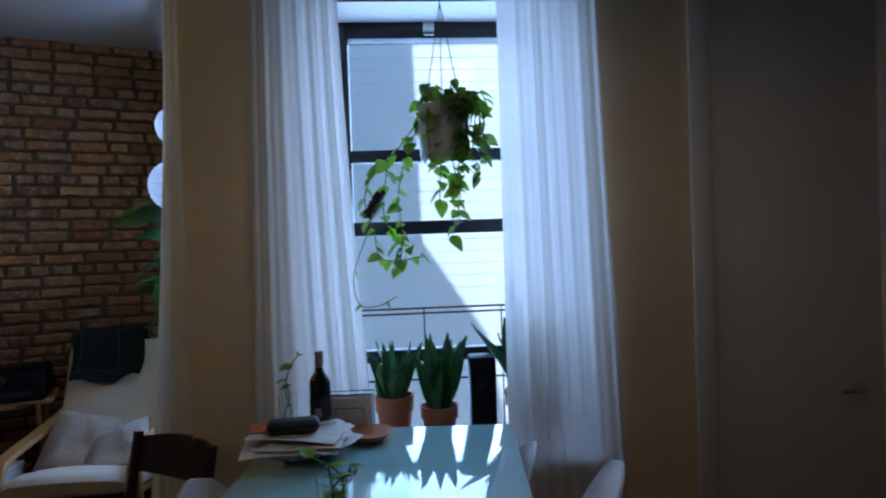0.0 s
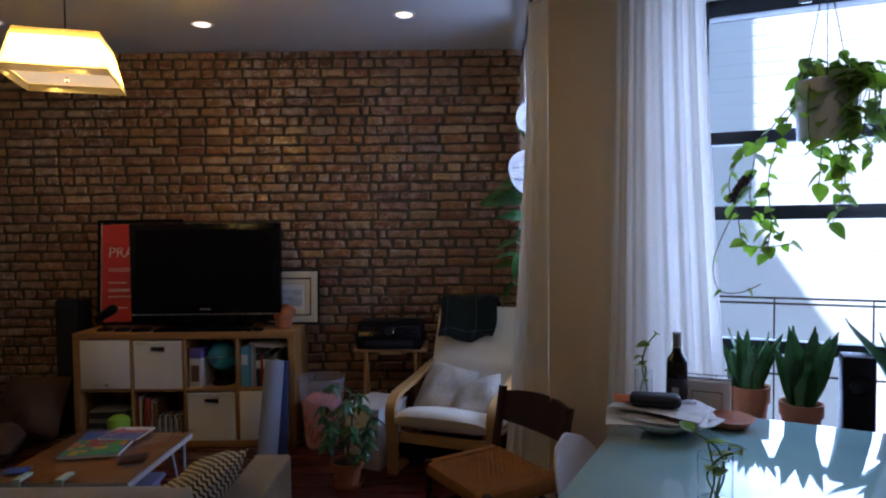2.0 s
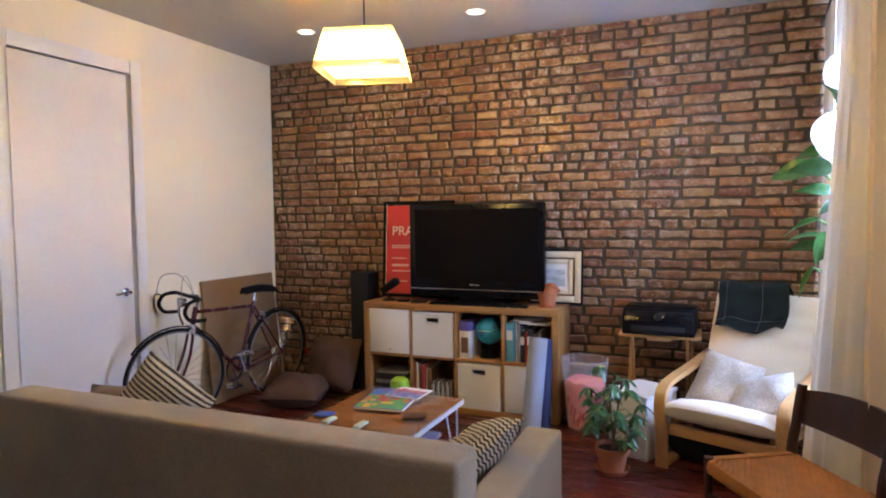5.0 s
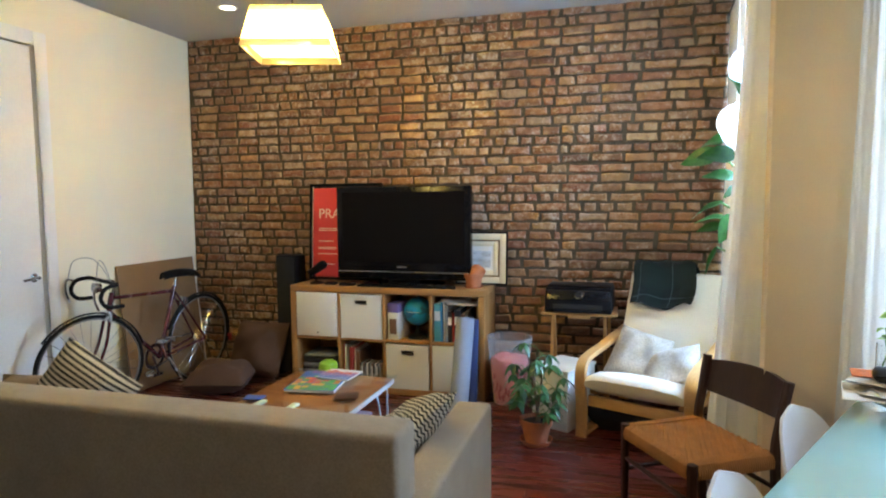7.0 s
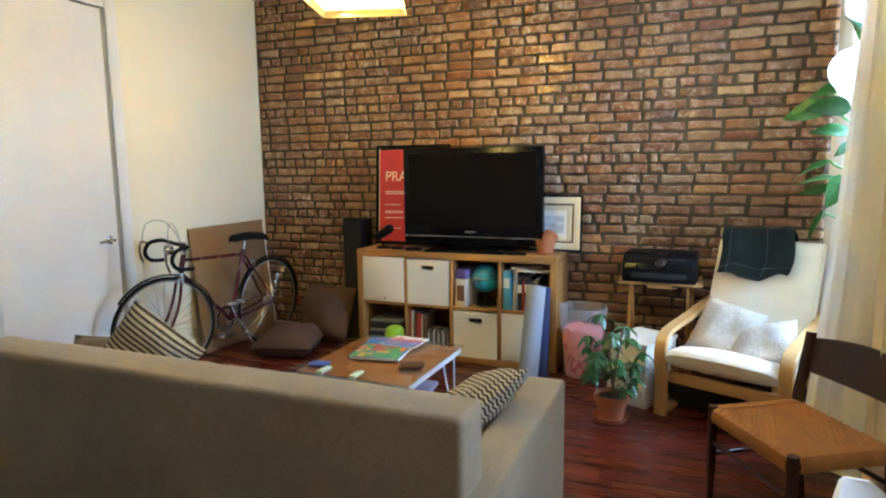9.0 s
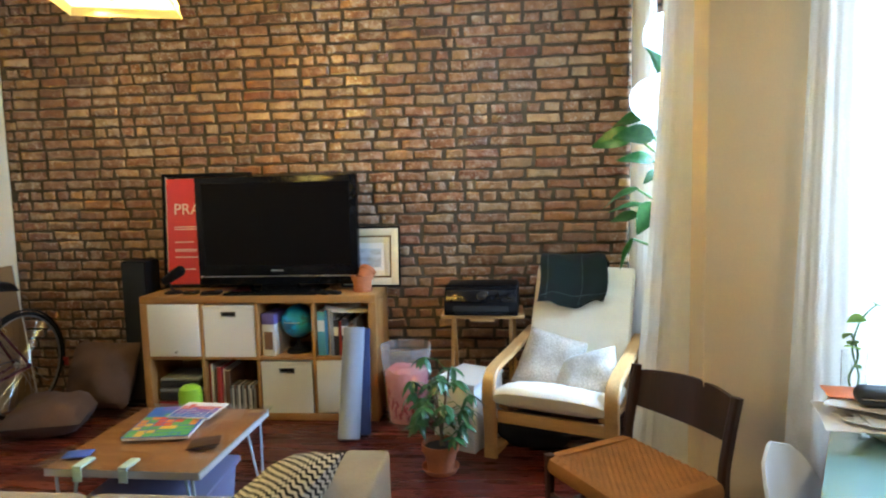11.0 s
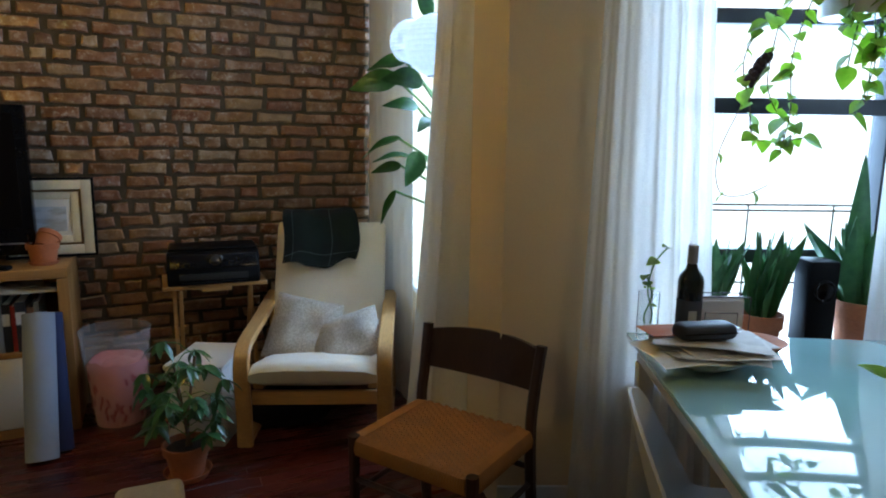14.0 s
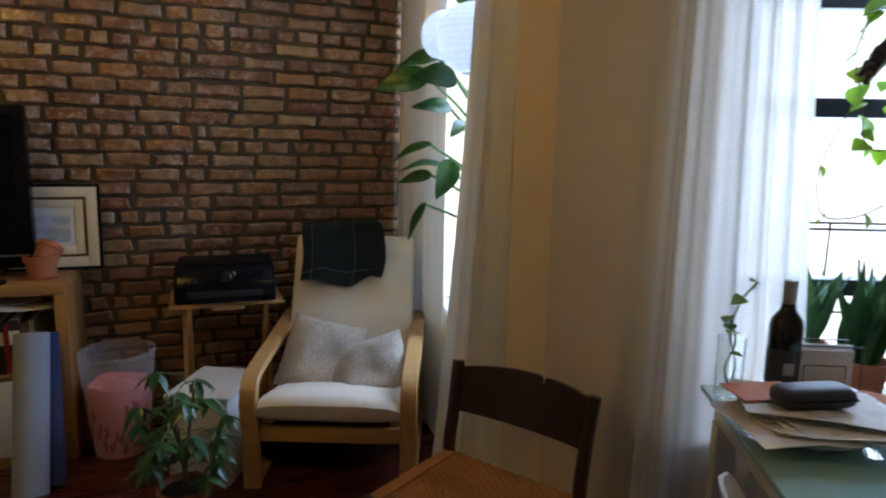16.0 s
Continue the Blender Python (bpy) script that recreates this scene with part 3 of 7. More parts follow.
o0, o1 = OPENING[0] + 0.003, OPENING[1] - 0.003
part("jamb", prism([(o0, D_WALL + 0.003), (WIN[0] - 0.002, wy - 0.004), (WIN[0] - 0.002, wy + 0.088), (o0, wy + 0.088)], WIN[2] + 0.003, WIN[3] - 0.003), TRIM, reveal, "splayed white jamb")
part("jamb", prism([(o1, D_WALL + 0.003), (o1, wy + 0.088), (WIN[1] + 0.002, wy + 0.088), (WIN[1] + 0.002, wy - 0.004)], WIN[2] + 0.003, WIN[3] - 0.003), TRIM, reveal, "splayed white jamb")
part("window_sill", prism([(o0 - 0.02, D_WALL - 0.05), (o1 + 0.02, D_WALL - 0.05), (o1 + 0.02, D_WALL - 0.003), (o1 - 0.003, D_WALL + 0.005), (WIN[1] - 0.002, wy - 0.006), (WIN[0] + 0.002, wy - 0.006), (o0 + 0.003, D_WALL + 0.005), (o0 - 0.02, D_WALL - 0.003)], WIN[2] + 0.005, WIN[2] + 0.03), TRIM, reveal)
part("head", prism([(o0 + 0.003, D_WALL + 0.005), (o1 - 0.003, D_WALL + 0.005), (WIN[1] - 0.002, wy - 0.006), (WIN[0] + 0.002, wy - 0.006)], WIN[3] - 0.016, WIN[3] - 0.004), TRIM, reveal)

win2 = thing("window_2", EASTW, "side window with dark sashes behind curtains and paper lanterns", "window", kind="structure")
for a, b, c, d in ((SIDE[0], SIDE[0] + 0.05, SIDE[2], SIDE[3]), (SIDE[1] - 0.05, SIDE[1], SIDE[2], SIDE[3]), (SIDE[0] + 0.05, SIDE[1] - 0.05, SIDE[2], SIDE[2] + 0.06), (SIDE[0] + 0.05, SIDE[1] - 0.05, SIDE[3] - 0.06, SIDE[3])):
    part("window_frame", B(a, b, -0.28, -0.2, c, d, 0.003), SASH, win2)
part("sash_rail", B(SIDE[0] + 0.05, SIDE[1] - 0.05, -0.27, -0.21, 1.46, 1.52, 0.003), SASH, win2)
for c, d in ((SIDE[2] + 0.06, 1.46), (1.52, SIDE[3] - 0.06)):
    pane = part("pane", B(SIDE[0] + 0.05, SIDE[1] - 0.05, -0.244, -0.24, c, d, 0), PANE, win2)
    pane.visible_shadow = False

part("window_sill", B(SIDE[0] + 0.002, SIDE[1] - 0.002, -0.195, 0.03, SIDE[2] + 0.001, SIDE[2] + 0.03, 0.004), TRIM, win2)

# outside: courtyard, pale house opposite, an added block that shades it, fire escape
solid("ground", B(-300, 300, -300, 300, -7.2, -7.0, 0), CONCRETE, "grey concrete courtyard below the windows", "ground", kind="structure")
house = thing("house", NE, "pale blue-white house front with lap siding across the courtyard", "house")
part("wall", B(-14, 16, 8.62, 9.0, -7.0, 9.0, 0), FACADE, house)
for i in range(64):
    z = -1.6 + i * 0.165
    part("siding_board", sweep([(-6, 8.61, z), (9, 8.61, z)], [(-0.008, -0.08), (0.014, -0.08), (0.006, 0.084), (-0.008, 0.084)]), FACADE, house)
# unseen block over the roof, shaped so its shadow falls aslant on the house
upper = thing("upper_storeys", NE, "unseen block above the room, added to shade the house opposite", "building", kind="structure")
bm = bmesh.new()
outline = [(-8, 2.95), (4.1, 2.95), (3.9, 3.4), (3.6, 5.0), (2.75, 6.3), (2.65, 12), (-8, 12)]
a = [bm.verts.new((x, 2.3, z)) for x, z in outline]
b = [bm.verts.new((x, 2.94, z)) for x, z in outline]
bm.faces.new(a)
bm.faces.new(b[::-1])
for i in range(len(outline)):
    j = (i + 1) % len(outline)
    bm.faces.new((a[j], a[i], b[i], b[j]))
part("wall", bm, FACADE, upper)
escape = thing("fire_escape", NE, "black iron fire escape rail outside the window", "fire escape")
for z in (1.04, 1.01, 0.62):
    part("rail", tube([(-0.45, 3.75, z), (1.9, 3.75, z)], 0.006, 8), IRON, escape)
for i in range(6):
    x = -0.44 + i * 0.46
    part("baluster", tube([(x, 3.75, 0.2), (x, 3.75, 1.04)], 0.005, 6), IRON, escape)
part("landing", B(-0.45, 1.9, 2.99, 3.8, -0.1, -0.06, 0.004), IRON, escape)

# ---- living room ----
def sofa():
    ob = thing("sofa", pose(0, 0, 0), "taupe upholstered two-seat sofa seen from its back", "sofa")
    x0, x1 = -2.86, -0.92
    part("base", B(x0 + 0.14, x1 - 0.14, 1.50, 2.33, 0.09, 0.30, 0.02), SOFA, ob)
    part("backrest", B(x0 + 0.12, x1 - 0.055, 1.44, 1.60, 0.09, 0.797, 0.022, None, None, 3), SOFA, ob, "tall flat taupe back panel")
    for a, b in ((x1 - 0.14, x1), (x0, x0 + 0.14)):
        part("armrest", B(a, b, 1.452, 2.385, 0.09, 0.59, 0.016, None, None, 3), SOFA, ob)
    for i in range(2):
        a = x0 + 0.145 + i * 0.826
        part("seat_cushion", B(a, a + 0.822, 1.62, 2.36, 0.305, 0.45, 0.035, None, None, 3), SOFA, ob)
        part("back_cushion", B(a + 0.01, a + 0.812, 1.605, 1.77, 0.455, 0.74, 0.05, None, None, 3), SOFA, ob)
    part("piping", tube([(x0 + 0.14, 1.452, 0.789), (x1 - 0.075, 1.452, 0.789)], 0.004, 6), SOFA, ob)
    for x in (x0 + 0.1, x1 - 0.12):
        for y in (1.53, 2.3):
            part("leg", lathe([(0, 0), (0.018, 0), (0.026, 0.092), (0, 0.092)], 12, None, pose(x, y, 0)), DARKWOOD, ob)
    return ob


sofa()
STRIPE = striped("striped_cushion_cloth", (0.66, 0.58, 0.44), (0.022, 0.02, 0.02), "stripe")
TOOTH = striped("zigzag_cushion_cloth", (0.66, 0.60, 0.48), (0.022, 0.02, 0.02), "tooth")
solid("striped_cushion", pillow(0.35, 0.36, 0.13, 16, 1, 0.03), STRIPE, "cream and black striped cushion standing on the sofa", "cushion", pose(-2.435, 1.88, 0.635, 72, 32, 8))
solid("zigzag_cushion", pillow(0.46, 0.44, 0.15, 16, 4), TOOTH, "cream and black zigzag cushion against the sofa arm", "cushion", pose(-1.21, 2.06, 0.54, 34, -22, -58))
PIPING = fabric("taupe_cushion_cloth", (0.20, 0.14, 0.095), 500, 0.08)
solid("taupe_cushion", pillow(0.42, 0.36, 0.14, 12, 7), PIPING, "plain taupe cushion lying on the sofa", "cushion", pose(-2.64, 1.92, 0.545, 56, 0, 20))


def media_bench():
    ob = thing("media_bench", pose(-2.79, 4.14, 0), "oak veneer cube shelf bench, half filled with boxes and books", "shelf unit")
    W, D, H, T, I = 1.47, 0.39, 0.77, 0.045, 0.018
    part("top_panel", B(0, W, 0, D, H - T, H, 0.003), OAK, ob)
    part("bottom_panel", B(T, W - T, 0.002, D, 0, T, 0.003), OAK, ob)
    for a in (0, W - T):
        part("side_panel", B(a, a + T, 0.001, D, 0, H - T - 0.001, 0.003), OAKV, ob)
    c = (W - 2 * T - 3 * I) / 4
    for i in range(3):
        a = T + (i + 1) * c + i * I
        part("divider", B(a, a + I, 0.004, D - 0.004, T, H - T, 0.001), OAKV, ob)
    h = (H - 2 * T - I) / 2
    for i in range(4):
        a = T + i * (c + I)
        part("shelf", B(a + 0.001, a + c - 0.001, 0.006, D - 0.004, T + h, T + h + I, 0.001), OAK, ob)
    part("back_panel", B(T, W - T, D - 0.004, D - 0.001, T, H - T, 0), OAKV, ob)
    for i, k in ((0, 1), (3, 0)):
        a, z = T + i * (c + I), T + k * (h + I)
        d = part("door_panel", B(a + 0.004, a + c - 0.004, -0.002, 0.016, z + 0.004, z + h - 0.004, 0.002), PANELWHITE, ob, "flat white lacquered insert door")
        part("knob", lathe([(0, 0), (0.004, 0), (0.004, 0.012), (0.009, 0.016), (0.006, 0.022), (0, 0.023)], 12, None, pose(a + c * 0.55, -0.002, z + 0.035, 90)), CHROME, d)
    return c, h, T, I


CW, CH, BT, BI = media_bench()


def cube_at(i, k):
    """The front lower left corner of a cube of the bench."""
    return -2.79 + BT + i * (CW + BI), 4.14, BT + k * (CH + BI)


def storage_box(i, k):
    x, y, z = cube_at(i, k)
    ob = thing("storage_box", pose(x + 0.008, y + 0.004, z), "white lidded storage box with a cut-out grip", "storage box", "storage boxes in the bench")
    w, h = CW - 0.016, CH - 0.012
    hz, hw = h - 0.055, 0.042
    xs, zs = [0, w / 2 - hw, w / 2 + hw, w], [0, hz - 0.011, hz + 0.011, h - 0.02]
    ok = lambda a, b: not (abs(a - w / 2) < hw and abs(b - hz) < 0.011)
    part("body", cells(bmesh.new(), xs, zs, ok, 0, 0.006), BOXWHITE, ob)
    # solid black block in place of the shaded inside
    part("body_back", B(0, w, 0.012, 0.34, 0, h - 0.02, 0.002), HOLLOW_SHADE, ob, "black block standing for the shade inside the box")
    part("side", B(0, 0.006, 0.0065, 0.34, 0, h - 0.021, 0.001), BOXWHITE, ob)
    part("side", B(w - 0.006, w, 0.0065, 0.34, 0, h - 0.021, 0.001), BOXWHITE, ob)
    part("lid", B(-0.003, w + 0.003, -0.003, 0.344, h - 0.02, h, 0.002), BOXWHITE, ob)
    bm = bmesh.new()
    for a, b, c, d in ((w / 2 - hw - 0.006, w / 2 + hw + 0.006, hz + 0.011, hz + 0.016), (w / 2 - hw - 0.006, w / 2 + hw + 0.006, hz - 0.016, hz - 0.011), (w / 2 - hw - 0.006, w / 2 - hw, hz - 0.011, hz + 0.011), (w / 2 + hw, w / 2 + hw + 0.006, hz - 0.011, hz + 0.011)):
        B(a, b, -0.002, 0.003, c, d, 0, bm)
    part("grip_rim", bm, CHROME, ob, "thin metal rim of the grip")


storage_box(1, 1)
storage_box(2, 0)


def television():
    ob = thing("television", pose(-1.97, 4.318, 0.77), "large flat black plasma television, switched off, on its stand", "television")
    w, z0, z1 = 1.03, 0.04, 0.72
    part("cabinet", B(-w / 2, w / 2, 0.0, 0.07, z0, z1, 0.008), BLACKGLOSS, ob)
    part("back_cover", B(-w / 2 + 0.08, w / 2 - 0.08, 0.069, 0.11, z0 + 0.06, z1 - 0.06, 0.01), BLACKMATT, ob)
    part("screen", B(-w / 2 + 0.045, w / 2 - 0.045, -0.001, 0.003, z0 + 0.125, z1 - 0.04, 0.0), SCREEN, ob)
    part("chin_strip", B(-w / 2 + 0.01, w / 2 - 0.01, -0.004, 0.002, z0 + 0.052, z0 + 0.058, 0.001), CHROME, ob, "thin silver line under the screen")
    part("maker_badge", B(-0.038, 0.038, -0.003, 0.001, z0 + 0.085, z0 + 0.095, 0.001), CHROME, ob)
    part("neck", B(-0.12, 0.12, 0.02, 0.06, 0.012, 0.05, 0.004), BLACKGLOSS, ob)
    part("stand_base", B(-0.29, 0.29, -0.17, 0.13, 0.0, 0.016, 0.006), BLACKGLOSS, ob)


television()


def coffee_table():
    ob = thing("coffee_table", pose(-1.975, 2.955, 0, 0, 0, -1), "square red-brown wooden coffee table on hairpin legs", "coffee table")
    part("tabletop", B(-0.305, 0.305, -0.32, 0.33, 0.352, 0.385, 0.004), TABLEWOOD, ob)
    part("edge_band", B(-0.305, 0.305, -0.3225, -0.3205, 0.354, 0.383, 0.0), ALU, ob, "pale metal edge strip")
    part("edge_band", B(0.3055, 0.308, -0.32, 0.33, 0.354, 0.383, 0.0), ALU, ob, "pale metal edge strip")
    cover = part("cover_sheet", B(-0.335, 0.325, -0.345, 0.35, 0.3895, 0.397, 0.002), PANE, ob, "clear acrylic sheet")
    cover.visible_shadow = False
    for x in (-0.15, 0.03):
        part("clip", B(x - 0.018, x + 0.018, -0.352, -0.265, 0.398, 0.410, 0.003, B(x - 0.018, x + 0.018, -0.352, -0.347, 0.35, 0.398, 0.001)), ACRYLIC, ob, "pale translucent clip")
    for x in (-0.25, 0.25):
        for y in (-0.26, 0.27):
            sx, sy = (1 if x > 0 else -1), (1 if y > 0 else -1)
            pts = [(x - 0.035 * sx, y, 0.35), (x + 0.02 * sx, y + 0.008 * sy, 0.04), (x + 0.026 * sx, y + 0.014 * sy, 0.007), (x + 0.03 * sx, y + 0.02 * sy, 0.04), (x + 0.02 * sx, y + 0.045 * sy, 0.35)]
            part("hairpin_leg", tube(smooth_path(pts, 5), 0.006, 8), LEGPAINT, ob, "pale painted steel hairpin leg")


ALU = plain("pale_edge", (0.55, 0.56, 0.57), 0.4, 0.08)
ACRYLIC = plain("pale_green_plastic", (0.50, 0.66, 0.58), 0.3, 0.08, 8, 60, 0.0)
LEGPAINT = plain("pale_blue_enamel", (0.46, 0.60, 0.68), 0.35, 0.06)
coffee_table()


def armchair():
    ob = thing("armchair", pose(-0.36, 3.53, 0, 0, 0, -22), "bent birch cantilever armchair with a cream padded cushion", "armchair")
    # x across, y to the back, from the middle of the front feet
    for sx in (-1, 1):
        x = sx * 0.31
        leg = smooth_path([(x, 0.02, 0.0), (x, 0.018, 0.18), (x, 0.0, 0.34), (x, 0.025, 0.425), (x, 0.11, 0.462), (x, 0.35, 0.49), (x, 0.60, 0.525), (x, 0.70, 0.54)], 7)
        part("side_frame", sweep(leg, bar_section(0.068, 0.03, 0.006), None, False, (0, 1, 0)), BIRCH, ob, "bent birch arm and front leg in one")
        part("runner", sweep(smooth_path([(x, 0.04, 0.017), (x, 0.35, 0.02), (x, 0.66, 0.017)], 5), bar_section(0.058, 0.03, 0.006)), BIRCH, ob)
        rail = smooth_path([(sx * 0.255, 0.06, 0.265), (sx * 0.255, 0.25, 0.225), (sx * 0.255, 0.45, 0.205), (sx * 0.255, 0.54, 0.30), (sx * 0.255, 0.65, 0.60), (sx * 0.25, 0.765, 0.875)], 7)
        part("seat_rail", sweep(rail, bar_section(0.045, 0.026, 0.005)), BIRCH, ob)
        part("rear_leg", sweep(smooth_path([(x, 0.64, 0.02), (x, 0.69, 0.2), (x, 0.69, 0.53)], 5), bar_section(0.058, 0.028, 0.005), None, False, (0, 1, 0)), BIRCH, ob)
    part("front_apron", B(-0.28, 0.28, 0.035, 0.06, 0.185, 0.25, 0.005), BIRCHX, ob)
    part("cross_bar", B(-0.28, 0.28, 0.62, 0.645, 0.12, 0.17, 0.005), BIRCHX, ob)
    for i in range(4):
        part("back_slat", B(-0.25, 0.25, 0.595 + 0.055 * i, 0.607 + 0.055 * i, 0.43 + 0.125 * i, 0.48 + 0.125 * i, 0.004), BIRCHX, ob)
    line = smooth_path([(0, -0.015, 0.315), (0, 0.05, 0.332), (0, 0.25, 0.29), (0, 0.42, 0.285), (0, 0.50, 0.37), (0, 0.60, 0.61), (0, 0.67, 0.78), (0, 0.725, 0.915)], 7)

    def cushion(t0, t1, thick, bm=None):
        pts = line[t0:t1]
        n = len(pts)
        sec = [(-0.285, 0.0), (-0.275, 0.5), (-0.23, 0.85), (-0.12, 1.0), (0, 1.02), (0.12, 1.0), (0.23, 0.85), (0.275, 0.5), (0.285, 0.0), (0.275, -0.45), (0.2, -0.7), (0, -0.75), (-0.2, -0.7), (-0.275, -0.45)]
        bm = bm if bm is not None else bmesh.new()
        rings, last = [], None
        for i, p in enumerate(pts):
            a = pts[min(i + 1, n - 1)] - pts[max(i - 1, 0)]
            a.normalize()
            up = Vector((1, 0, 0)).cross(a).normalized()
            e = min(1, 0.25 + min(i, n - 1 - i) * 0.32) * (1 + 0.05 * math.sin(i * 1.7))
            rings.append([bm.verts.new(p + Vector((s * (0.965 + 0.035 * min(1, min(i, n - 1 - i) * 0.5)), 0, 0)) + up * (h * thick * e)) for s, h in sec])
        for a, b in zip(rings, rings[1:]):
            for i in range(len(sec)):
                j = (i + 1) % len(sec)
                bm.faces.new((a[i], a[j], b[j], b[i]))
        bm.faces.new(rings[0][::-1])
        bm.faces.new(rings[-1])
        bmesh.ops.recalc_face_normals(bm, faces=bm.faces[:])
        return bm
    seat = part("seat_cushion", cushion(0, 26, 0.066), CREAMFAB, ob, "cream padded seat with a piped edge")
    part("back_cushion", cushion(25, 50, 0.05), CREAMFAB, ob, "cream padded back")
    part("piping", tube([p + Vector((s * 0.283, 0, 0.0)) for s in (-1,) for p in line[1:25]], 0.004, 6), CREAMFAB, seat)
    part("piping", tube([p + Vector((0.283, 0, 0.0)) for p in line[1:25]], 0.004, 6), CREAMFAB, seat)


armchair()
ARM = pose(-0.36, 3.53, 0, 0, 0, -22)
solid("scatter_cushion", pillow(0.33, 0.33, 0.11, 16, 2, 0.03), FLECK, "cream flecked cushion leaning on the armchair back", "cushion", ARM @ pose(-0.10, 0.35, 0.435, 58, 0, 6) @ pose(0, 0, 0, 0, 0, -14), "armchair cushions")
solid("scatter_cushion", pillow(0.35, 0.27, 0.11, 16, 5, 0.03), FLECK, "cream flecked cushion lying aslant on the armchair seat", "cushion", ARM @ pose(0.115, 0.28, 0.410, 46, -6, -12) @ pose(0, 0, 0, 0, 0, 20), "armchair cushions")


def throw():
    path = smooth_path([(0, 0.565, 0.725), (0, 0.59, 0.79), (0, 0.63, 0.88), (0, 0.675, 0.965), (0, 0.755, 0.985), (0, 0.825, 0.93), (0, 0.815, 0.78)], 6)
    n = len(path) - 1

    def at(u, v):
        k = v * n
        i = min(int(k), n - 1)
        p = path[i].lerp(path[i + 1], k - i)
        w = 0.37 + 0.02 * math.sin(5 * v)
        x = (u - 0.5) * w - 0.05
        low = max(0.0, 0.35 - v) * (0.30 * max(0.0, u - 0.80) + 0.01 * math.sin(8 * u + 1))
        wob = 0.02 * noise.noise(Vector((u * 4, v * 5, 2.0)))
        return Vector((x + 0.015 * math.sin(7 * v), p.y - 0.018 + wob - 0.012 * math.sin(6.3 * u + 2 * v), p.z + low + wob + 0.012 * math.sin(9 * u) * (1 - v)))
    solid("throw_blanket", sheet(at, 24, 36, 0.012, True), tartan("dark_green_plaid"), "dark green plaid wool blanket hung over the armchair top", "blanket", ARM)


throw()


def woven_chair():
    ob = thing("dining_chair", pose(-0.150, 2.655, 0, 0, 0, -58.5), "dark-stained wooden dining chair with a woven tan cord seat", "chair")
    w, f, d, top = 0.222, 0.165, 0.205, 0.412
    for sx in (-1, 1):
        part("front_leg", sweep([(sx * w, -f, 0), (sx * w, -f, 0.20), (sx * w, -f, top + 0.006)], bar_section(0.034, 0.034, 0.008), None, False, (0, 1, 0), [0.7, 0.9, 1.0]), DARKWOOD, ob)
        part("back_leg", sweep(smooth_path([(sx * w, d + 0.04, 0), (sx * w, d, 0.38), (sx * w, d + 0.02, 0.54), (sx * (w + 0.006), d + 0.05, 0.69)], 5), bar_section(0.032, 0.038, 0.008), None, False, (0, 1, 0)), DARKWOOD, ob)
        part("side_stretcher", tube([(sx * w, -f, 0.22), (sx * w, d + 0.015, 0.22)], 0.010, 8), DARKWOOD, ob)
        part("side_rail", tube([(sx * w, -f, top - 0.03), (sx * w, d, top - 0.03)], 0.014, 8), DARKWOOD, ob)
    part("front_stretcher", tube([(-w, -f, 0.27), (w, -f, 0.27)], 0.010, 8), DARKWOOD, ob)
    part("back_stretcher", tube([(-w, d + 0.02, 0.27), (w, d + 0.02, 0.27)], 0.010, 8), DARKWOOD, ob)

    def back(u, v):
        a = 2 * u - 1
        return Vector((a * (w - 0.006), d + 0.028 + 0.05 * (1 - a * a) + 0.028 * v, 0.535 + v * 0.135 + 0.016 * (1 - a * a) * (2 * v - 1)))
    part("backrest", sheet(back, 20, 6, 0.02), DARKWOOD, ob, "wide curved dark wooden back board")
    # cord wound over the four rails, plaited in the middle and sagging a little
    sag = lambda x, y: -0.014 * max(0.0, 1 - (x / w) ** 2) * max(0.0, 1 - ((y - 0.02) / 0.19) ** 2)
    core = sheet(lambda u, v: Vector(((2 * u - 1) * (w - 0.004), -f + (f + d) * v, top - 0.008 + sag((2 * u - 1) * w, -f + (f + d) * v))), 12, 12, 0.012)
    part("seat_core", core, CORDSHADE, ob)
    bm = bmesh.new()
    n = 46
    for i in range(n):
        x = -w + 0.020 + (2 * w - 0.040) * i / (n - 1)
        rows = []
        for j in range(31):
            y = -f + 0.004 + (f + d - 0.008) * j / 30.0
            rows.append((x, y, top + sag(x, y) + (0.0026 if ((i // 2) + j) % 2 else -0.0026)))
        tube([(x, -f + 0.012, top - 0.056), (x, -f - 0.012, top - 0.05), (x, -f - 0.018, top - 0.03), (x, -f - 0.010, top - 0.006)] + rows + [(x, d + 0.012, top - 0.012), (x, d + 0.012, top - 0.04)], 0.0050, 5, bm)
    tagged(part("seat_cord", bm, CORDMAT, ob, "tan woven cord, row beside row"), kind="stuff")
    bm = bmesh.new()
    for i in range(34):
        y = -f + 0.020 + (f + d - 0.04) * i / 33
        for sx in (-1, 1):
            tube([(sx * (w - 0.012), y, top - 0.054), (sx * (w + 0.013), y, top - 0.046), (sx * (w + 0.016), y, top - 0.022), (sx * (w + 0.006), y, top + 0.001), (sx * (w - 0.035), y, top + 0.0045)], 0.0050, 5, bm)
    tagged(part("side_cord", bm, CORDMAT, ob), kind="stuff")


# cord colour at half strength, painting the shade between the rows
CORDSHADE = plain("shaded_cord", (0.20, 0.08, 0.02), 0.8, 0.2, 12, 160, 0.3)
CORDMAT = plain("tan_paper_cord", (0.40, 0.17, 0.04), 0.65, 0.2, 12, 160, 0.3)
woven_chair()

# ---- dining table and shell chairs ----
TT = -28.5
TAB = pose(0.415, 2.455, 0, 0, 0, TT)         # far left corner; x to the right, -y towards the camera
TW, TL = 0.85, 1.5


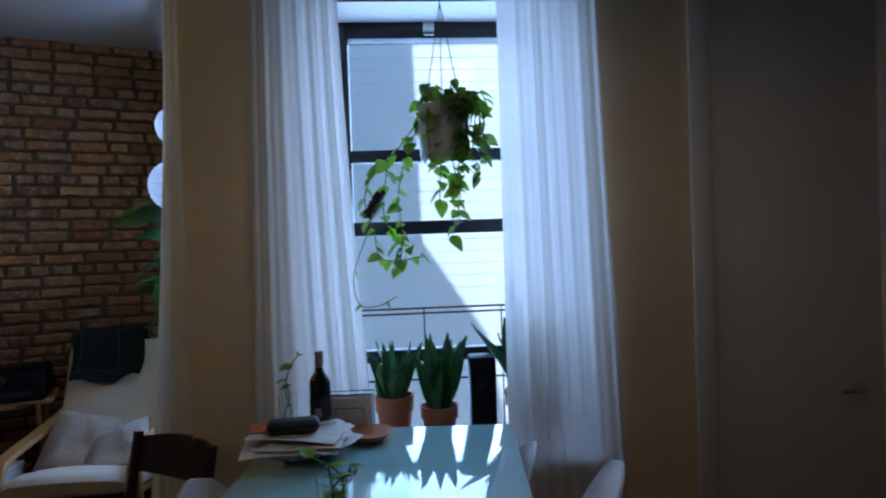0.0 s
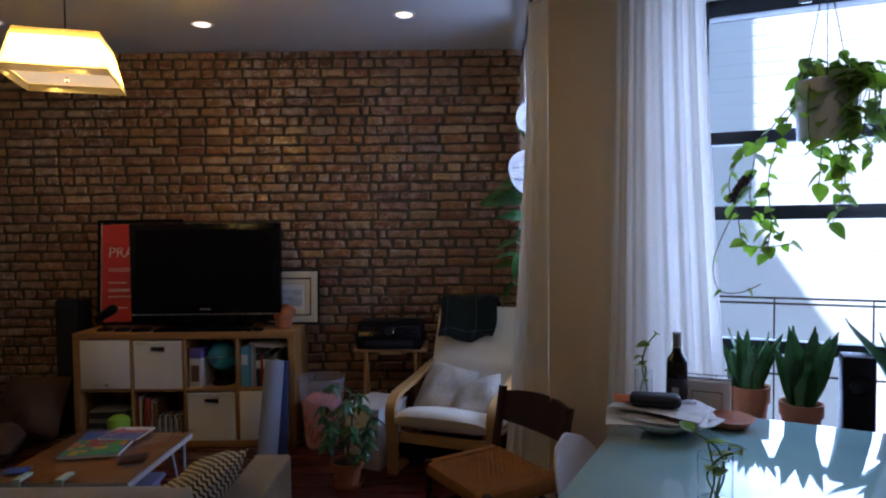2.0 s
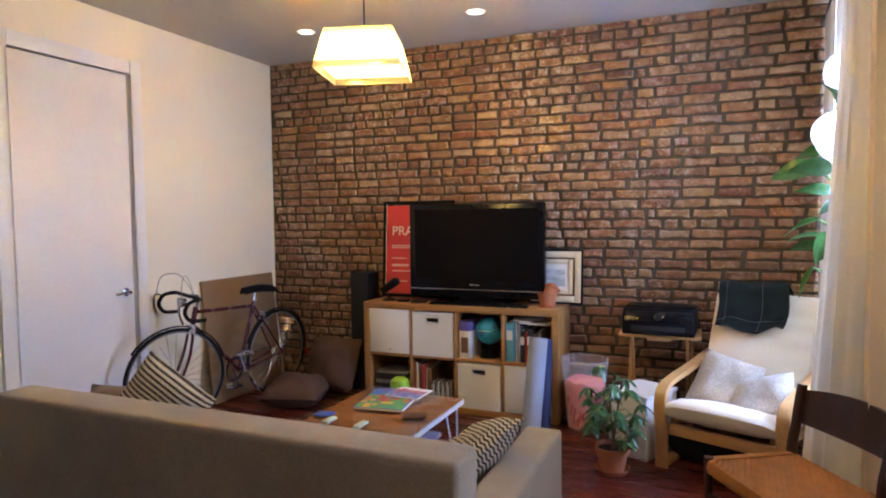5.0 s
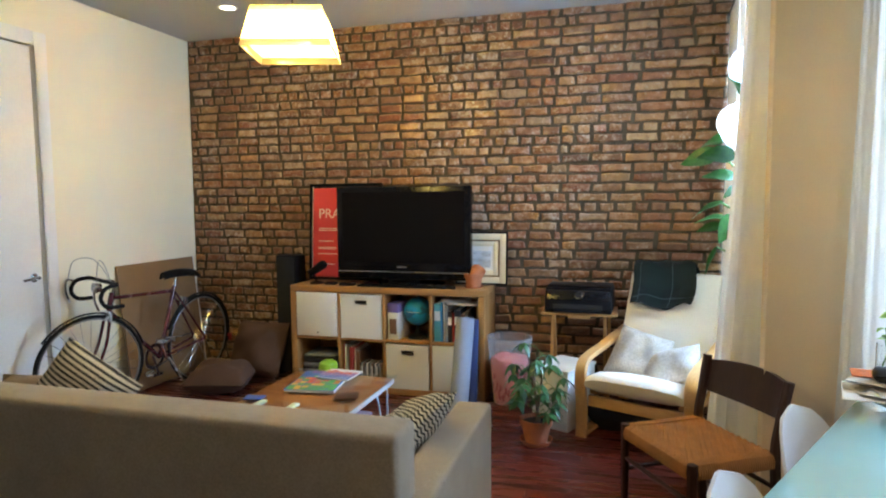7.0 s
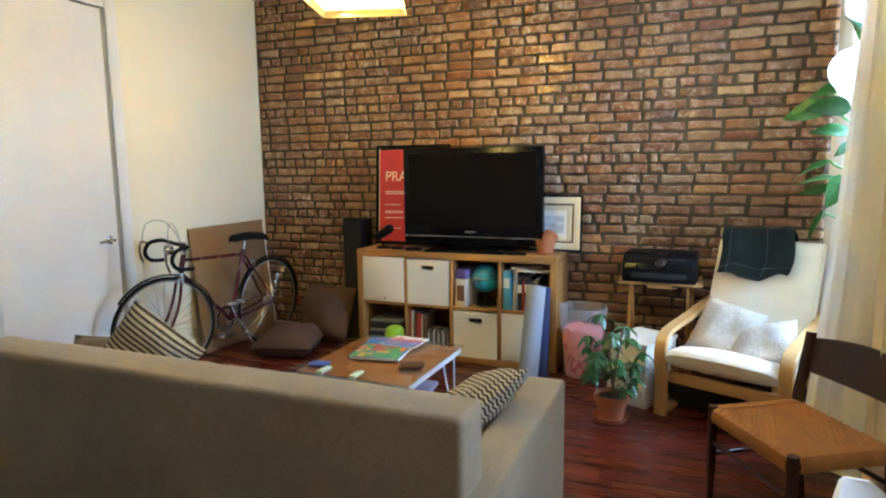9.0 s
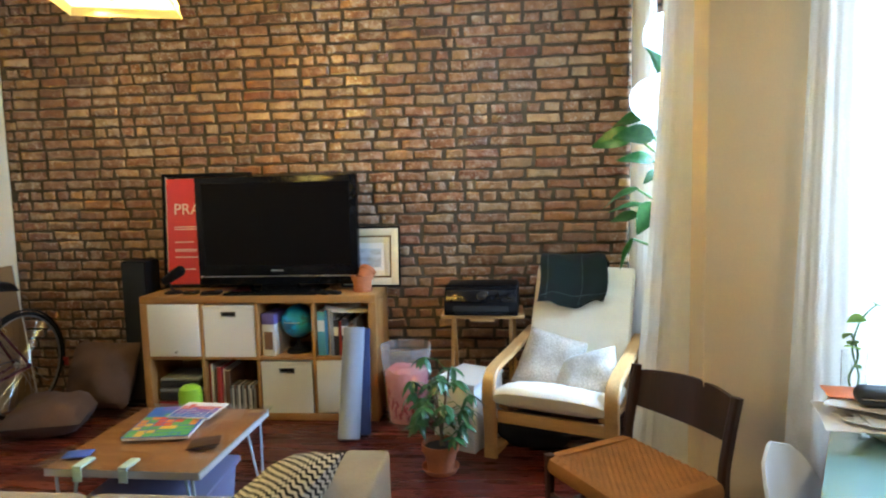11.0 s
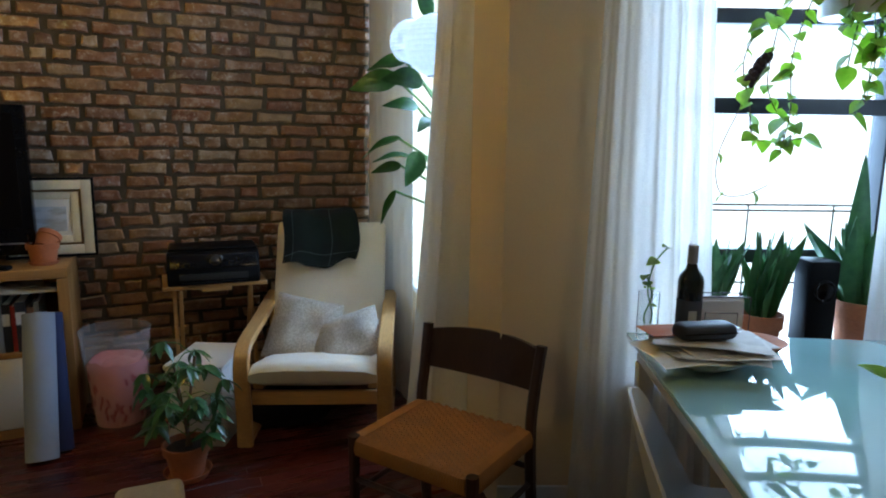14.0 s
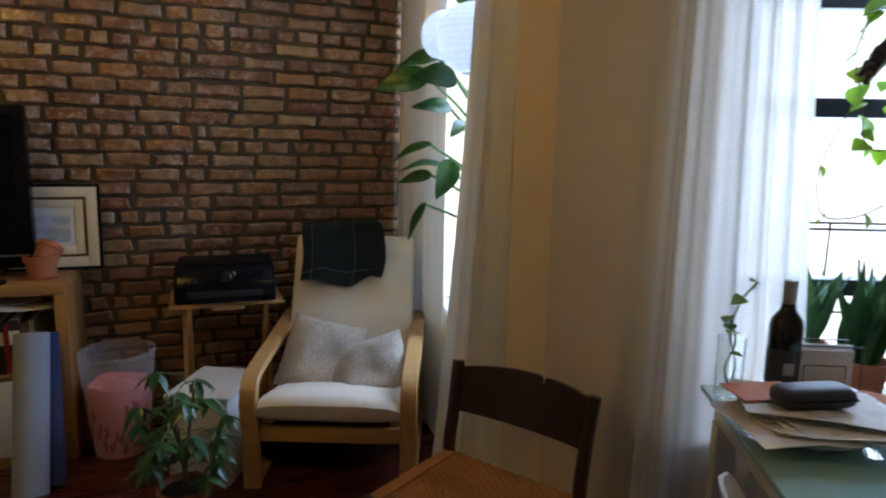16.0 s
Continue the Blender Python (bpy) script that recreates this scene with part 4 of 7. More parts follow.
def dining_table():
    ob = thing("dining_table", TAB, "long dining table with a pale aqua glass top", "dining table")
    part("glass_top", B(0, TW, -TL, 0, 0.735, 0.75, 0.003), AQUA, ob, "back-painted pale aqua glass, mirror smooth")
    part("frame", B(0.03, TW - 0.03, -TL + 0.03, -0.03, 0.67, 0.7345, 0.004), ALU, ob)
    for x in (0.05, TW - 0.05):
        for y in (-0.06, -TL + 0.06):
            part("leg", B(x - 0.025, x + 0.025, y - 0.025, y + 0.025, 0, 0.669, 0.004), ALU, ob)


def aqua():
    m, t, p = graph("aqua_glass")
    v = coords(t)
    a = noise_of(t, v, 3.0)
    link(t, mixed(t, 1.0, (0.31, 0.52, 0.50), ranged(t, a, 0.95, 1.05), "MULTIPLY"), p.inputs["Base Color"])
    link(t, ranged(t, noise_of(t, v, 25.0), 0.03, 0.07), p.inputs["Roughness"])
    p.inputs["IOR"].default_value = 1.55
    p.inputs["Coat Weight"].default_value = 0.35
    p.inputs["Coat Roughness"].default_value = 0.02
    return m


AQUA = aqua()
dining_table()
SHELL = plain("white_shell_plastic", (0.76, 0.76, 0.75), 0.35, 0.03, 3, 80, 0.02)


def shell_chair(m, label="white moulded plastic shell chair pushed under the table"):
    ob = thing("shell_chair", m, label, "chair", "shell chairs round the table")
    # faces +y; its back top at y = -0.03
    prof = smooth_path([(0, 0.47, 0.435), (0, 0.44, 0.455), (0, 0.30, 0.435), (0, 0.13, 0.43), (0, 0.06, 0.48), (0, 0.01, 0.62), (0, -0.03, 0.775)], 6)
    n = len(prof) - 1

    def at(u, v):
        k = v * n
        i = min(int(k), n - 1)
        p = prof[i].lerp(prof[i + 1], k - i)
        a = 2 * u - 1
        w = 0.225 * (1 - 0.12 * v) * max(0.06, math.sqrt(1 - max(0, (v - 0.5) / 0.5) ** 2.4)) * (1 - max(0, (0.12 - v) / 0.12) ** 2 * 0.25)
        bend = abs(a) ** 2.6
        return Vector((a * w, p.y + bend * 0.085 * (w / 0.225) ** 2 * min(1, max(0, v - 0.35) * 3), p.z + bend * 0.05 * max(0, 1 - v * 1.6)))
    part("shell", sheet(at, 18, 30, 0.008), SHELL, ob)
    for sx in (-1, 1):
        for y, k in ((0.36, 1), (0.10, -1)):
            part("leg", tube([(sx * 0.12, y, 0.425), (sx * 0.21, y + 0.07 * k, 0.0)], 0.011, 10, None, False, [1.2, 0.8]), BIRCH, ob)
    part("leg_brace", tube([(-0.125, 0.35, 0.40), (0.125, 0.11, 0.40)], 0.006, 6, tube([(0.125, 0.35, 0.40), (-0.125, 0.11, 0.40)], 0.006, 6)), IRON, ob)
    return ob


first = shell_chair(pose(0.075, 2.01, 0, 0, 0, TT - 105))
for x, y, r in ((-0.20, 1.47, TT - 95), (1.045, 1.78, TT + 92), (1.15, 1.50, TT + 88)):
    copy_thing(first, pose(x, y, 0, 0, 0, r))


# ---- curtains ----
HEAVY = cloth_sheer("lined_linen", (0.88, 0.85, 0.79), 0.0, 0.20)
def curtain(m, top0, top1, bot0, bot1, z0, z1, folds, amp, label, seed=0.0, cloth=None):
    """Hangs from top0..top1 (along x, y) to bot0..bot1; folds deepen downwards."""
    ob = thing("curtain", m, label, "curtain", "white linen curtains")
    t0, t1, b0, b1 = (Vector(p) for p in (top0, top1, bot0, bot1))
    side = (t1 - t0).orthogonal().normalized()

    def at(u, v):
        k = v ** 1.5
        p = t0.lerp(t1, u).lerp(b0.lerp(b1, u), k)
        ph = 2 * math.pi * folds * u + seed + 0.8 * math.sin(3 * u + 2.5 * v + seed) + 1.5 * math.sin(6.1 * u + 1.7 * seed) + 0.5 * math.sin(13 * u - 1.2 * v)
        deep = 0.65 + 0.45 * math.sin(8.3 * u + 2.9 * seed)
        q = p + side * (amp * deep * min(1, 0.04 + 3 * u) * (0.45 + 0.55 * v) * (math.sin(ph) + 0.35 * math.sin(2.3 * ph + seed)))
        return Vector((q.x, q.y, z1 + (z0 - z1) * v))
    part("cloth", sheet(at, int(folds * 14), 40, 0.0015), cloth or LINEN, ob)
    part("header_tape", sweep([t0.lerp(t1, i / 20).to_3d() + Vector((0, 0, z1 + 0.012)) for i in range(21)], bar_section(0.006, 0.03, 0.001)), LINEN, ob)


curtain(NE, (-0.66, 2.545), (-0.335, 2.555), (-0.72, 2.53), (-0.19, 2.535), 0.012, 2.60, 6.0, 0.02, "white sheer linen curtain drawn to one side of the tall window", 0.4)
curtain(NE, (0.30, 2.555), (0.70, 2.545), (0.29, 2.535), (0.82, 2.53), 0.012, 2.60, 6.0, 0.02, "white sheer linen curtain drawn aside at the tall window", 2.1)
curtain(EASTW, (0.36, 0.003), (0.46, 0.095), (0.36, 0.003), (0.50, 0.25), 0.012, 2.56, 2.5, 0.012, "white linen curtain at the side window, swept back below", 1.0, HEAVY)
curtain(EASTW, (0.99, 0.096), (1.74, 0.177), (0.97, 0.095), (1.74, 0.20), 0.012, 2.56, 5.0, 0.016, "white linen curtain hanging against the brick corner", 3.0, HEAVY)
for m, a, b, z in ((NE, (-0.80, 2.55), (0.92, 2.55), 2.625), (EASTW, (0.03, 0.05), (1.77, 0.175), 2.585)):
    rod = thing("curtain_rod", m, "thin dark metal curtain rod", "curtain rod")
    part("rod", tube([(*a, z), (*b, z)], 0.009, 10), IRON, rod)
    for p in (a, b):
        part("finial", ball(0.016, (*p, z)), IRON, rod)
    for s in (0.12, 0.88):
        q = Vector((*a, z)).lerp(Vector((*b, z)), s)
        wall_y = D_WALL if m is NE else 0.0
        part("bracket", B(q.x - 0.008, q.x + 0.008, min(q.y, wall_y), max(q.y, wall_y), z - 0.02, z - 0.008, 0.002), IRON, rod)


# ---- pendant and recessed lights ----
def pendant():
    c = Vector((-1.95, 2.75, 0))
    ob = thing("pendant_lamp", pose(c.x, c.y, 0, 0, 0, 18), "square cream fabric pendant lamp, lit, on a thin cord", "pendant lamp")
    zb, zt, hb, ht = 2.085, 2.272, 0.203, 0.158
    bm = bmesh.new()
    for i in range(4):
        a0, a1 = math.pi / 4 + i * math.pi / 2, math.pi / 4 + (i + 1) * math.pi / 2
        k = math.sqrt(2)
        q = [Vector((hb * k * math.cos(a0), hb * k * math.sin(a0), zb)), Vector((hb * k * math.cos(a1), hb * k * math.sin(a1), zb)), Vector((ht * k * math.cos(a1), ht * k * math.sin(a1), zt)), Vector((ht * k * math.cos(a0), ht * k * math.sin(a0), zt))]
        bm.faces.new([bm.verts.new(v) for v in q])
    bmesh.ops.remove_doubles(bm, verts=bm.verts[:], dist=0.001)
    bmesh.ops.solidify(bm, geom=bm.faces[:], thickness=0.003)
    part("shade", bm, SHADECLOTH, ob, "cream fabric shade glowing yellow")
    part("diffuser", B(-0.19, 0.19, -0.19, 0.19, zb + 0.03, zb + 0.034, 0.001), DIFFUSER, ob, "glowing white diffuser")
    part("finial", lathe([(0, zb + 0.004), (0.008, zb + 0.006), (0.010, zb + 0.014), (0.004, zb + 0.03), (0, zb + 0.03)], 12), CHROME, ob)
    part("cord", tube([(0, 0, zt - 0.02), (0, 0, CEIL - 0.02)], 0.0035, 8), IRON, ob)
    part("canopy", lathe([(0, CEIL - 0.001), (0.06, CEIL - 0.001), (0.058, CEIL - 0.02), (0.01, CEIL - 0.03), (0, CEIL - 0.03)], 24), TRIM, ob)
    bm = bmesh.new()
    for k in (0, 90):
        B(-ht, ht, -0.003, 0.003, zt - 0.02, zt - 0.014, 0.001, bm, pose(0, 0, 0, 0, 0, k))
    part("spider", bm, IRON, ob)
    # added panel, out of sight, that holds the bulb's light off the ceiling
    part("top_diffuser", B(-ht + 0.006, ht - 0.006, -ht + 0.006, ht - 0.006, zt - 0.034, zt - 0.030, 0.001), SHADETOP, ob, "unseen panel added in the shade top, dims the ceiling")


SHADETOP = cloth_sheer("light_block_cloth", (0.80, 0.74, 0.60), 0.0, 0.10)
SHADECLOTH = cloth_sheer("lamp_shade_cloth", (0.88, 0.76, 0.44), 0.34, 0.60)
DIFFUSER = glowing("lamp_diffuser", (1.0, 0.74, 0.36), 0.55)
pendant()
lamp("pendant_bulb", "POINT", 70.0, WARM, pose(-1.95, 2.75, 2.21), radius=0.05)
lamp("pendant_downlight", "AREA", 2.5, WARM, look((-1.95, 2.75, 2.10), (-1.95, 2.75, 0)), size=(0.34, 0.34))
SPOTGLOW = glowing("recessed_lens", (1.0, 0.80, 0.50), 3.0)
# the last, at (0.75, 0.95), is an unseen can added as fill light
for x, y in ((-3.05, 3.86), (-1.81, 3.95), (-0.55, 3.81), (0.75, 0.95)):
    can = thing("recessed_light", pose(x, y, CEIL), "small round recessed ceiling light, lit; one of four is added fill", "ceiling light", "recessed ceiling lights")
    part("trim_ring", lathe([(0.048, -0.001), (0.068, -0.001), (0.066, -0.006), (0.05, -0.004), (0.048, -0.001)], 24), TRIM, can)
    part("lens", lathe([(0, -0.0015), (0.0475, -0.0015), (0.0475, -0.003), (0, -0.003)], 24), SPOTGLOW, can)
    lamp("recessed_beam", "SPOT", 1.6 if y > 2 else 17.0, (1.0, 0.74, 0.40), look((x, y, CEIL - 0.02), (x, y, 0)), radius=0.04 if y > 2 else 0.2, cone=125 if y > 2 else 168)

# ---- things on and round the bench ----
RED = plain("red_poster_paper", (0.62, 0.045, 0.05), 0.45, 0.06, 3, 80, 0.02)
PAPER = plain("white_paper", (0.78, 0.76, 0.72), 0.7, 0.04, 6, 120, 0.03)
INKWHITE = plain("poster_white", (0.85, 0.80, 0.76), 0.6, 0.03)
TERRA = plain("terracotta", (0.42, 0.145, 0.06), 0.8, 0.18, 9, 120, 0.2)
SOIL = plain("potting_soil", (0.035, 0.022, 0.014), 0.95, 0.4, 30, 200, 0.9)
CREAMWOOD = plain("cream_frame_paint", (0.68, 0.60, 0.42), 0.5, 0.1, 8, 90, 0.1)


def text_mesh(body, size, name):
    c = bpy.data.curves.new(name, "FONT")
    c.body, c.size, c.extrude = body, size, 0.0006
    ob = new(name, c)
    data = bpy.data.meshes.new_from_object(ob.evaluated_get(bpy.context.evaluated_depsgraph_get()))
    bpy.data.objects.remove(ob)
    return data


def frame_of(w, h, d, t, mat, ob, name="frame_bar"):
    part(name, B(0, t, 0, d, 0, h, 0.002), mat, ob)
    part(name, B(w - t, w, 0, d, 0, h, 0.002), mat, ob)
    part(name, B(t, w - t, 0, d, 0, t, 0.002), mat, ob)
    part(name, B(t, w - t, 0, d, h - t, h, 0.002), mat, ob)


def poster():
    ob = thing("framed_poster", pose(-2.81, 4.475, 0.772, -4), "red poster with white lettering in a thin black frame", "poster")
    w, h = 0.61, 0.755
    frame_of(w, h, 0.022, 0.022, BLACKMATT, ob)
    part("mount", B(0.0225, 0.028, 0.008, 0.018, 0.0225, h - 0.0225, 0), PAPER, ob)
    part("print", B(0.029, w - 0.0225, 0.008, 0.018, 0.0225, h - 0.035, 0), RED, ob, "red printed sheet")
    data = text_mesh("PRA", 0.105, "lettering")
    data.materials.append(INKWHITE)
    word = shared("lettering", data, ob, pose(0.075, 0.0072, 0.485, 90))
    for i, (z, l) in enumerate(((0.40, 0.16), (0.385, 0.16), (0.30, 0.13), (0.25, 0.15), (0.24, 0.15), (0.20, 0.16), (0.12, 0.14))):
        part("text_line", B(0.078, 0.078 + l, 0.0068, 0.0078, z, z + 0.006, 0), INKWHITE, ob)


poster()


def picture():
    ob = thing("framed_picture", pose(-1.60, 4.44, 0.772, -5), "small seascape print in a stepped cream frame, leaning on bricks", "picture")
    w, h = 0.385, 0.385
    frame_of(w, h, 0.02, 0.012, BLACKMATT, ob, "outer_edge")
    for k, t, y in ((0.0125, 0.045, 0.002), (0.058, 0.010, 0.006), (0.069, 0.035, 0.009)):
        sub = thing_child(ob, "moulding", pose(k, y, k))
        frame_of(w - 2 * k, h - 2 * k, 0.012, t, CREAMWOOD if t > 0.02 else BRONZE, sub)
    part("mat_board", B(0.104, w - 0.104, 0.014, 0.018, 0.104, h - 0.104, 0), PAPER, ob)
    part("print", B(0.125, w - 0.125, 0.012, 0.0139, 0.125, h - 0.14, 0), SEA, ob, "pale blue and brown seascape print")


def thing_child(parent, name, m):
    ob = new(name)
    ob.parent = parent
    ob.matrix_basis = m
    return ob


BRONZE = plain("bronze_line", (0.16, 0.10, 0.04), 0.4, 0.1, metal=0.6)


def sea():
    m, t, p = graph("seascape_print")
    v = coords(t, (1, 1, 3))
    r = t.nodes.new("ShaderNodeValToRGB")
    e = r.color_ramp.elements
    for i, (at, c) in enumerate([(0.2, (0.30, 0.24, 0.18)), (0.45, (0.42, 0.46, 0.50)), (0.55, (0.55, 0.60, 0.66)), (0.8, (0.66, 0.68, 0.70))]):
        el = e[i] if i < 2 else e.new(at)
        el.position, el.color = at, (*c, 1)
    link(t, noise_of(t, v, 9.0, 5.0), r.inputs[0])
    link(t, r.outputs[0], p.inputs["Base Color"])
    return m


SEA = sea()
picture()


def terracotta_pot(m, r, h, label, soil=True, saucer=True, group=""):
    ob = thing("flower_pot", m, label, "flower pot", group)
    z = 0.012 if saucer else 0.0
    k = h - z
    part("pot", lathe([(0, z), (r * 0.68, z), (r * 0.9, z + k * 0.72), (r * 0.9, z + k * 0.73), (r, z + k * 0.74), (r * 1.02, h), (r * 0.93, h), (r * 0.86, z + k * 0.8), (r * 0.84, z + k * 0.78), (0, z + k * 0.77)], 28), TERRA, ob)
    if soil:
        part("soil", lathe([(0, z + k * 0.86), (r * 0.5, z + k * 0.87), (r * 0.86, z + k * 0.84), (r * 0.86, z + k * 0.775), (0, z + k * 0.772)], 20), SOIL, ob)
    if saucer:
        part("saucer", lathe([(0, 0), (r * 0.85, 0), (r * 1.02, 0.028), (r * 0.97, 0.028), (r * 0.82, 0.006), (0, 0.006)], 28), TERRA, ob)
    return ob


pots = thing("clay_pots", pose(-1.425, 4.285, 0.771), "two empty terracotta pots stacked one tipped in the other", "flower pot")
part("lower_pot", lathe([(0, 0), (0.05, 0), (0.06, 0.07), (0.067, 0.071), (0.069, 0.098), (0.062, 0.098), (0.055, 0.03), (0, 0.02)], 24), TERRA, pots)
part("tipped_pot", lathe([(0, 0), (0.038, 0), (0.047, 0.055), (0.052, 0.056), (0.053, 0.078), (0.047, 0.078), (0.04, 0.02), (0, 0.01)], 24, None, pose(0.0, 0.012, 0.072, -38, 26, 0)), TERRA, pots)
part("saucer", lathe([(0, -0.0005), (0.055, -0.0005), (0.066, 0.016), (0.062, 0.016), (0.052, 0.003), (0, 0.003)], 24), TERRA, pots)

tower = thing("tower_speaker", pose(-2.95, 4.36, 0), "tall slim black floor-standing loudspeaker beside the bench", "loudspeaker")
part("cabinet", B(-0.083, 0.083, 0.0, 0.17, 0.02, 0.965, 0.006), BLACKMATT, tower)
part("grille", B(-0.076, 0.076, -0.012, -0.0005, 0.05, 0.955, 0.006), fabric("speaker_cloth", (0.012, 0.012, 0.012), 900, 0.1), tower, "black cloth grille")
part("plinth", B(-0.098, 0.098, -0.02, 0.185, 0.0, 0.019, 0.004), BLACKMATT, tower)

desk = thing("desk_microphone", pose(-2.63, 4.26, 0.771), "black desk microphone tilted on a round base", "microphone")
part("base", lathe([(0, 0), (0.055, 0), (0.055, 0.008), (0.03, 0.018), (0, 0.018)], 24), BLACKMATT, desk)
part("arm", tube(smooth_path([(0, 0, 0.015), (-0.025, 0, 0.06), (-0.02, 0, 0.1)], 5), 0.008, 8), BLACKMATT, desk)
part("body", lathe([(0, -0.075), (0.026, -0.07), (0.03, -0.02), (0.033, 0.03), (0.033, 0.07), (0.022, 0.085), (0, 0.087)], 20, None, pose(-0.0, 0, 0.11, 0, 58, 0)), BLACKMATT, desk)
for x, y, w, l, name in ((-2.36, 4.215, 0.12, 0.08, "game_controller"), (-2.50, 4.235, 0.09, 0.07, "game_controller"), (-1.61, 4.20, 0.045, 0.16, "remote_control"), (-1.67, 4.19, 0.04, 0.15, "remote_control")):
    c = thing(name, pose(x, y, 0.7705, 0, 0, 65 if w < 0.05 else 10), "small black plastic handset lying on the bench", "handset")
    part("body", B(-w / 2, w / 2, -l / 2, l / 2, 0, 0.02, 0.008, None, None, 3), BLACKMATT, c)
    part("buttons", B(-w / 4, w / 4, -l / 4, l / 4, 0.0195, 0.0215, 0.001), BLACKGLOSS, c)


def book(m, w, h, d, col, name="book", label="upright book", band=None):
    ob = thing(name, m, label, "book", "books in the bench")
    part("cover", B(0, w, 0, 0.0015, 0, h, 0, B(0, 0.0025, 0.0015, d, 0, h, 0, B(w - 0.0025, w, 0.0015, d, 0, h, 0))), col, ob)
    part("pages", B(0.0027, w - 0.0027, 0.002, d - 0.004, 0.003, h - 0.003, 0), PAPER, ob)
    if band:
        part("spine_band", B(0.001, w - 0.001, -0.0008, 0.0, h * 0.55, h * 0.8, 0), band, ob)


COLS = [plain("book_cloth_" + n, c, 0.55, 0.1, 8, 120, 0.08) for n, c in (("blue", (0.05, 0.24, 0.48)), ("white", (0.68, 0.66, 0.62)), ("black", (0.02, 0.02, 0.025)), ("red", (0.36, 0.03, 0.03)), ("grey", (0.25, 0.26, 0.27)), ("brown", (0.16, 0.08, 0.05)), ("teal", (0.10, 0.34, 0.42)), ("violet", (0.13, 0.10, 0.34)))]
BLUEC, WHITEC, BLACKC, REDC, GREYC, BROWNC, TEALC, VIOLETC = COLS
rng = random.Random(11)
# upper right cube: books, loose papers
x, y, z = cube_at(3, 1)
at = x + 0.008
for col, w, h in ((TEALC, 0.045, 0.27), (BLUEC, 0.012, 0.28), (WHITEC, 0.014, 0.29), (GREYC, 0.02, 0.26), (BLACKC, 0.03, 0.22), (REDC, 0.018, 0.21), (BLACKC, 0.04, 0.23), (BROWNC, 0.025, 0.20), (GREYC, 0.02, 0.22)):
    book(pose(at, y + rng.uniform(0.02, 0.06), z + 0.0005), w, h, 0.2, col, label="upright book with a coloured spine", band=WHITEC if col in (TEALC, BLACKC) else None)
    at += w + 0.002
for i, (a, r) in enumerate(((0.16, 14), (0.19, 22), (0.13, 8))):
    bm = sheet(lambda u, v: Vector((u * 0.21, v * 0.24, 0.03 * u * u + 0.008 * math.sin(5 * v))), 8, 6, 0.001)
    solid("loose_paper", bm, PAPER, "curled white papers stuffed on top of the books", "paper", pose(x + a - 0.06, y + 0.02, z + 0.275 + 0.006 * i, 0, r * 0.6, i * 9))
# second cube from the right: game box and globe
x, y, z = cube_at(2, 1)
ob = thing("toy_box", pose(x + 0.012, y + 0.03, z + 0.0005, 0, 0, -6), "white and violet cardboard game box standing upright", "box")
part("carton", B(0, 0.085, 0, 0.2, 0, 0.26, 0.002), WHITEC, ob)
part("top_band", B(-0.0006, 0.0856, -0.0006, 0.2006, 0.195, 0.2606, 0.002), VIOLETC, ob, "violet printed band")
part("picture_patch", B(0.015, 0.07, -0.0012, 0.0, 0.04, 0.15, 0), BROWNC, ob)
globe = thing("globe", pose(x + 0.205, y + 0.14, z + 0.0005), "small bright blue globe on a dark stand", "globe")


def sea_globe():
    m, t, p = graph("globe_print")
    v = coords(t)
    k = ranged(t, noise_of(t, v, 11.0, 4.0, 0.6), 0, 1, 0.52, 0.56)
    link(t, mixed(t, k, (0.02, 0.33, 0.62), (0.02, 0.13, 0.26)), p.inputs["Base Color"])
    p.inputs["Roughness"].default_value = 0.3
    return m


part("ball", ball(0.102, (0, 0, 0.192), None, (1, 1, 1), 28, 18), sea_globe(), globe)
part("stand", lathe([(0, 0), (0.075, 0), (0.07, 0.02), (0.03, 0.035), (0.012, 0.06), (0.012, 0.09), (0, 0.09)], 24), BLACKMATT, globe)
part("meridian", tube([(0.110 * math.sin(a), 0, 0.192 - 0.110 * math.cos(a)) for a in [i * math.pi / 14 for i in range(15)]], 0.004, 6), BLACKMATT, globe)
part("equator_text", tube([(0.1025 * math.cos(a), 0.1025 * math.sin(a), 0.200) for a in [math.pi + 0.9 + i * 0.1 for i in range(12)]], 0.002, 5), WHITEC, globe, "pale unreadable lettering")
# lower left cube: stacked dark cases, red tray, green ball
x, y, z = cube_at(0, 0)
for i, (w, h, col) in enumerate(((0.27, 0.05, REDC), (0.28, 0.055, BLACKC), (0.26, 0.03, GREYC), (0.27, 0.045, BLACKC), (0.25, 0.02, GREYC))):
    hz = sum((0.05, 0.055, 0.03, 0.045, 0.02)[:i])
    solid("media_case", B(0, w, 0, 0.24, 0, h - 0.002, 0.008), col, "flat stacked case in the lower bench cube", "case", pose(x + 0.01 + 0.004 * i, y + 0.05, z + 0.001 + hz, 0, 0, (i * 37 % 5) - 2), "stacked cases")
GREENP = plain("lime_plastic", (0.30, 0.55, 0.03), 0.45, 0.06, 6, 80, 0.05)
solid("lime_canister", lathe([(0, 0), (0.062, 0), (0.068, 0.01), (0.068, 0.205), (0.06, 0.235), (0.04, 0.25), (0, 0.255)], 28), GREENP, "round-topped lime green plastic canister standing before the bench", "canister", pose(-2.44, 4.03, 0.001))
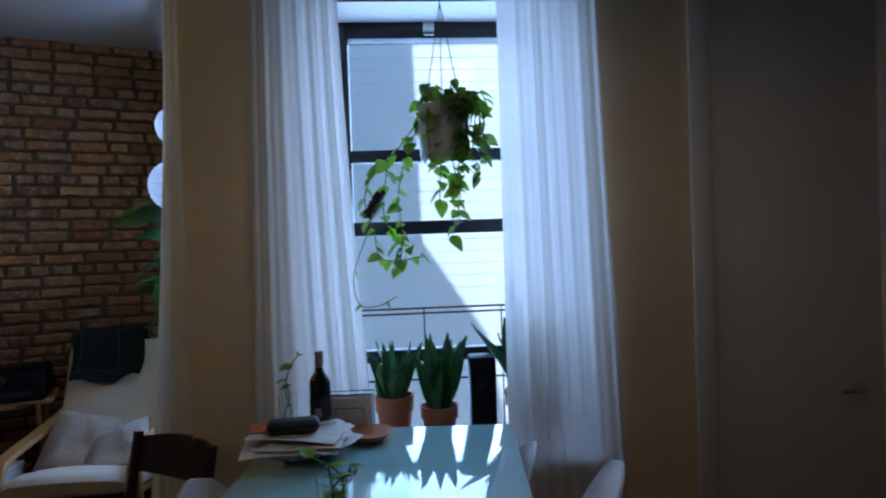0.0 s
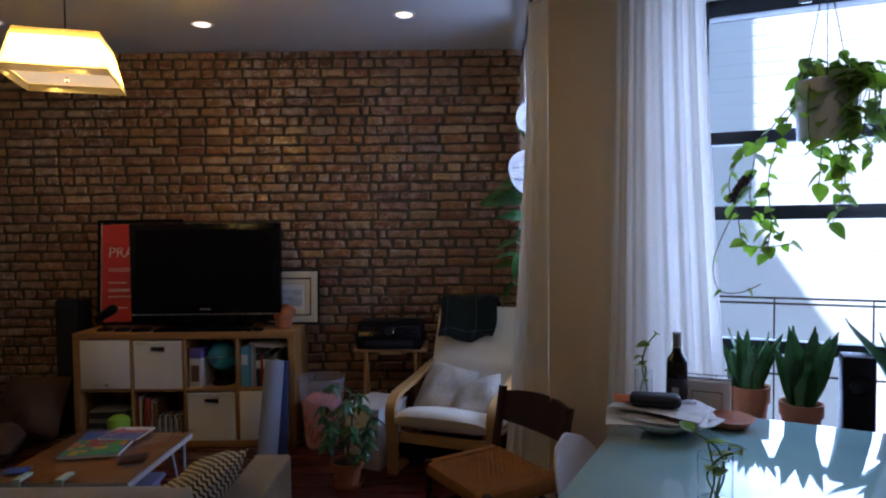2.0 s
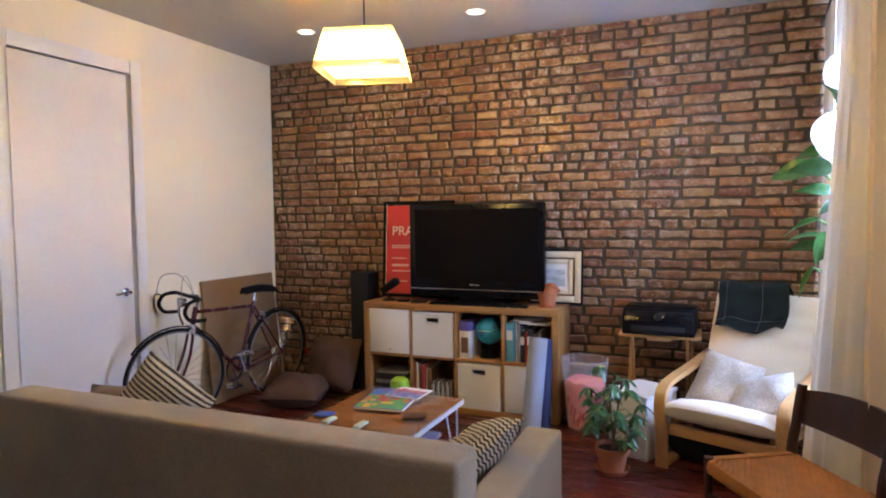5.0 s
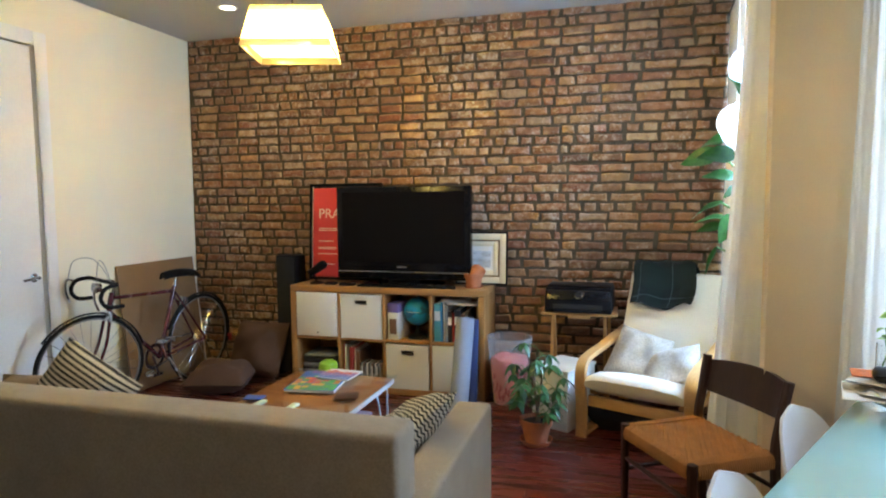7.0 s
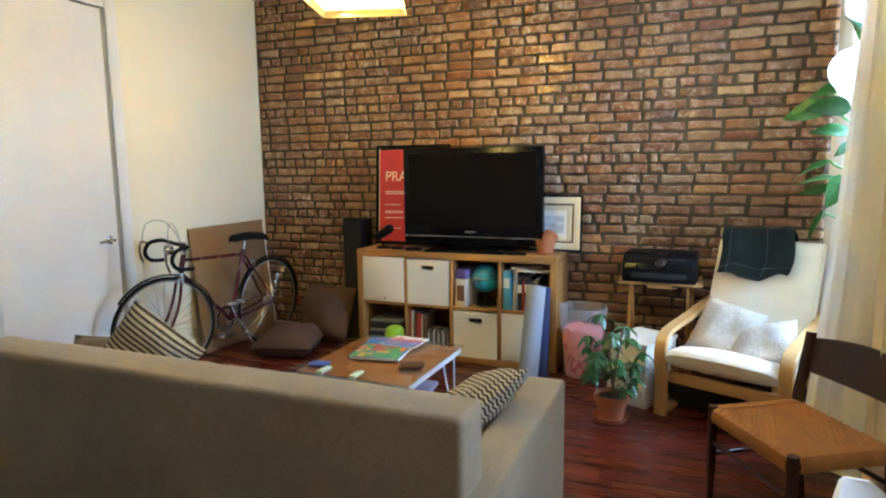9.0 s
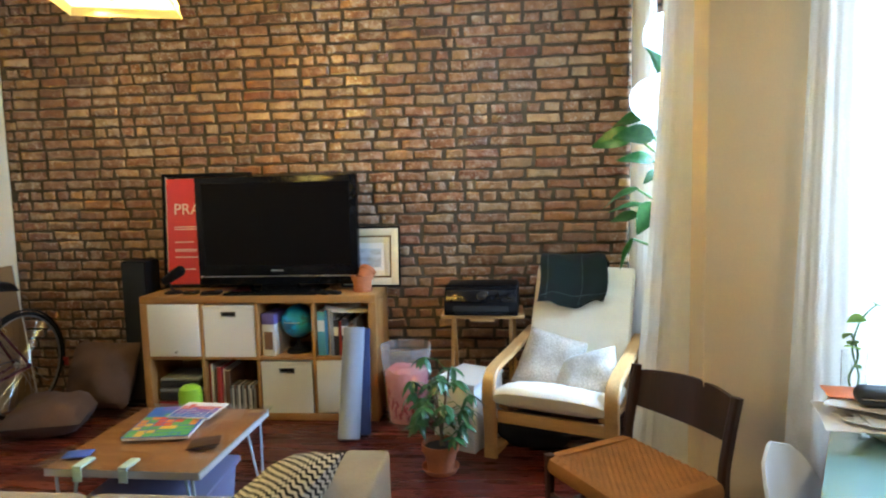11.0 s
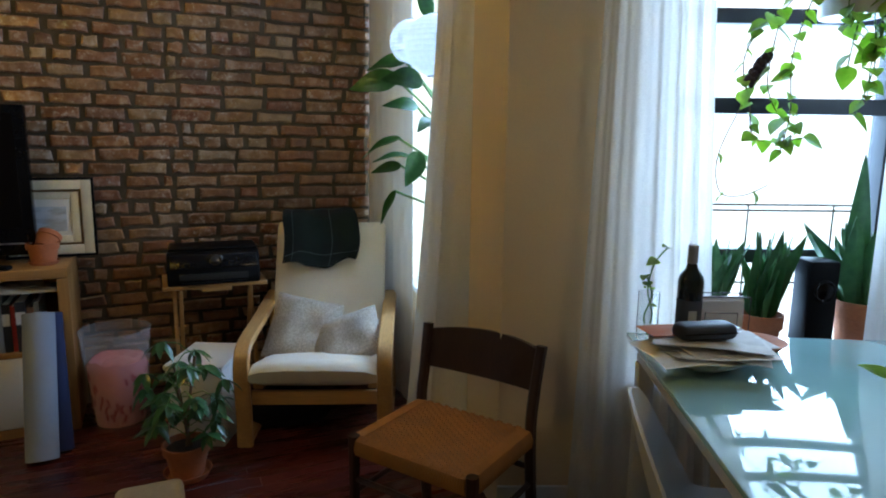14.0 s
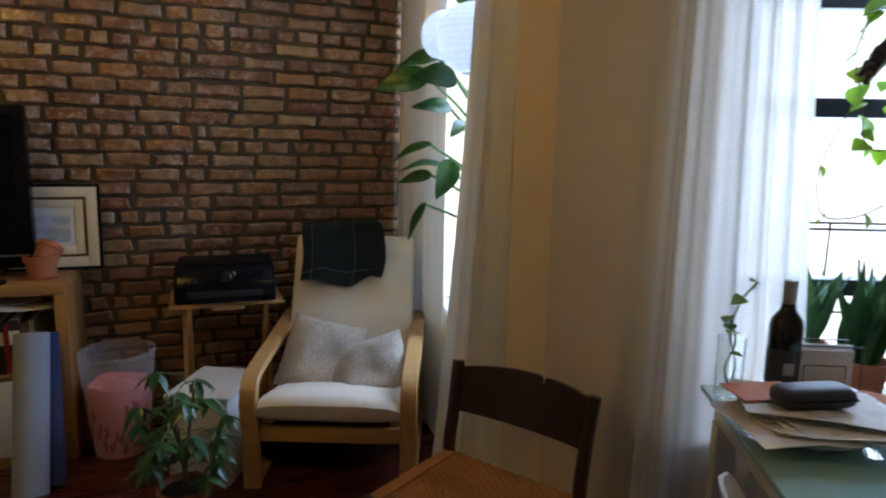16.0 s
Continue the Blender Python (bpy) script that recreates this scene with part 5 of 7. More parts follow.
# second lower cube: books and discs
x, y, z = cube_at(1, 0)
at = x + 0.006
for col, w, h in ((REDC, 0.016, 0.29), (WHITEC, 0.012, 0.29), (BROWNC, 0.02, 0.27), (REDC, 0.022, 0.28), (WHITEC, 0.016, 0.26), (BROWNC, 0.03, 0.25)):
    book(pose(at, y + rng.uniform(0.015, 0.05), z + 0.0005, 0, rng.uniform(0, 2)), w, h, 0.22, col, label="upright book leaning in the lower cube")
    at += w + 0.003
for i in range(13):
    d = thing("disc_case", pose(at + 0.004 + i * 0.0128, y + 0.02, z + 0.0005), "upright dark disc case in the lower cube", "disc case", "disc cases")
    part("case", B(0, 0.0115, 0, 0.12, 0, 0.165, 0.001), (BLACKC, GREYC, BROWNC, BLACKC, WHITEC)[i % 5], d)
    part("label_strip", B(0.002, 0.0095, -0.0006, 0.0, 0.02, 0.145, 0), (GREYC, WHITEC, BLACKC)[i % 3], d)

# rolled mat leaning on the bench
GREYMAT = plain("grey_foam", (0.28, 0.31, 0.38), 0.85, 0.06, 8, 200, 0.3)
NAVY = plain("navy_foam", (0.02, 0.03, 0.09), 0.85, 0.08, 8, 200, 0.3)


def rolled(m, r, h, mat, label, turns=3.0):
    bm = bmesh.new()
    n = int(turns * 22)
    at = lambda i: (r * (0.35 + 0.65 * i / n), 2 * math.pi * turns * i / n)
    ring = []
    for i in range(n + 1):
        q, a = at(i)
        p = (q * math.cos(a), q * math.sin(a) * 0.85)
        ring.append((bm.verts.new((*p, 0)), bm.verts.new((*p, h))))
    for a, b in zip(ring, ring[1:]):
        bm.faces.new((a[0], b[0], b[1], a[1]))
    bm.normal_update()
    bmesh.ops.solidify(bm, geom=bm.faces[:], thickness=0.004)
    solid("rolled_mat", bm, mat, label, "exercise mat", m, "rolled mats")


rolled(pose(-1.442, 3.865, 0.004, -19, 0.5), 0.066, 0.62, GREYMAT, "pale grey exercise mat rolled up, leaning on the bench")
rolled(pose(-1.372, 3.93, 0.004, -16, -2), 0.045, 0.60, NAVY, "navy blue exercise mat rolled up behind the grey one", 2.0)


# laundry bin: pink cloth inside a clear perforated tub
def bin_tub():
    ob = thing("laundry_bin", pose(-1.152, 4.18, 0), "clear plastic waste bin holding pink patterned cloth", "bin")
    part("tub", lathe([(0, 0.0), (0.112, 0.0), (0.150, 0.455), (0.153, 0.455), (0.115, -0.0005)], 32), FROSTED, ob, "frosted clear plastic tub")
    part("rim", tube([(0.152 * math.cos(i * math.pi / 14), 0.152 * math.sin(i * math.pi / 14), 0.455) for i in range(28)], 0.005, 6, None, True), FROSTED, ob)
    bm = lathe([(0, 0.004), (0.106, 0.004), (0.116, 0.12), (0.130, 0.285), (0.118, 0.315), (0.07, 0.295), (0.0, 0.325)], 32)
    for v in bm.verts:
        v.co += Vector((0, 0, 0.03 * noise.noise(v.co * 16))) if v.co.z > 0.2 else Vector()
    part("pink_cloth", bm, PINK, ob, "pink cloth with red marks")
    bm = bmesh.new()
    for i in range(64):
        a, zz = i * 2.399, rng.uniform(0.03, 0.27)
        r = 0.107 + (zz / 0.285) * 0.0235
        B(-0.007, 0.007, -0.001, 0.0015, -0.020, 0.020, 0.001, bm, pose(r * math.cos(a), r * math.sin(a), zz) @ pose(0, 0, 0, 0, 0, math.degrees(a) + 90) @ pose(0, 0, 0, 4, rng.uniform(-20, 20), 0))
    tagged(part("red_marks", bm, REDMARK, ob), kind="stuff")


CLEARP = thin_glass("clear_plastic", (0.86, 0.86, 0.86), 0.25)
FROSTED = cloth_sheer("frosted_plastic", (0.80, 0.80, 0.80), 0.84, 0.40)
PINK = fabric("pink_cloth", (0.72, 0.22, 0.22), 500, 0.12)
REDMARK = plain("red_mark", (0.45, 0.03, 0.05), 0.6)
bin_tub()

cube = thing("cube_table", pose(-0.78, 3.86, 0, 0, 0, -27), "white paper-covered cube box with a flat lid beside the armchair", "box")
part("body", B(-0.125, 0.125, -0.125, 0.20, 0, 0.35, 0.004), BOXWHITE, cube)
part("lid", B(-0.131, 0.131, -0.131, 0.206, 0.351, 0.372, 0.003), BOXWHITE, cube)

tray = thing("tray_table", pose(-0.69, 4.31, 0), "folding pine tray table holding the printer", "side table")
part("top", B(-0.245, 0.245, -0.16, 0.17, 0.622, 0.642, 0.005), PINE, tray)
part("front_lip", B(-0.07, 0.07, -0.165, -0.1605, 0.607, 0.63, 0.002), PINE, tray)
for sx in (-1, 1):
    part("leg", sweep([(sx * 0.19, -0.14, 0.0), (sx * 0.19, 0.12, 0.62)], bar_section(0.02, 0.03, 0.003)), PINE, tray)
    part("leg", sweep([(sx * 0.165, 0.14, 0.0), (sx * 0.165, -0.12, 0.62)], bar_section(0.02, 0.03, 0.003)), PINE, tray)
part("stretcher", tube([(-0.19, -0.10, 0.1), (0.19, -0.10, 0.1)], 0.009, 8), PINE, tray)
part("stretcher", tube([(-0.165, 0.10, 0.1), (0.165, 0.10, 0.1)], 0.009, 8), PINE, tray)

pr = thing("printer", pose(-0.69, 4.29, 0.643, 0, 0, -3), "black inkjet printer with sloping control panel on the tray table", "printer")
bm = bmesh.new()
prof = [(-0.15, 0.0), (-0.165, 0.03), (-0.165, 0.085), (-0.13, 0.145), (-0.10, 0.16), (0.14, 0.162), (0.155, 0.14), (0.155, 0.0)]
L, R = [bm.verts.new((-0.215, a, b)) for a, b in prof], [bm.verts.new((0.215, a, b)) for a, b in prof]
bm.faces.new(L[::-1])
bm.faces.new(R)
for i in range(len(prof)):
    j = (i + 1) % len(prof)
    bm.faces.new((L[i], L[j], R[j], R[i]))
bmesh.ops.recalc_face_normals(bm, faces=bm.faces[:])
bmesh.ops.bevel(bm, geom=bm.edges[:], offset=0.008, segments=2, profile=0.5, affect="EDGES")
part("housing", bm, BLACKMATT, pr)
part("control_panel", B(-0.20, 0.20, -0.036, 0.036, 0, 0.004, 0.002, None, pose(0, -0.149, 0.115, 60)), BLACKGLOSS, pr, "glossy black sloping panel")
# bulge and tilt are added so the display shows the window as a glint
part("display", ball(0.044, (0, 0, 0), None, (1, 0.8, 0.24), 32, 20), plain("printer_glass", (0.004, 0.004, 0.005), 0.04, 0.05, 3, 20, 0.0, spec=1.0), pr, "glossy display, bulge and tilt added to mirror the window", pose(0.02, -0.148, 0.113, 72, 0, 13))
# black strip on the front in place of a shaded paper opening
part("paper_slot", B(-0.16, 0.16, -0.167, -0.16, 0.025, 0.06, 0.004), HOLLOW_SHADE, pr)
part("output_tray", B(-0.15, 0.15, -0.175, -0.15, 0.006, 0.018, 0.003), BLACKMATT, pr)
part("scanner_lid", B(-0.208, 0.208, -0.095, 0.14, 0.1625, 0.170, 0.003), BLACKMATT, pr)

bag = thing("bag", pose(-0.42, 3.86, 0, 0, 0, -25), "soft black bag pushed under the armchair", "bag")
bm = ball(0.19, (0, 0, 0), None, (1.15, 0.75, 0.5), 20, 14)
for v in bm.verts:
    v.co.z = max(v.co.z, -0.075) + 0.076 + 0.02 * noise.noise(v.co * 9)
part("body", bm, fabric("black_nylon", (0.012, 0.012, 0.014), 400, 0.2), bag)
part("strap", tube(smooth_path([(-0.16, -0.05, 0.12), (-0.05, -0.12, 0.16), (0.08, -0.1, 0.15), (0.15, -0.03, 0.11)], 6), 0.008, 8), BLACKMATT, bag)

# floor cushions by the bench
BROWNF = fabric("brown_velour", (0.085, 0.043, 0.024), 400, 0.15)
solid("floor_cushion", pillow(0.44, 0.40, 0.22, 14, 3, 0.03), BROWNF, "brown velour floor cushion lying by the speaker", "cushion", pose(-3.25, 3.92, 0.11, 4, 0, 15), "floor cushions")
solid("floor_cushion", pillow(0.46, 0.42, 0.22, 14, 8, 0.03), BROWNF, "brown velour floor cushion propped against the bricks", "cushion", pose(-3.12, 4.22, 0.26, 66, 0, -6), "floor cushions")
CARD = plain("brown_cardboard", (0.23, 0.135, 0.06), 0.85, 0.1, 4, 120, 0.1)
card = thing("cardboard_panel", pose(-3.905, 3.66, 0, 0, -6, 0), "large flat brown cardboard panel leaning in the corner", "cardboard")
part("panel", B(0.09, 0.104, 0.0, 0.83, 0.0, 0.93, 0.002), CARD, card)
part("white_edge", B(0.089, 0.105, 0.832, 0.842, 0.0, 0.93, 0.002), PAPER, card)

# ---- things on the coffee table ----
def magazine(m, w, h, t, cols, label, seed):
    ob = thing("magazine", m, label, "magazine")
    part("pages", B(0.002, w - 0.001, 0.001, h - 0.001, 0.0, t, 0), PAPER, ob)
    part("cover", B(0, w, 0, h, t, t + 0.0012, 0), cols[len(cols) // 2 + 1], ob)
    # bands of colour from warm to cool up the page, broken into slanting tiles
    g = random.Random(seed)
    nx, ny = 7, 9
    for j in range(ny):
        for i in range(nx):
            k = (j + g.uniform(-1.2, 1.2)) / ny * (len(cols) - 1)
            a, b = 0.006 + i * (w - 0.012) / nx, 0.006 + j * (h - 0.012) / ny
            part("colour_patch", B(a, a + (w - 0.012) / nx * g.uniform(0.8, 1.0), b, b + (h - 0.012) / ny * g.uniform(0.75, 1.0), t + 0.0013, t + 0.0016, 0), cols[max(0, min(len(cols) - 1, int(k)))], ob)


BRIGHT = [plain("print_" + n, c, 0.35, 0.08) for n, c in (("green", (0.08, 0.36, 0.10)), ("yellow", (0.72, 0.45, 0.04)), ("red", (0.55, 0.06, 0.03)), ("blue", (0.03, 0.13, 0.46)), ("orange", (0.60, 0.20, 0.03)), ("white", (0.7, 0.7, 0.7)), ("violet", (0.16, 0.07, 0.36)))]
ZT = 0.3985
GREENB, YELLOWB, REDB, BLUEB, ORANGEB, WHITEB, VIOLETB = BRIGHT
magazine(pose(-2.12, 2.86, ZT, 0, 0, 8), 0.27, 0.36, 0.012, [GREENB, YELLOWB, GREENB, ORANGEB, REDB, GREENB, BLUEB, BLUEB, VIOLETB, WHITEB], "thick magazine with a rainbow coloured cover, lying flat", 5)
magazine(pose(-2.05, 3.08, ZT + 0.0155, 0, 0, -3), 0.20, 0.19, 0.004, [BLUEB, VIOLETB, REDB, WHITEB, WHITEB], "thin colourful leaflet lying on the magazine", 8)
solid("blue_cloth", B(-0.05, 0.05, -0.035, 0.035, 0, 0.006, 0.003), plain("blue_felt", (0.05, 0.10, 0.42), 0.9), "small folded blue cloth on the coffee table", "cloth", pose(-2.21, 2.73, ZT, 0, 0, 12))
wal = thing("wallet", pose(-1.76, 2.84, ZT, 0, 0, 15), "dark brown leather wallet lying half open", "wallet")
LEATHER = plain("brown_leather", (0.06, 0.026, 0.014), 0.5, 0.2, 20, 160, 0.3)
part("lower_half", B(-0.055, 0.055, -0.045, 0.045, 0, 0.007, 0.003), LEATHER, wal)
part("upper_half", B(-0.055, 0.055, -0.045, 0.045, 0.009, 0.015, 0.003, None, pose(0.012, 0, 0, 0, -3, 4)), LEATHER, wal)

st = thing("storage_tub", pose(-1.93, 2.86, 0, 0, 0, 3), "violet-grey plastic storage tub with black latches under the table", "storage tub")
TUB = plain("violet_grey_plastic", (0.20, 0.21, 0.36), 0.35, 0.06, 5, 80, 0.02)
bm = bmesh.new()
bmesh.ops.create_cube(bm, size=1)
for v in bm.verts:
    k = 0.9 if v.co.z < 0 else 1.0
    v.co = Vector((v.co.x * 0.44 * k, v.co.y * 0.36 * k, (v.co.z + 0.5) * 0.24))
bmesh.ops.bevel(bm, geom=bm.edges[:], offset=0.018, segments=2, profile=0.5, affect="EDGES")
part("tub", bm, TUB, st)
part("lid", B(-0.235, 0.235, -0.195, 0.195, 0.235, 0.262, 0.012), TUB, st)
for x in (-0.10, 0.10):
    part("latch", B(x - 0.035, x + 0.035, -0.205, -0.19, 0.19, 0.255, 0.005), BLACKMATT, st)

# low bed corner past the sofa
low = thing("low_bed", pose(-3.62, 1.45, 0), "low wooden bed end with rumpled cream bedding", "bed")
part("bed_side", B(-0.28, 0.29, -0.75, 0.36, 0.06, 0.24, 0.008), CARD, low)
part("blue_sheet", B(-0.275, 0.285, -0.74, 0.35, 0.241, 0.30, 0.02), plain("blue_sheet", (0.05, 0.14, 0.40), 0.9, 0.1), low)
part("bedding", sheet(lambda u, v: Vector((-0.27 + 0.56 * u, -0.74 + 1.09 * v, 0.305 + 0.12 * (math.sin(math.pi * min(1, u * 1.1)) * math.sin(math.pi * v)) ** 0.5 + 0.03 * noise.noise(Vector((u * 5, v * 7, 1))))), 20, 30, 0.02), CREAMFAB, low)
part("foot", B(-0.26, 0.27, -0.7, 0.33, 0.0, 0.059, 0.004), BLACKMATT, low)
solid("red_box", B(-0.16, 0.16, -0.12, 0.12, 0, 0.09, 0.006), REDC, "flat red box on the floor beside the bed end", "box", pose(-3.16, 1.66, 0.001, 0, 0, 20))


# ---- bicycle ----
TYRE = plain("black_rubber", (0.009, 0.009, 0.009), 0.8, 0.2, 20, 200, 0.3, spec=0.2)
MAROON = plain("maroon_enamel", (0.07, 0.012, 0.016), 0.25, 0.1, 8, 90, 0.0, coat=0.5)
RIMS = plain("dull_alloy", (0.30, 0.29, 0.28), 0.45, 0.08, 8, 90, 0.0, metal=1.0)


def bicycle():
    # x forward, z up; the rear hub at the origin's side
    a, b = Vector((-3.61, 4.14, 0)), Vector((-3.66, 3.14, 0))
    turn = math.degrees(math.atan2(b.y - a.y, b.x - a.x))
    ob = thing("bicycle", pose(a.x, a.y, 0, 0, 0, turn) @ pose(0, 0, 0, -3, 0, 0), "old maroon road bicycle with drop handlebars, on its kickstand", "bicycle")
    R, WB = 0.34, 0.967
    steer = thing_child(ob, "fork_assembly", pose(0.845, 0, 0, 0, 0, -18) @ pose(-0.845, 0, 0))

    def wheel(x):
        w = thing_child(ob, "wheel", pose(x, 0, R) if x < 0.5 else pose(0.845, 0, 0, 0, 0, -18) @ pose(x - 0.845, 0, R))
        circle = lambda r, n=40: [(r * math.cos(2 * math.pi * i / n), 0, r * math.sin(2 * math.pi * i / n)) for i in range(n)]
        part("tyre", tube(circle(R - 0.012), 0.012, 8, None, True), TYRE, w)
        part("rim", tube(circle(R - 0.028), 0.006, 6, None, True), RIMS, w)
        part("hub", lathe([(0, -0.045), (0.02, -0.045), (0.012, -0.03), (0.012, 0.03), (0.02, 0.045), (0, 0.045)], 14, None, pose(0, 0, 0, 90)), CHROME, w)
        bm = bmesh.new()
        for i in range(28):
            t = 2 * math.pi * i / 28
            k = t + (0.35 if i % 2 else -0.35)
            tube([(0.018 * math.cos(k), 0.03 if i % 4 < 2 else -0.03, 0.018 * math.sin(k)), ((R - 0.04) * math.cos(t), 0, (R - 0.04) * math.sin(t))], 0.0012, 4, bm)
        tagged(part("spokes", bm, CHROME, w), kind="stuff")
        arc = [((R + 0.012) * math.cos(t), 0, (R + 0.012) * math.sin(t)) for t in [radians(d) for d in (range(20, 200, 8) if x < 0.5 else range(35, 170, 8))]]
        part("fender", sweep(arc, [(-0.014, -0.004), (-0.009, 0.002), (0.009, 0.002), (0.014, -0.004), (0.009, 0.0), (-0.009, 0.0)], None, False, (0, 0, 1)), TYRE, w)

    wheel(0)
    wheel(WB)
    bb, seat_c, head_t, head_b = (0.42, 0, 0.28), (0.285, 0, 0.745), (0.835, 0, 0.775), (0.86, 0, 0.69)
    for name, p, q, r in (("top_tube", seat_c, head_t, 0.013), ("down_tube", bb, head_b, 0.015), ("seat_tube", bb, (0.275, 0, 0.78), 0.015), ("head_tube", (0.868, 0, 0.66), (0.832, 0, 0.81), 0.018)):
        part(name, tube([p, q], r, 10), MAROON, ob)
    for s in (-1, 1):
        part("chain_stay", tube([(0.40, 0.02 * s, 0.28), (0, 0.055 * s, R)], 0.009, 8), MAROON, ob)
        part("seat_stay", tube([(0.285, 0.015 * s, 0.74), (0, 0.055 * s, R)], 0.008, 8), MAROON, ob)
        part("fork_blade", tube(smooth_path([(0.868, 0.035 * s, 0.66), (0.895, 0.048 * s, 0.5), (WB - 0.03, 0.05 * s, 0.38), (WB, 0.05 * s, R)], 5), 0.010, 8), MAROON, steer)
    part("seat_post", tube([(0.277, 0, 0.77), (0.258, 0, 0.845)], 0.013, 10), CHROME, ob)
    bm = sheet(lambda u, v: Vector((0.11 + 0.28 * v, (2 * u - 1) * (0.075 * (1 - v) ** 1.3 + 0.018), 0.878 + 0.012 * math.sin(3 * v) - 0.04 * abs(2 * u - 1) ** 2.5)), 10, 14, 0.012)
    part("saddle", bm, BLACKMATT, ob, "narrow black saddle")
    part("saddle_rail", tube([(0.17, 0.03, 0.848), (0.32, 0.015, 0.848)], 0.004, 6, tube([(0.17, -0.03, 0.848), (0.32, -0.015, 0.848)], 0.004, 6)), CHROME, ob)
    part("stem", tube(smooth_path([(0.832, 0, 0.80), (0.824, 0, 0.875), (0.865, 0, 0.89), (0.89, 0, 0.89)], 5), 0.012, 8), CHROME, steer)
    for s in (-1, 1):
        part("drop_bar", tube(smooth_path([(0.89, 0, 0.89), (0.89, 0.13 * s, 0.89), (0.90, 0.19 * s, 0.89), (0.97, 0.20 * s, 0.875), (1.0, 0.20 * s, 0.815), (0.96, 0.20 * s, 0.76), (0.86, 0.20 * s, 0.755)], 6), 0.013, 8), BLACKMATT, steer, "taped drop handlebar")
        part("brake_lever", tube(smooth_path([(0.99, 0.195 * s, 0.88), (1.03, 0.195 * s, 0.885), (1.035, 0.195 * s, 0.81), (1.01, 0.195 * s, 0.74)], 5), 0.007, 6), CHROME, steer)
        part("brake_cable", tube(smooth_path([(1.02, 0.195 * s, 0.89), (1.0, 0.16 * s, 1.01), (0.93, 0.06 * s, 1.03), (0.86, 0.01 * s, 0.92), (0.85, 0, 0.82)], 8), 0.0025, 6), RIMS, steer)
    part("brake_caliper", B(0.86, 0.89, -0.04, 0.04, 0.63, 0.70, 0.008), CHROME, ob)
    part("brake_caliper", B(0.18, 0.21, -0.04, 0.04, 0.63, 0.69, 0.008), CHROME, ob)
    part("chainring", lathe([(0.07, -0.002), (0.095, -0.002), (0.095, 0.002), (0.07, 0.002), (0.07, -0.002)], 28, None, pose(0.42, -0.045, 0.28, 90)), CHROME, ob)
    part("crank", tube([(0.42, -0.06, 0.28), (0.36, -0.062, 0.13)], 0.009, 8), CHROME, ob)
    part("crank", tube([(0.42, 0.06, 0.28), (0.48, 0.062, 0.43)], 0.009, 8), CHROME, ob)
    part("pedal", B(0.31, 0.41, -0.15, -0.065, 0.115, 0.14, 0.004), CHROME, ob)
    part("pedal", B(0.43, 0.53, 0.065, 0.15, 0.42, 0.445, 0.004), CHROME, ob)
    part("chain", tube([(0.42, -0.045, 0.373), (0, -0.045, R + 0.035), (-0.035, -0.045, R), (0, -0.045, R - 0.035), (0.42, -0.045, 0.187)], 0.004, 6), IRON, ob)
    part("kickstand", tube([(0.36, 0.03, 0.27), (0.30, 0.19, -0.012)], 0.008, 8), CHROME, ob)
    part("reflector", B(-0.36, -0.345, -0.03, 0.03, 0.24, 0.30, 0.006), REDC, ob, "red rear reflector")
    part("front_lamp", lathe([(0, 0), (0.03, 0.01), (0.036, 0.05), (0, 0.05)], 16, None, pose(0.90, 0, 0.85, 0, 90)), CHROME, steer)


bicycle()

# ---- plants ----
POTHOS = leafy("pothos_leaf", (0.22, 0.36, 0.10), (0.40, 0.51, 0.20), 0.62)
SNAKE = leafy("snake_leaf", (0.028, 0.115, 0.035), (0.07, 0.20, 0.06), 0.15)
PARADISE = leafy("broad_leaf", (0.02, 0.085, 0.02), (0.045, 0.15, 0.03), 0.25, 0.3)
SCHEFF = leafy("umbrella_leaf", (0.02, 0.075, 0.025), (0.045, 0.13, 0.04), 0.15, 0.28)
STEMG = plain("green_stem", (0.10, 0.20, 0.05), 0.6, 0.15)
STEMB = plain("brown_stem", (0.12, 0.075, 0.04), 0.8, 0.2)
POTWHITE = plain("white_glazed_pot", (0.66, 0.66, 0.68), 0.35, 0.04)


def aim(p, way, roll=0.0):
    """A pose at p whose +x points along way."""
    q = Vector(way).to_track_quat("X", "Z")
    return Matrix.Translation(p) @ q.to_matrix().to_4x4() @ pose(0, 0, 0, roll, 0, 0)


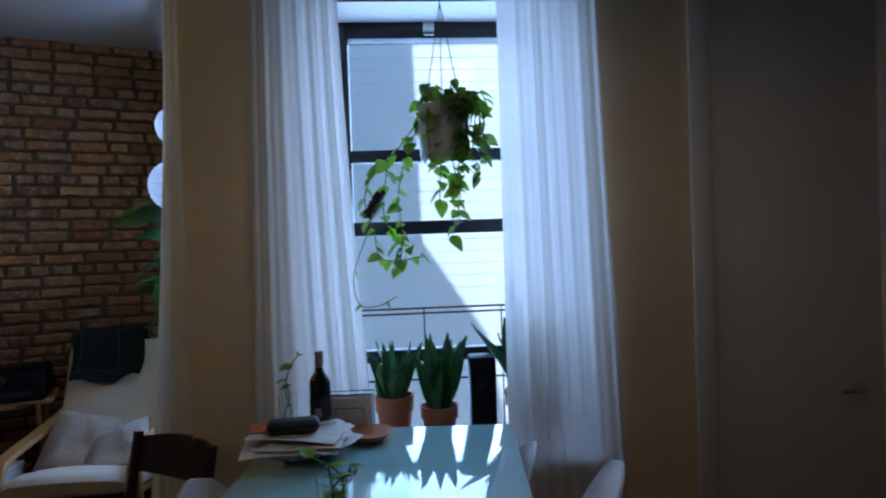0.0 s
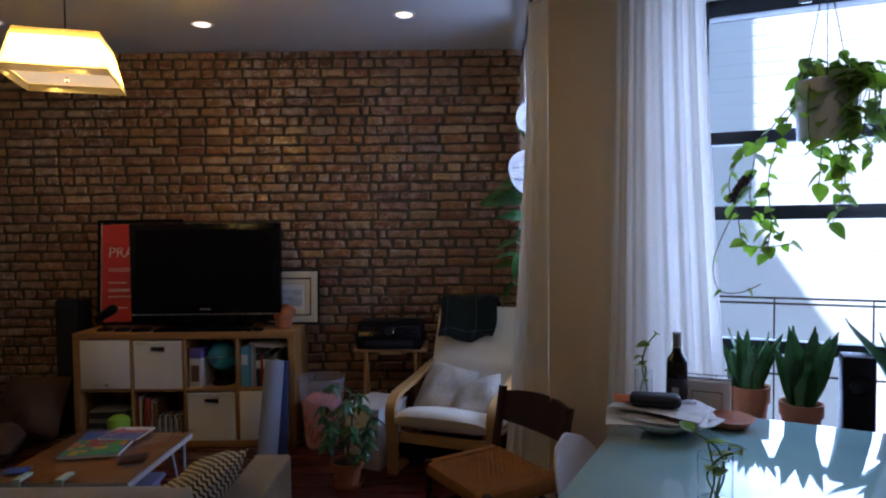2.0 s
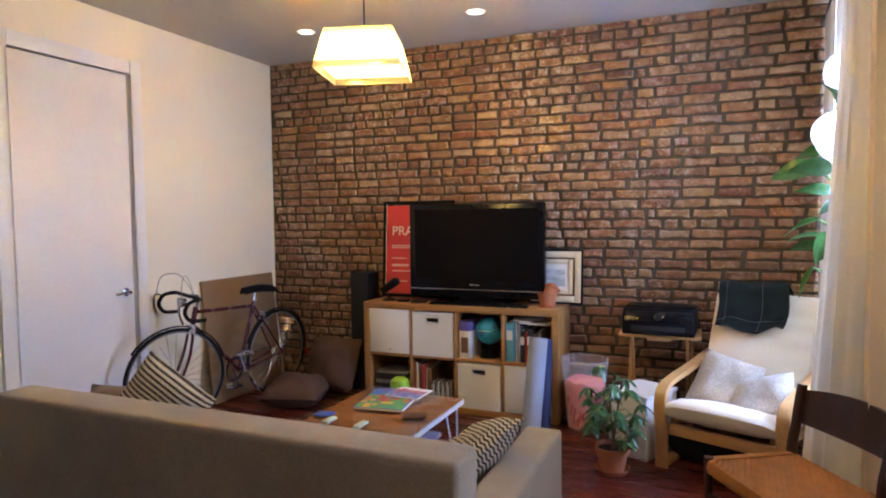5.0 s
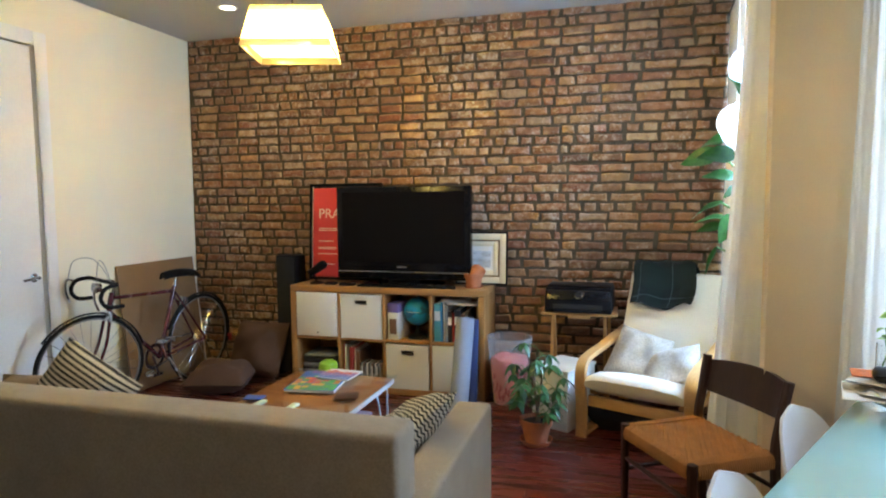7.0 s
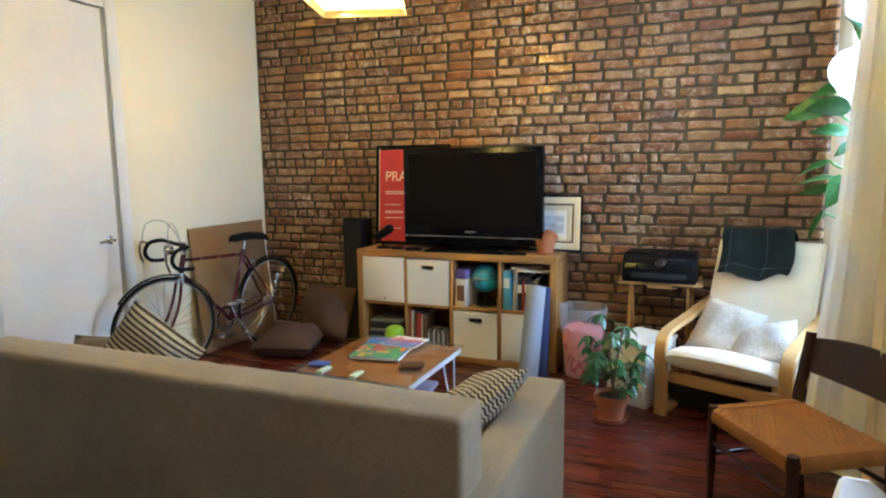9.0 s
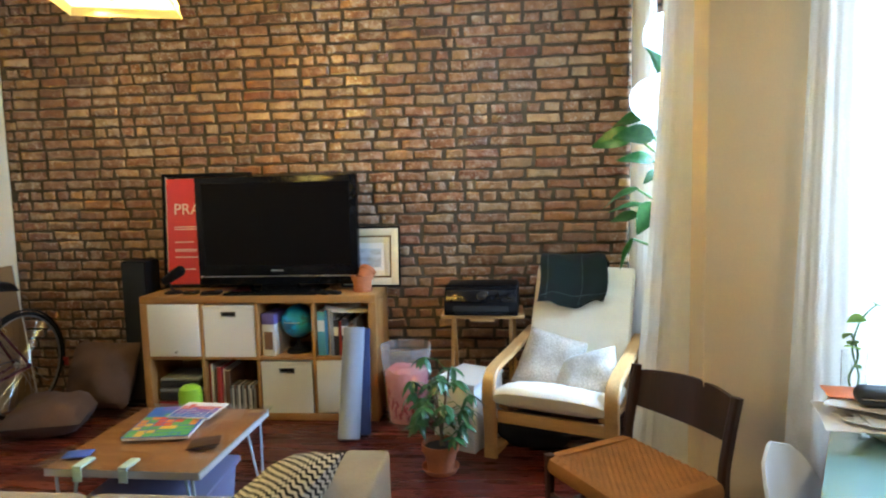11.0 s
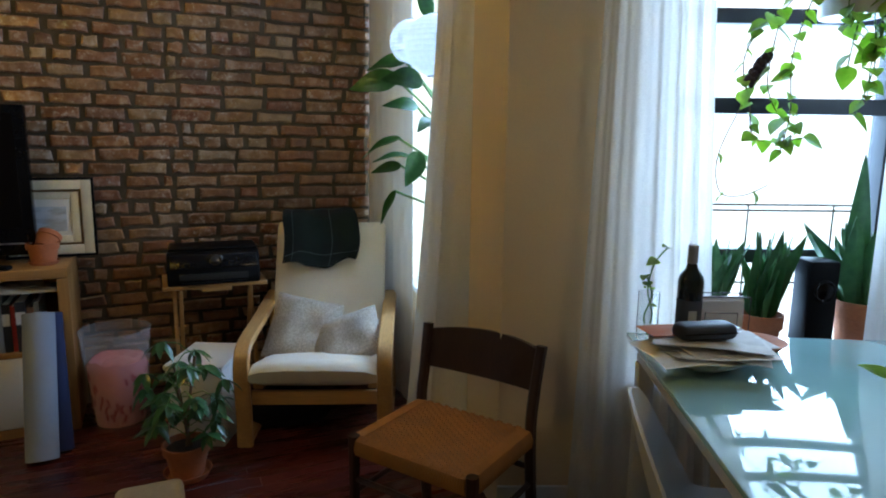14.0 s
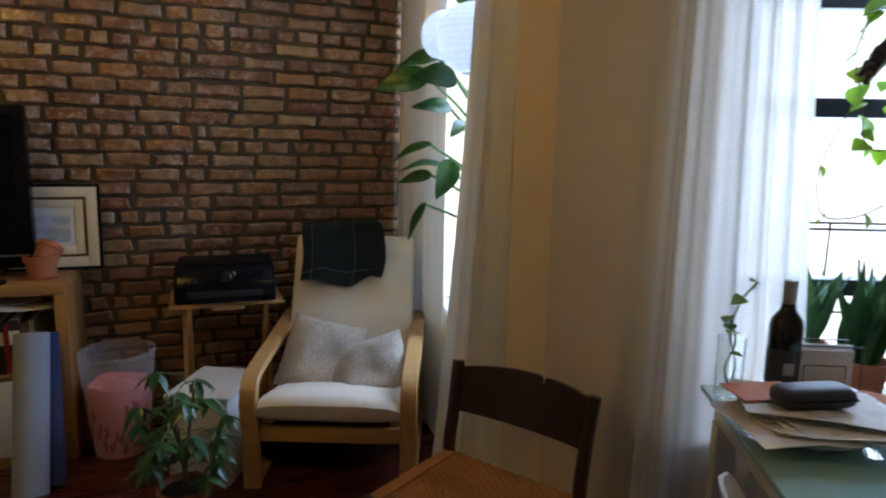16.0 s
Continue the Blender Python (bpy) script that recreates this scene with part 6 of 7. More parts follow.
def hanging_plant():
    g = random.Random(21)
    m = NE @ pose(0.065, 2.46, 0)
    ob = thing("hanging_plant", m, "trailing heart-leaved plant in a white hanging pot before the window", "plant")
    part("pot", lathe([(0, 1.735), (0.086, 1.735), (0.090, 1.74), (0.100, 1.93), (0.103, 1.935), (0.103, 1.945), (0.095, 1.945), (0.09, 1.90), (0, 1.895)], 26), POTWHITE, ob, "white hanging pot")
    part("soil", lathe([(0, 1.918), (0.092, 1.915), (0.088, 1.902), (0, 1.9)], 20), SOIL, ob)
    for i in range(3):
        t = i * 2.1 + 0.4
        part("cord", tube([(0.084 * math.cos(t), 0.084 * math.sin(t), 1.935), (0, 0, 2.34), (0, 0, CEIL - 0.03)], 0.0018, 5), IRON, ob)
    part("hook", tube([(0, 0, CEIL - 0.001), (0, 0, CEIL - 0.035)], 0.004, 6), CHROME, ob)
    leafm = [leaf_mesh("leaf", POTHOS, 0.068, 0.068, 0.25, 0.3, 1.0), leaf_mesh("leaf", POTHOS, 0.05, 0.050, 0.3, 0.45, 1.0), leaf_mesh("leaf", POTHOS, 0.080, 0.074, 0.2, 0.25, 0.9)]
    vines = []
    # the crown over the rim, then the trailing vines
    for i in range(13):
        t = i * 2.4 + g.uniform(-0.3, 0.3)
        r = g.uniform(0.07, 0.13)
        vines.append([(0.02 * math.cos(t), 0.02 * math.sin(t), 1.91), (r * 0.7 * math.cos(t), r * 0.7 * math.sin(t), 1.98 + g.uniform(0, 0.05)), (r * math.cos(t), r * math.sin(t), 1.95 + g.uniform(-0.06, 0.05))])
    for x, z in ((0.10, 1.66), (0.05, 1.62), (-0.02, 1.58), (0.02, 1.44), (0.07, 1.50), (-0.06, 1.70), (0.13, 1.76)):
        vines.append([(x * 0.6, -0.04, 1.93), (x * 1.1, -0.085, 1.90), (x, -0.075, 1.75), (x + g.uniform(-0.03, 0.03), -0.06, (1.75 + z) / 2), (x + g.uniform(-0.03, 0.03), -0.05, z)])
    for i in range(6):
        x = 0.03 + 0.014 * i
        vines.append([(x * 0.7, -0.05, 1.93), (x, -0.105, 1.96), (x + g.uniform(-0.02, 0.03), -0.125, 1.90), (x + g.uniform(-0.02, 0.03), -0.12, g.uniform(1.74, 1.84))])
    for x, z in ((0.155, 1.86), (0.17, 1.93), (0.15, 1.74)):
        vines.append([(0.06, -0.01, 1.93), (x * 0.8, -0.03, 1.99), (x, -0.03, z)])
    # a long runner looped to the left and hanging down
    vines.append([(-0.05, 0.0, 1.93), (-0.12, 0.0, 1.86), (-0.20, 0.02, 1.76), (-0.27, 0.02, 1.70), (-0.31, 0.02, 1.60), (-0.28, 0.02, 1.48), (-0.26, 0.02, 1.38), (-0.20, 0.01, 1.36), (-0.10, 0.0, 1.375)])
    vines.append([(-0.06, 0.0, 1.92), (-0.13, -0.02, 1.80), (-0.18, -0.02, 1.62), (-0.17, -0.02, 1.45), (-0.19, -0.02, 1.33)])
    vines.append([(-0.22, 0.0, 1.72), (-0.24, 0.0, 1.55), (-0.20, 0.0, 1.45), (-0.14, 0.0, 1.41)])
    vines.append([(-0.29, 0.02, 1.50), (-0.36, 0.03, 1.32), (-0.345, 0.03, 1.20), (-0.27, 0.02, 1.19), (-0.20, 0.01, 1.225)])
    for k, v in enumerate(vines):
        line = smooth_path(v, 6)
        part("vine", tube(line, 0.0022, 5), STEMG if k < 29 else STEMB, ob)
        length = sum((b - a).length for a, b in zip(line, line[1:]))
        step = 0.034 if k < 13 else 0.034
        n = max(2, int(length / step))
        for i in range(1, n + 1):
            if k == len(vines) - 1 and i % 4:
                continue
            p = line[min(int(i / n * (len(line) - 1)), len(line) - 1)]
            t = g.uniform(0, 6.28)
            way = Vector((math.cos(t), math.sin(t) * 0.7 - 0.25, g.uniform(-1.1, -0.1)))
            shared("leaf", leafm[g.randrange(3)] if k < len(vines) - 1 else leafm[1], ob, aim(p, way, g.uniform(-40, 40)) @ Matrix.Scale(g.uniform(0.62, 1.0), 4))
    bm = bmesh.new()
    for i in range(22):
        f = i / 21
        ball(0.011, (-0.30 + 0.05 * f + 0.012 * math.cos(i * 2.4), 0.0 + 0.012 * math.sin(i * 2.4), 1.535 + 0.085 * f), bm, (1, 1, 1.2), 8, 6)
    tagged(part("dark_bud", bm, plain("dark_bud", (0.03, 0.018, 0.03), 0.6, 0.3), ob), kind="stuff")


hanging_plant()


def snake_plant(s, d, z, r, h, leaves, seed, label):
    g = random.Random(seed)
    ob = terracotta_pot(NE @ pose(s, d, z), r, h, label, True, False, "snake plants on the sill")
    ob.name = "snake_plant"
    ob["category"] = "plant"
    for i in range(leaves[0]):
        length, width = g.uniform(leaves[1] * 0.55, leaves[1]), leaves[2] * g.uniform(0.75, 1.15)
        data = leaf_mesh("leaf", SNAKE, length, width, 0.35, g.uniform(0.0, 0.12), 0.0, 4, 9, 0.05)
        t = g.uniform(0, 6.28)
        rr = r * 0.45 * g.random()
        lean = g.uniform(0.05, leaves[3])
        way = Vector((lean * math.cos(t), lean * math.sin(t) * 0.6, 1.0))
        shared("leaf", data, ob, aim(Vector((rr * math.cos(t), rr * math.sin(t), h * 0.82)), way, g.uniform(-90, 90)))


SILL = WIN[2] + 0.031
snake_plant(-0.16, 2.75, SILL, 0.082, 0.25, (22, 0.30, 0.070, 0.42), 4, "bushy snake plant in a terracotta pot on the window sill")
snake_plant(0.03, 2.735, SILL, 0.08, 0.20, (22, 0.36, 0.105, 0.55), 9, "broad-leaved snake plant in a terracotta pot on the sill")
snake_plant(0.41, 2.735, SILL, 0.092, 0.25, (16, 0.40, 0.115, 0.65), 14, "tall snake plant in a terracotta pot at the window corner")
tall = leaf_mesh("leaf", SNAKE, 0.60, 0.095, 0.3, 0.05, 0.0, 4, 12, 0.04)
shared("leaf", tall, bpy.data.objects["snake_plant.002"], aim(Vector((-0.02, 0.0, 0.2)), Vector((-0.06, 0, 1)), 70))
blk = thing("sill_speaker", NE @ pose(0.215, 2.71, SILL), "black upright loudspeaker standing on the window sill", "loudspeaker")
part("cabinet", B(-0.055, 0.055, -0.05, 0.06, 0, 0.41, 0.012), BLACKMATT, blk)
part("cone", lathe([(0, 0.004), (0.02, 0.0), (0.036, 0.008), (0.04, 0.0), (0.042, 0.003), (0.0, 0.012)], 20, None, pose(0, -0.051, 0.30, 90)), BLACKGLOSS, blk)


def paradise_plant():
    base = EASTW @ pose(0.82, -0.11, SIDE[2] + 0.031)
    ob = thing("broad_leaved_plant", base, "tall broad-leaved potted plant before the side window", "plant")
    part("pot", lathe([(0, 0), (0.065, 0), (0.08, 0.14), (0.084, 0.15), (0.076, 0.15), (0.07, 0.12), (0, 0.115)], 26), POTWHITE, ob, "white planter")
    part("soil", lathe([(0, 0.135), (0.07, 0.13), (0.068, 0.12), (0, 0.118)], 20), SOIL, ob)
    inv = base.inverted()
    g = random.Random(31)
    # tip in the room, leaf length and width, from the stalk's end
    for end, way, l, w, dr in (((-0.03, 3.62, 1.62), (-0.75, 0.35, -0.12), 0.30, 0.16, 0.35), ((0.02, 3.45, 1.60), (-0.9, -0.1, 0.08), 0.24, 0.15, 0.45), ((0.03, 3.66, 1.70), (-0.6, 0.6, 0.05), 0.30, 0.15, 0.5), ((0.0, 3.66, 1.36), (-0.75, 0.45, -0.22), 0.28, 0.13, 0.5), ((0.03, 3.5, 1.30), (-0.35, -0.2, -0.75), 0.22, 0.14, 0.3), ((-0.01, 3.62, 1.24), (-0.75, 0.3, -0.1), 0.20, 0.08, 0.6), ((-0.02, 3.66, 1.12), (-0.35, 0.3, -0.8), 0.24, 0.08, 0.2), ((0.06, 3.42, 1.44), (-0.5, -0.5, -0.1), 0.2, 0.1, 0.5), ((0.04, 3.55, 1.50), (-0.7, -0.2, 0.1), 0.22, 0.10, 0.6), ((0.03, 3.6, 1.28), (-0.8, 0.0, 0.15), 0.24, 0.09, 0.7), ((0.08, 3.55, 1.88), (-0.2, -0.4, 0.5), 0.28, 0.12, 0.7)):
        p = inv @ (Vector(end) + Vector((0.09, 0, 0)))
        v = inv.to_3x3() @ Vector(way)
        part("stalk", tube(smooth_path([(0.03 * math.cos(l * 99), 0.03 * math.sin(l * 99), 0.13), (p.x * 0.25, p.y * 0.25, 0.13 + (p.z - 0.13) * 0.7), (p.x, p.y, p.z)], 7), 0.006, 7), STEMG, ob)
        shared("leaf", leaf_mesh("leaf", PARADISE, l, w, 0.25, dr, 0.25, 6, 12, 0.03), ob, aim(p, v, g.uniform(-70, -5)) @ Matrix.Scale(0.76, 4))


paradise_plant()


def umbrella_plant():
    g = random.Random(8)
    ob = terracotta_pot(pose(-0.885, 3.50, 0), 0.092, 0.145, "bushy umbrella plant in a terracotta pot and saucer on the floor", True, True)
    ob.name, ob["category"] = "umbrella_plant", "plant"
    leaf = [leaf_mesh("leaflet", SCHEFF, l, w, 0.2, 0.5, 0.0, 3, 6) for l, w in ((0.085, 0.034), (0.10, 0.038), (0.07, 0.03))]
    for k in range(3):
        top = Vector((0.05 * math.cos(k * 2.1), 0.05 * math.sin(k * 2.1), 0.50 - 0.05 * k))
        trunk = smooth_path([(0.01 * k, 0, 0.12), (0.02 * math.cos(k * 2), 0.02, 0.3), top], 6)
        part("stem", tube(trunk, 0.006, 7), STEMB, ob)
        for i in range(9):
            p = trunk[min(len(trunk) - 1, 2 + int(i * 1.25))]
            t = g.uniform(0, 6.28)
            end = p + Vector((0.12 * math.cos(t), 0.12 * math.sin(t), g.uniform(-0.02, 0.08)))
            part("leaf_stalk", tube([p, (p + end) / 2 + Vector((0, 0, 0.025)), end], 0.0022, 5), STEMG, ob)
            for j in range(6):
                a = t + (j - 2.5) * 0.85
                shared("leaflet", leaf[g.randrange(3)], ob, aim(end, (math.cos(a), math.sin(a), g.uniform(-0.9, -0.1)), g.uniform(-20, 20)))


umbrella_plant()


# ---- paper lanterns ----
def lantern_paper():
    m, t, p = graph("lantern_paper")
    v = coords(t)
    col = mixed(t, 1.0, (0.86, 0.87, 0.90), ranged(t, noise_of(t, v, 60.0), 0.93, 1.03), "MULTIPLY")
    link(t, col, p.inputs["Base Color"])
    p.inputs["Roughness"].default_value = 0.9
    tr = t.nodes.new("ShaderNodeBsdfTranslucent")
    link(t, col, tr.inputs["Color"])
    mx = t.nodes.new("ShaderNodeMixShader")
    mx.inputs[0].default_value = 0.55
    link(t, p.outputs[0], mx.inputs[1])
    link(t, tr.outputs[0], mx.inputs[2])
    link(t, mx.outputs[0], t.nodes["Material Output"].inputs["Surface"])
    return m


LPAPER = lantern_paper()


def lantern(p, r, label):
    ob = thing("paper_lantern", pose(*p), label, "paper lantern", "paper lanterns")
    n = 15
    prof = [(0.25 * r, -0.97 * r)]
    for i in range(n * 2 + 1):
        t = -1.3 + 2.6 * i / (n * 2)
        k = 1.0 if i % 2 == 0 else 0.975
        prof.append((r * k * math.cos(t), r * k * math.sin(t)))
    prof.append((0.25 * r, 0.97 * r))
    part("paper_shell", lathe(prof, 32), LPAPER, ob, "ribbed white paper")
    for s in (-0.97, 0.97):
        part("wire_ring", tube([(0.25 * r * math.cos(i * math.pi / 8), 0.25 * r * math.sin(i * math.pi / 8), s * r) for i in range(16)], 0.002, 5, None, True), IRON, ob)
    part("cord", tube([(0, 0, 0.97 * r), (0, 0, CEIL - p[2])], 0.0015, 5), PAPER, ob)


lantern((0.160, 3.43, 1.744), 0.128, "round white ribbed paper lantern hanging low by the curtain")
lantern((0.15, 3.665, 1.787), 0.10, "smaller round white paper lantern hanging behind the first")
lantern((0.175, 3.51, 2.05), 0.098, "round white paper lantern hanging high by the window")

# ---- things on the dining table ----
ZD = 0.7505
NEWSP = plain("newsprint", (0.62, 0.60, 0.56), 0.8, 0.14, 30, 240, 0.05)
HEAP = TAB @ pose(0.145, -0.290, ZD)
bowl = thing("bowl", HEAP, "wide pale ceramic bowl under newspapers", "bowl")
part("body", lathe([(0, 0), (0.058, 0), (0.064, 0.004), (0.105, 0.024), (0.135, 0.046), (0.130, 0.047), (0.10, 0.030), (0.05, 0.010), (0, 0.008)], 32), plain("pale_green_glaze", (0.66, 0.70, 0.66), 0.25, 0.05), bowl)
g = random.Random(2)
for i in range(11):
    w, h = g.uniform(0.22, 0.30), g.uniform(0.16, 0.22)
    k = i * 0.7
    bm = sheet(lambda u, v: Vector(((u - 0.5) * w, (v - 0.5) * h, 0.007 * math.sin(4 * u + k) * u + 0.005 * math.sin(5 * v + k) - 0.005 * (abs(u - 0.5) * 2) ** 3 * (i < 5))), 12, 10, 0.0016)
    solid("newspaper", bm, NEWSP if i % 3 else PAPER, "loose folded newspapers heaped on the bowl", "newspaper", HEAP @ pose(g.uniform(-0.03, 0.03), g.uniform(-0.03, 0.03), 0.049 + 0.0030 * i, g.uniform(-2, 2), g.uniform(-2, 2), g.uniform(-24, 30)), "newspapers on the bowl")
case = thing("spectacle_case", HEAP @ pose(-0.015, -0.03, 0.086, 0, 0, 14), "black soft-edged zip case lying on newspapers", "case")
part("body", B(-0.083, 0.083, -0.036, 0.036, 0, 0.044, 0.021, None, None, 4), plain("dark_case_cloth", (0.02, 0.024, 0.032), 0.6, 0.15), case)
part("zip", tube([(-0.075, -0.0365, 0.022), (0.075, -0.0365, 0.022)], 0.002, 5), BLACKGLOSS, case)
solid("clear_wrapper", B(-0.06, 0.05, -0.04, 0.04, 0, 0.012, 0.005), CLEARP, "crumpled clear wrapper beside the black case", "wrapper", HEAP @ pose(0.05, 0.055, 0.088, 0, 0, 20))
solid("orange_leaflet", B(-0.09, 0.06, -0.05, 0.05, 0, 0.003, 0.001), plain("orange_print", (0.62, 0.16, 0.04), 0.5, 0.1), "orange leaflet sticking out of the newspapers", "leaflet", HEAP @ pose(-0.075, 0.03, 0.0875, 0, 0, 15))
dish = thing("clay_dish", TAB @ pose(0.345, -0.14, ZD), "shallow orange clay dish on the table", "dish")
part("body", lathe([(0, 0), (0.05, 0), (0.085, 0.03), (0.08, 0.03), (0.045, 0.008), (0, 0.007)], 28), TERRA, dish)
wine = thing("wine_bottle", TAB @ pose(0.165, -0.075, ZD), "dark green glass wine bottle with a pale foil neck", "bottle")
part("glass", lathe([(0, 0.0), (0.034, 0.0), (0.0375, 0.006), (0.0375, 0.19), (0.034, 0.205), (0.018, 0.228), (0.0145, 0.245), (0.0145, 0.30), (0, 0.30)], 28), plain("dark_bottle_glass", (0.010, 0.012, 0.012), 0.06, 0.05, 3, 20, 0.0), wine)
part("foil", lathe([(0.0152, 0.245), (0.0156, 0.301), (0, 0.303)], 20), plain("grey_foil", (0.36, 0.33, 0.31), 0.4, 0.1, metal=0.4), wine, "grey foil cap")
part("paper_label", lathe([(0.0379, 0.05), (0.0379, 0.135)], 28), plain("dark_label", (0.03, 0.03, 0.036), 0.6, 0.1), wine, "dark paper label")
part("label_mark", B(-0.012, 0.012, -0.0386, -0.0376, 0.075, 0.105, 0.0), plain("label_grey", (0.35, 0.34, 0.33), 0.6), wine)
rack = thing("wire_rack", TAB @ pose(0.265, -0.04, ZD, 0, 0, 4), "thin dark wire letter rack with pale cards behind the bottle", "rack")
for y in (-0.03, 0.03):
    part("wire_loop", tube([(-0.085, y, 0.002), (0.085, y, 0.002), (0.085, y, 0.14), (-0.085, y, 0.14)], 0.0025, 6, None, True), IRON, rack)
    part("wire_loop", tube([(-0.05, y * 0.9, 0.002), (0.05, y * 0.9, 0.002), (0.05, y * 0.9, 0.09), (-0.05, y * 0.9, 0.09)], 0.002, 6, None, True), IRON, rack)
part("wire_tie", tube([(-0.085, -0.03, 0.002), (-0.085, 0.03, 0.002)], 0.0025, 6, tube([(0.085, -0.03, 0.002), (0.085, 0.03, 0.002)], 0.0025, 6)), IRON, rack)
part("card", B(-0.075, 0.075, -0.012, -0.008, 0.004, 0.125, 0.001), PAPER, rack)
part("card", B(-0.07, 0.08, 0.004, 0.010, 0.004, 0.135, 0.001), BOXWHITE, rack)
CLEAR = glass("clear_glass", (0.97, 0.99, 0.98))


def cutting_glass(m, r, h, vines, label, seed):
    g = random.Random(seed)
    ob = thing("glass_with_cutting", m, label, "vase")
    jar = part("jar", lathe([(0, 0), (r, 0), (r * 1.02, h), (r * 0.96, h), (r * 0.93, 0.008), (0, 0.008)], 28), CLEAR, ob, "clear drinking glass")
    jar.visible_shadow = False
    lm = leaf_mesh("leaf", POTHOS, 0.055, 0.042, 0.25, 0.35, 1.0)
    for v in vines:
        line = smooth_path(v, 7)
        part("stem", tube(line, 0.0028, 6), STEMG, ob)
        for k in (0.55, 0.8, 1.0):
            t = g.uniform(0, 6.28)
            shared("leaf", lm, ob, aim(line[int(k * (len(line) - 1))], (math.cos(t), math.sin(t), g.uniform(-0.1, 0.5)), g.uniform(-30, 30)) @ Matrix.Scale(g.uniform(0.55, 1.0), 4))


cutting_glass(TAB @ pose(0.045, -0.07, ZD), 0.032, 0.15, [[(0, 0, 0.012), (0.012, 0, 0.08), (-0.006, 0, 0.16), (0.01, 0, 0.24), (0.045, 0, 0.29)], [(0.01, 0.01, 0.012), (-0.012, 0, 0.07), (0.008, 0, 0.14), (-0.01, 0.01, 0.2)]], "tall glass of water with a rooted leafy cutting", 3)
cutting_glass(TAB @ pose(0.36, -0.82, ZD), 0.042, 0.12, [[(0, 0, 0.012), (0.02, 0.01, 0.07), (0.005, 0.02, 0.13), (-0.06, 0.02, 0.17)], [(0.01, 0, 0.012), (-0.02, 0.01, 0.06), (0.01, -0.02, 0.12), (0.05, -0.04, 0.15)], [(-0.01, -0.01, 0.012), (0.0, -0.02, 0.08), (-0.02, 0.03, 0.14)], [(0.0, 0.01, 0.012), (0.015, 0.02, 0.08), (0.03, 0.05, 0.13)]], "short glass jar with leafy green cuttings on the glass table", 6)


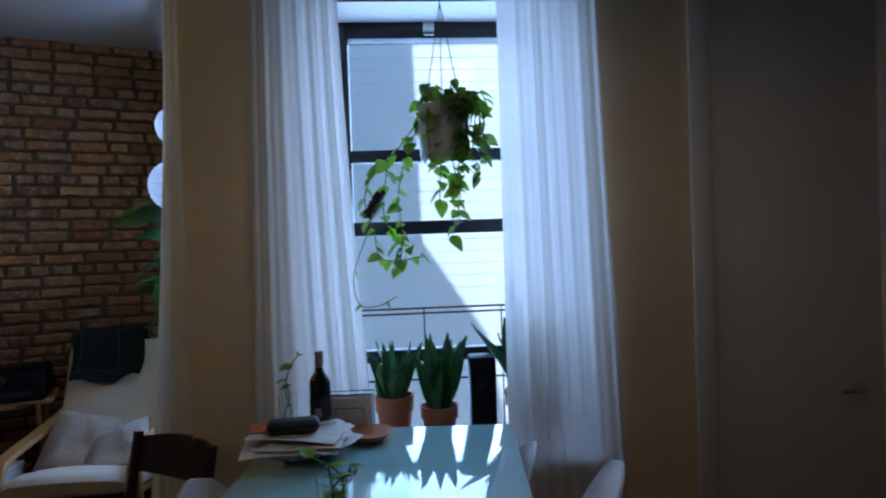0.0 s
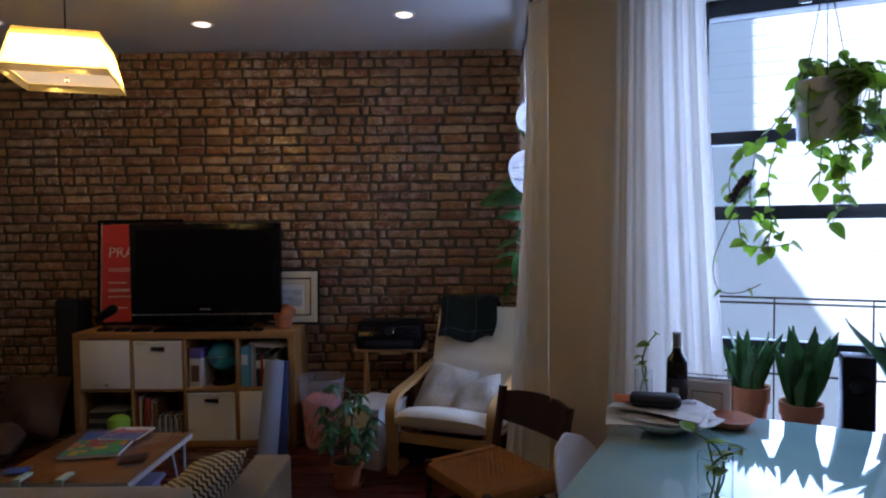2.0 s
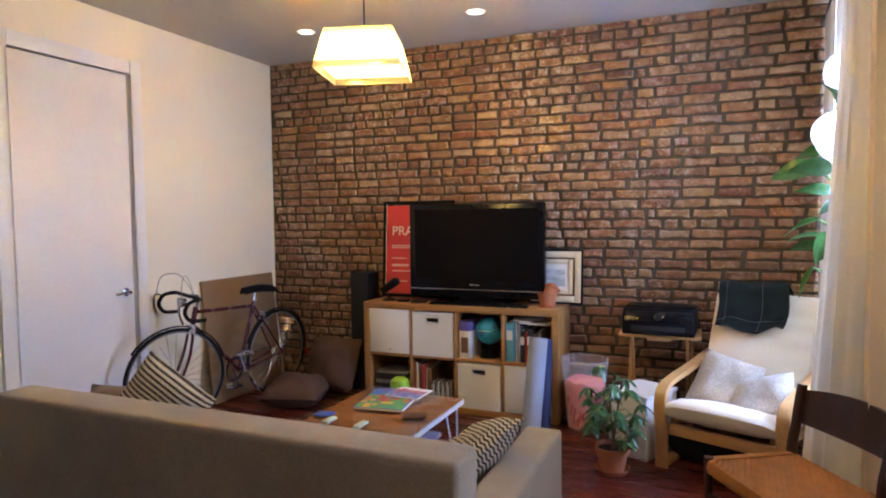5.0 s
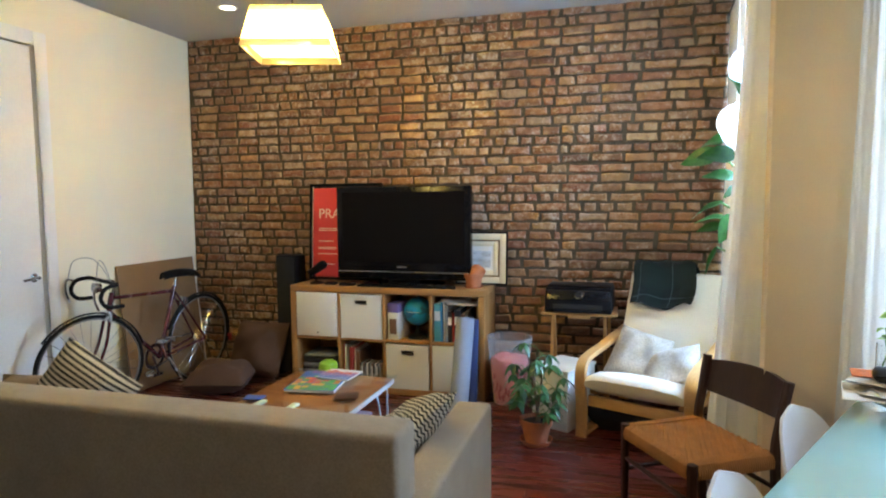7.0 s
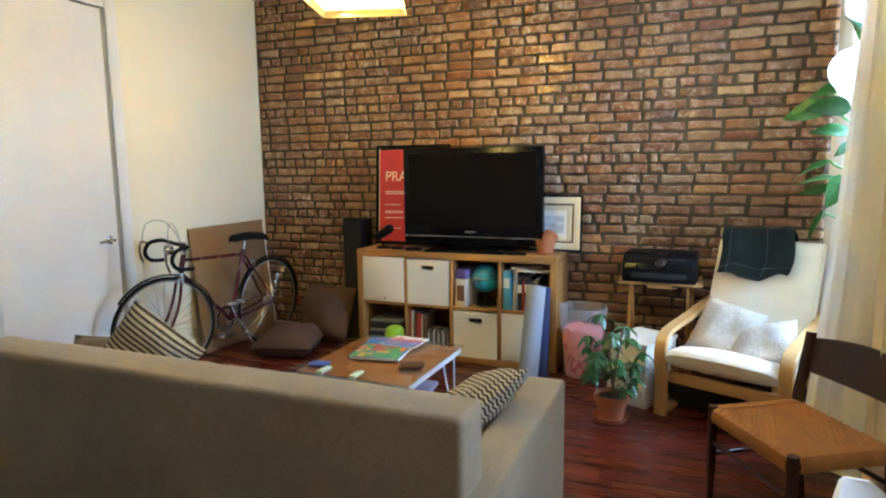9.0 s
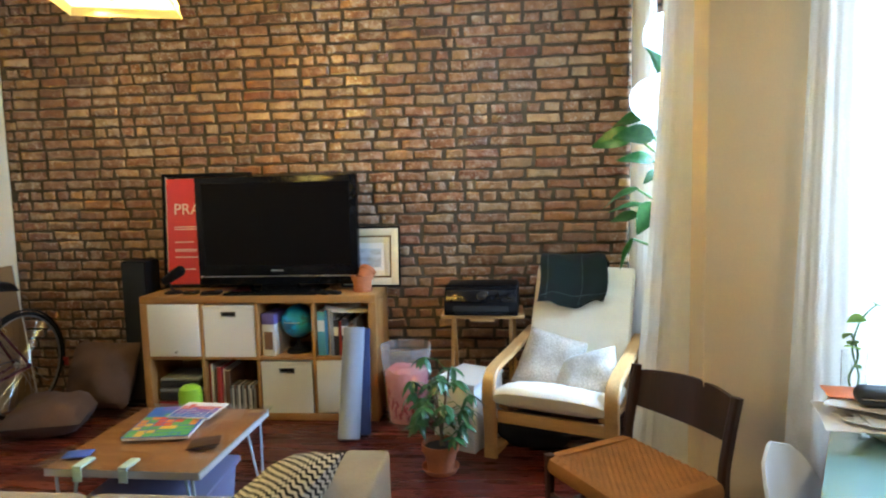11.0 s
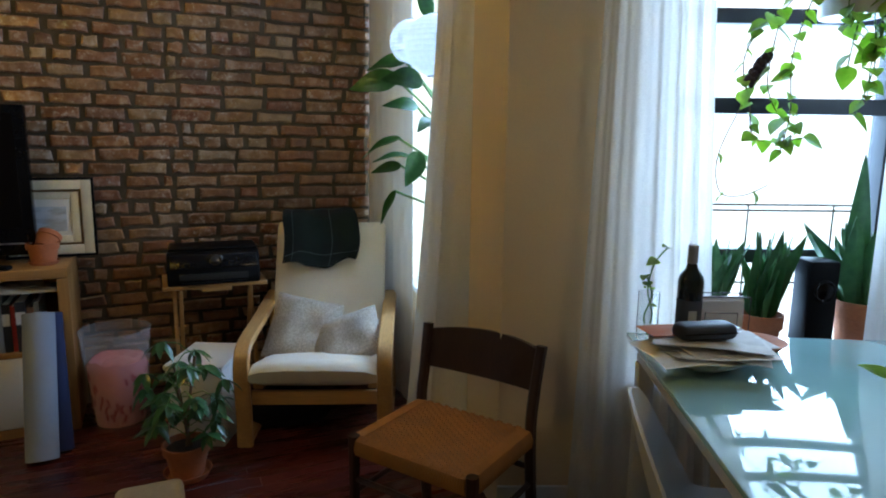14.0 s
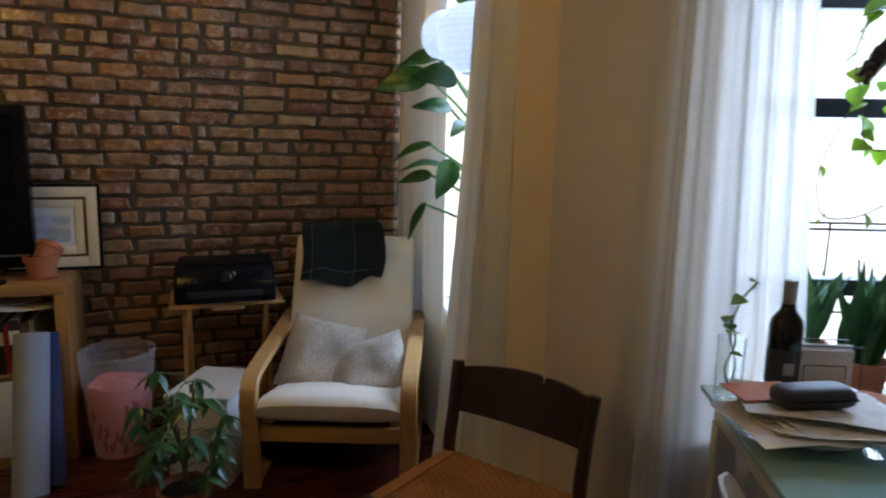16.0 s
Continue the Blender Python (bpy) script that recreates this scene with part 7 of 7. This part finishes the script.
# ---- bricks, planks ----
def brick_wall():
    rng = random.Random(7)
    pitch, joint = 0.0685, 0.0172
    picks = []
    row, z = 0, 0.004
    meshes = {}
    while z < CEIL - 0.012:
        x = WEST + 0.004 - rng.uniform(0, 0.1)
        # the chimney breast is laid in shorter bricks, toothed into the wall beside it
        seam = -0.86 + 0.05 * (row % 3) - 0.05 * (row % 7 == 2)
        header_old, header_new = row % 6 == 2, row % 8 == 3
        x -= 0.09 if row % 2 else 0.0
        while x < 0.42:
            if x < seam:
                size = rng.uniform(0.072, 0.088) if header_old or rng.random() < 0.14 else rng.uniform(0.160, 0.184)
                if x + size > seam - 0.05:
                    size = max(0.05, seam - x)
            elif header_new:
                size = rng.uniform(0.088, 0.104)
            else:
                size = rng.choice((0.196, 0.2, 0.204, 0.208, 0.2, 0.1)) if rng.random() < 0.5 else rng.uniform(0.192, 0.21)
            a, b = max(x, WEST + 0.003), min(x + size, 0.47)
            if b - a > 0.03:
                picks.append((a, b, z, min(z + pitch - joint, CEIL)))
            x += size + joint
        z += pitch
        row += 1
    wall_n = bpy.data.objects["wall_north"]
    near = [p for p in picks if p[0] > -1.32 and p[2] > 0.72 and p[3] < 2.3]
    near = near[:300]
    chosen = set(near)

    def brick(bm, a, b, c, d, seed):
        g = random.Random(seed)
        y = -g.uniform(-0.002, 0.006)
        j = lambda s=0.005: g.uniform(-s, s)
        fr = []
        for f, zz in ((0, c), (0.33, c), (0.67, c), (1, c), (1, d), (0.67, d), (0.33, d), (0, d)):
            fr.append((Vector((a + (b - a) * f + j(0.006) + (0.004 if f == 0 else -0.004 if f == 1 else 0), y + j(0.003), zz + j(0.005))), 1 if f == 0 else -1 if f == 1 else 0, 1 if zz == c else -1))
        n = len(fr)
        vb = [bm.verts.new((v.x, 0.02, v.z)) for v, sx, sz in fr]
        vm = [bm.verts.new((v.x, v.y + 0.006, v.z)) for v, sx, sz in fr]
        vf = [bm.verts.new((v.x + sx * 0.008, v.y, v.z + sz * 0.007)) for v, sx, sz in fr]
        bm.faces.new(vf)
        for i in range(n):
            k = (i + 1) % n
            bm.faces.new((vb[i], vb[k], vm[k], vm[i]))
            bm.faces.new((vm[i], vm[k], vf[k], vf[i]))
    for i, (a, b, c, d) in enumerate(near):
        w, key = round(b - a, 2), (round(b - a, 2), i % 5)
        if key not in meshes:
            bm = bmesh.new()
            brick(bm, 0, w, 0, d - c, i * 7 + 1)
            meshes[key] = mesh_of(bm, "brick", BRICK_PART)
        shared("brick", meshes[key], wall_n, pose(a, NORTH, c + rng.uniform(-0.002, 0.002), 0, rng.uniform(-0.5, 0.5), 0))
    bm = bmesh.new()
    for i, p in enumerate(picks):
        if p not in chosen:
            brick(bm, *p, i * 13 + 5)
    bm.transform(pose(0, NORTH, 0))
    tagged(part("brickwork", bm, BRICK_STUFF, wall_n), kind="stuff")


brick_wall()


def indoors(x, y):
    return x < 0.3 or 0.3907 * x + 0.9205 * y < 2.85


def planks():
    rng = random.Random(3)
    w = 0.082
    near, rest = [], []
    y = SOUTH
    while y < NORTH:
        x = WEST - rng.uniform(0.0, 1.2)
        while x < far.x:
            l = rng.choice((0.6, 0.9, 1.2, 1.5))
            a, b = max(x, WEST), min(x + l, far.x)
            while b > a and not indoors(b, y):
                b -= 0.04
            if b > a:
                (near if y > 1.6 and -3.5 < a < 0.3 else rest).append((a, b - 0.0012, y, min(y + w - 0.0012, NORTH)))
            x += l
        y += w
    meshes = {}
    for a, b, c, d in near[:300]:
        key = (round(b - a, 3), round(d - c, 4))
        if key not in meshes:
            meshes[key] = mesh_of(B(0, b - a, 0, d - c, -0.011, 0.0, 0.0008, None, None, 1), "plank", PLANK_PART)
        shared("plank", meshes[key], floor, pose(a, c, 0))
    data = bmesh.new()
    for a, b, c, d in rest + near[300:]:
        v = [data.verts.new(p) for p in ((a, c, -0.011), (b, c, -0.011), (b, d, -0.011), (a, d, -0.011), (a, c, 0), (b, c, 0), (b, d, 0), (a, d, 0))]
        for q in ((4, 5, 6, 7), (0, 1, 5, 4), (1, 2, 6, 5), (2, 3, 7, 6), (3, 0, 4, 7)):
            data.faces.new([v[i] for i in q])
    tagged(part("planks", data, PLANK_STUFF, floor), kind="stuff")


planks()
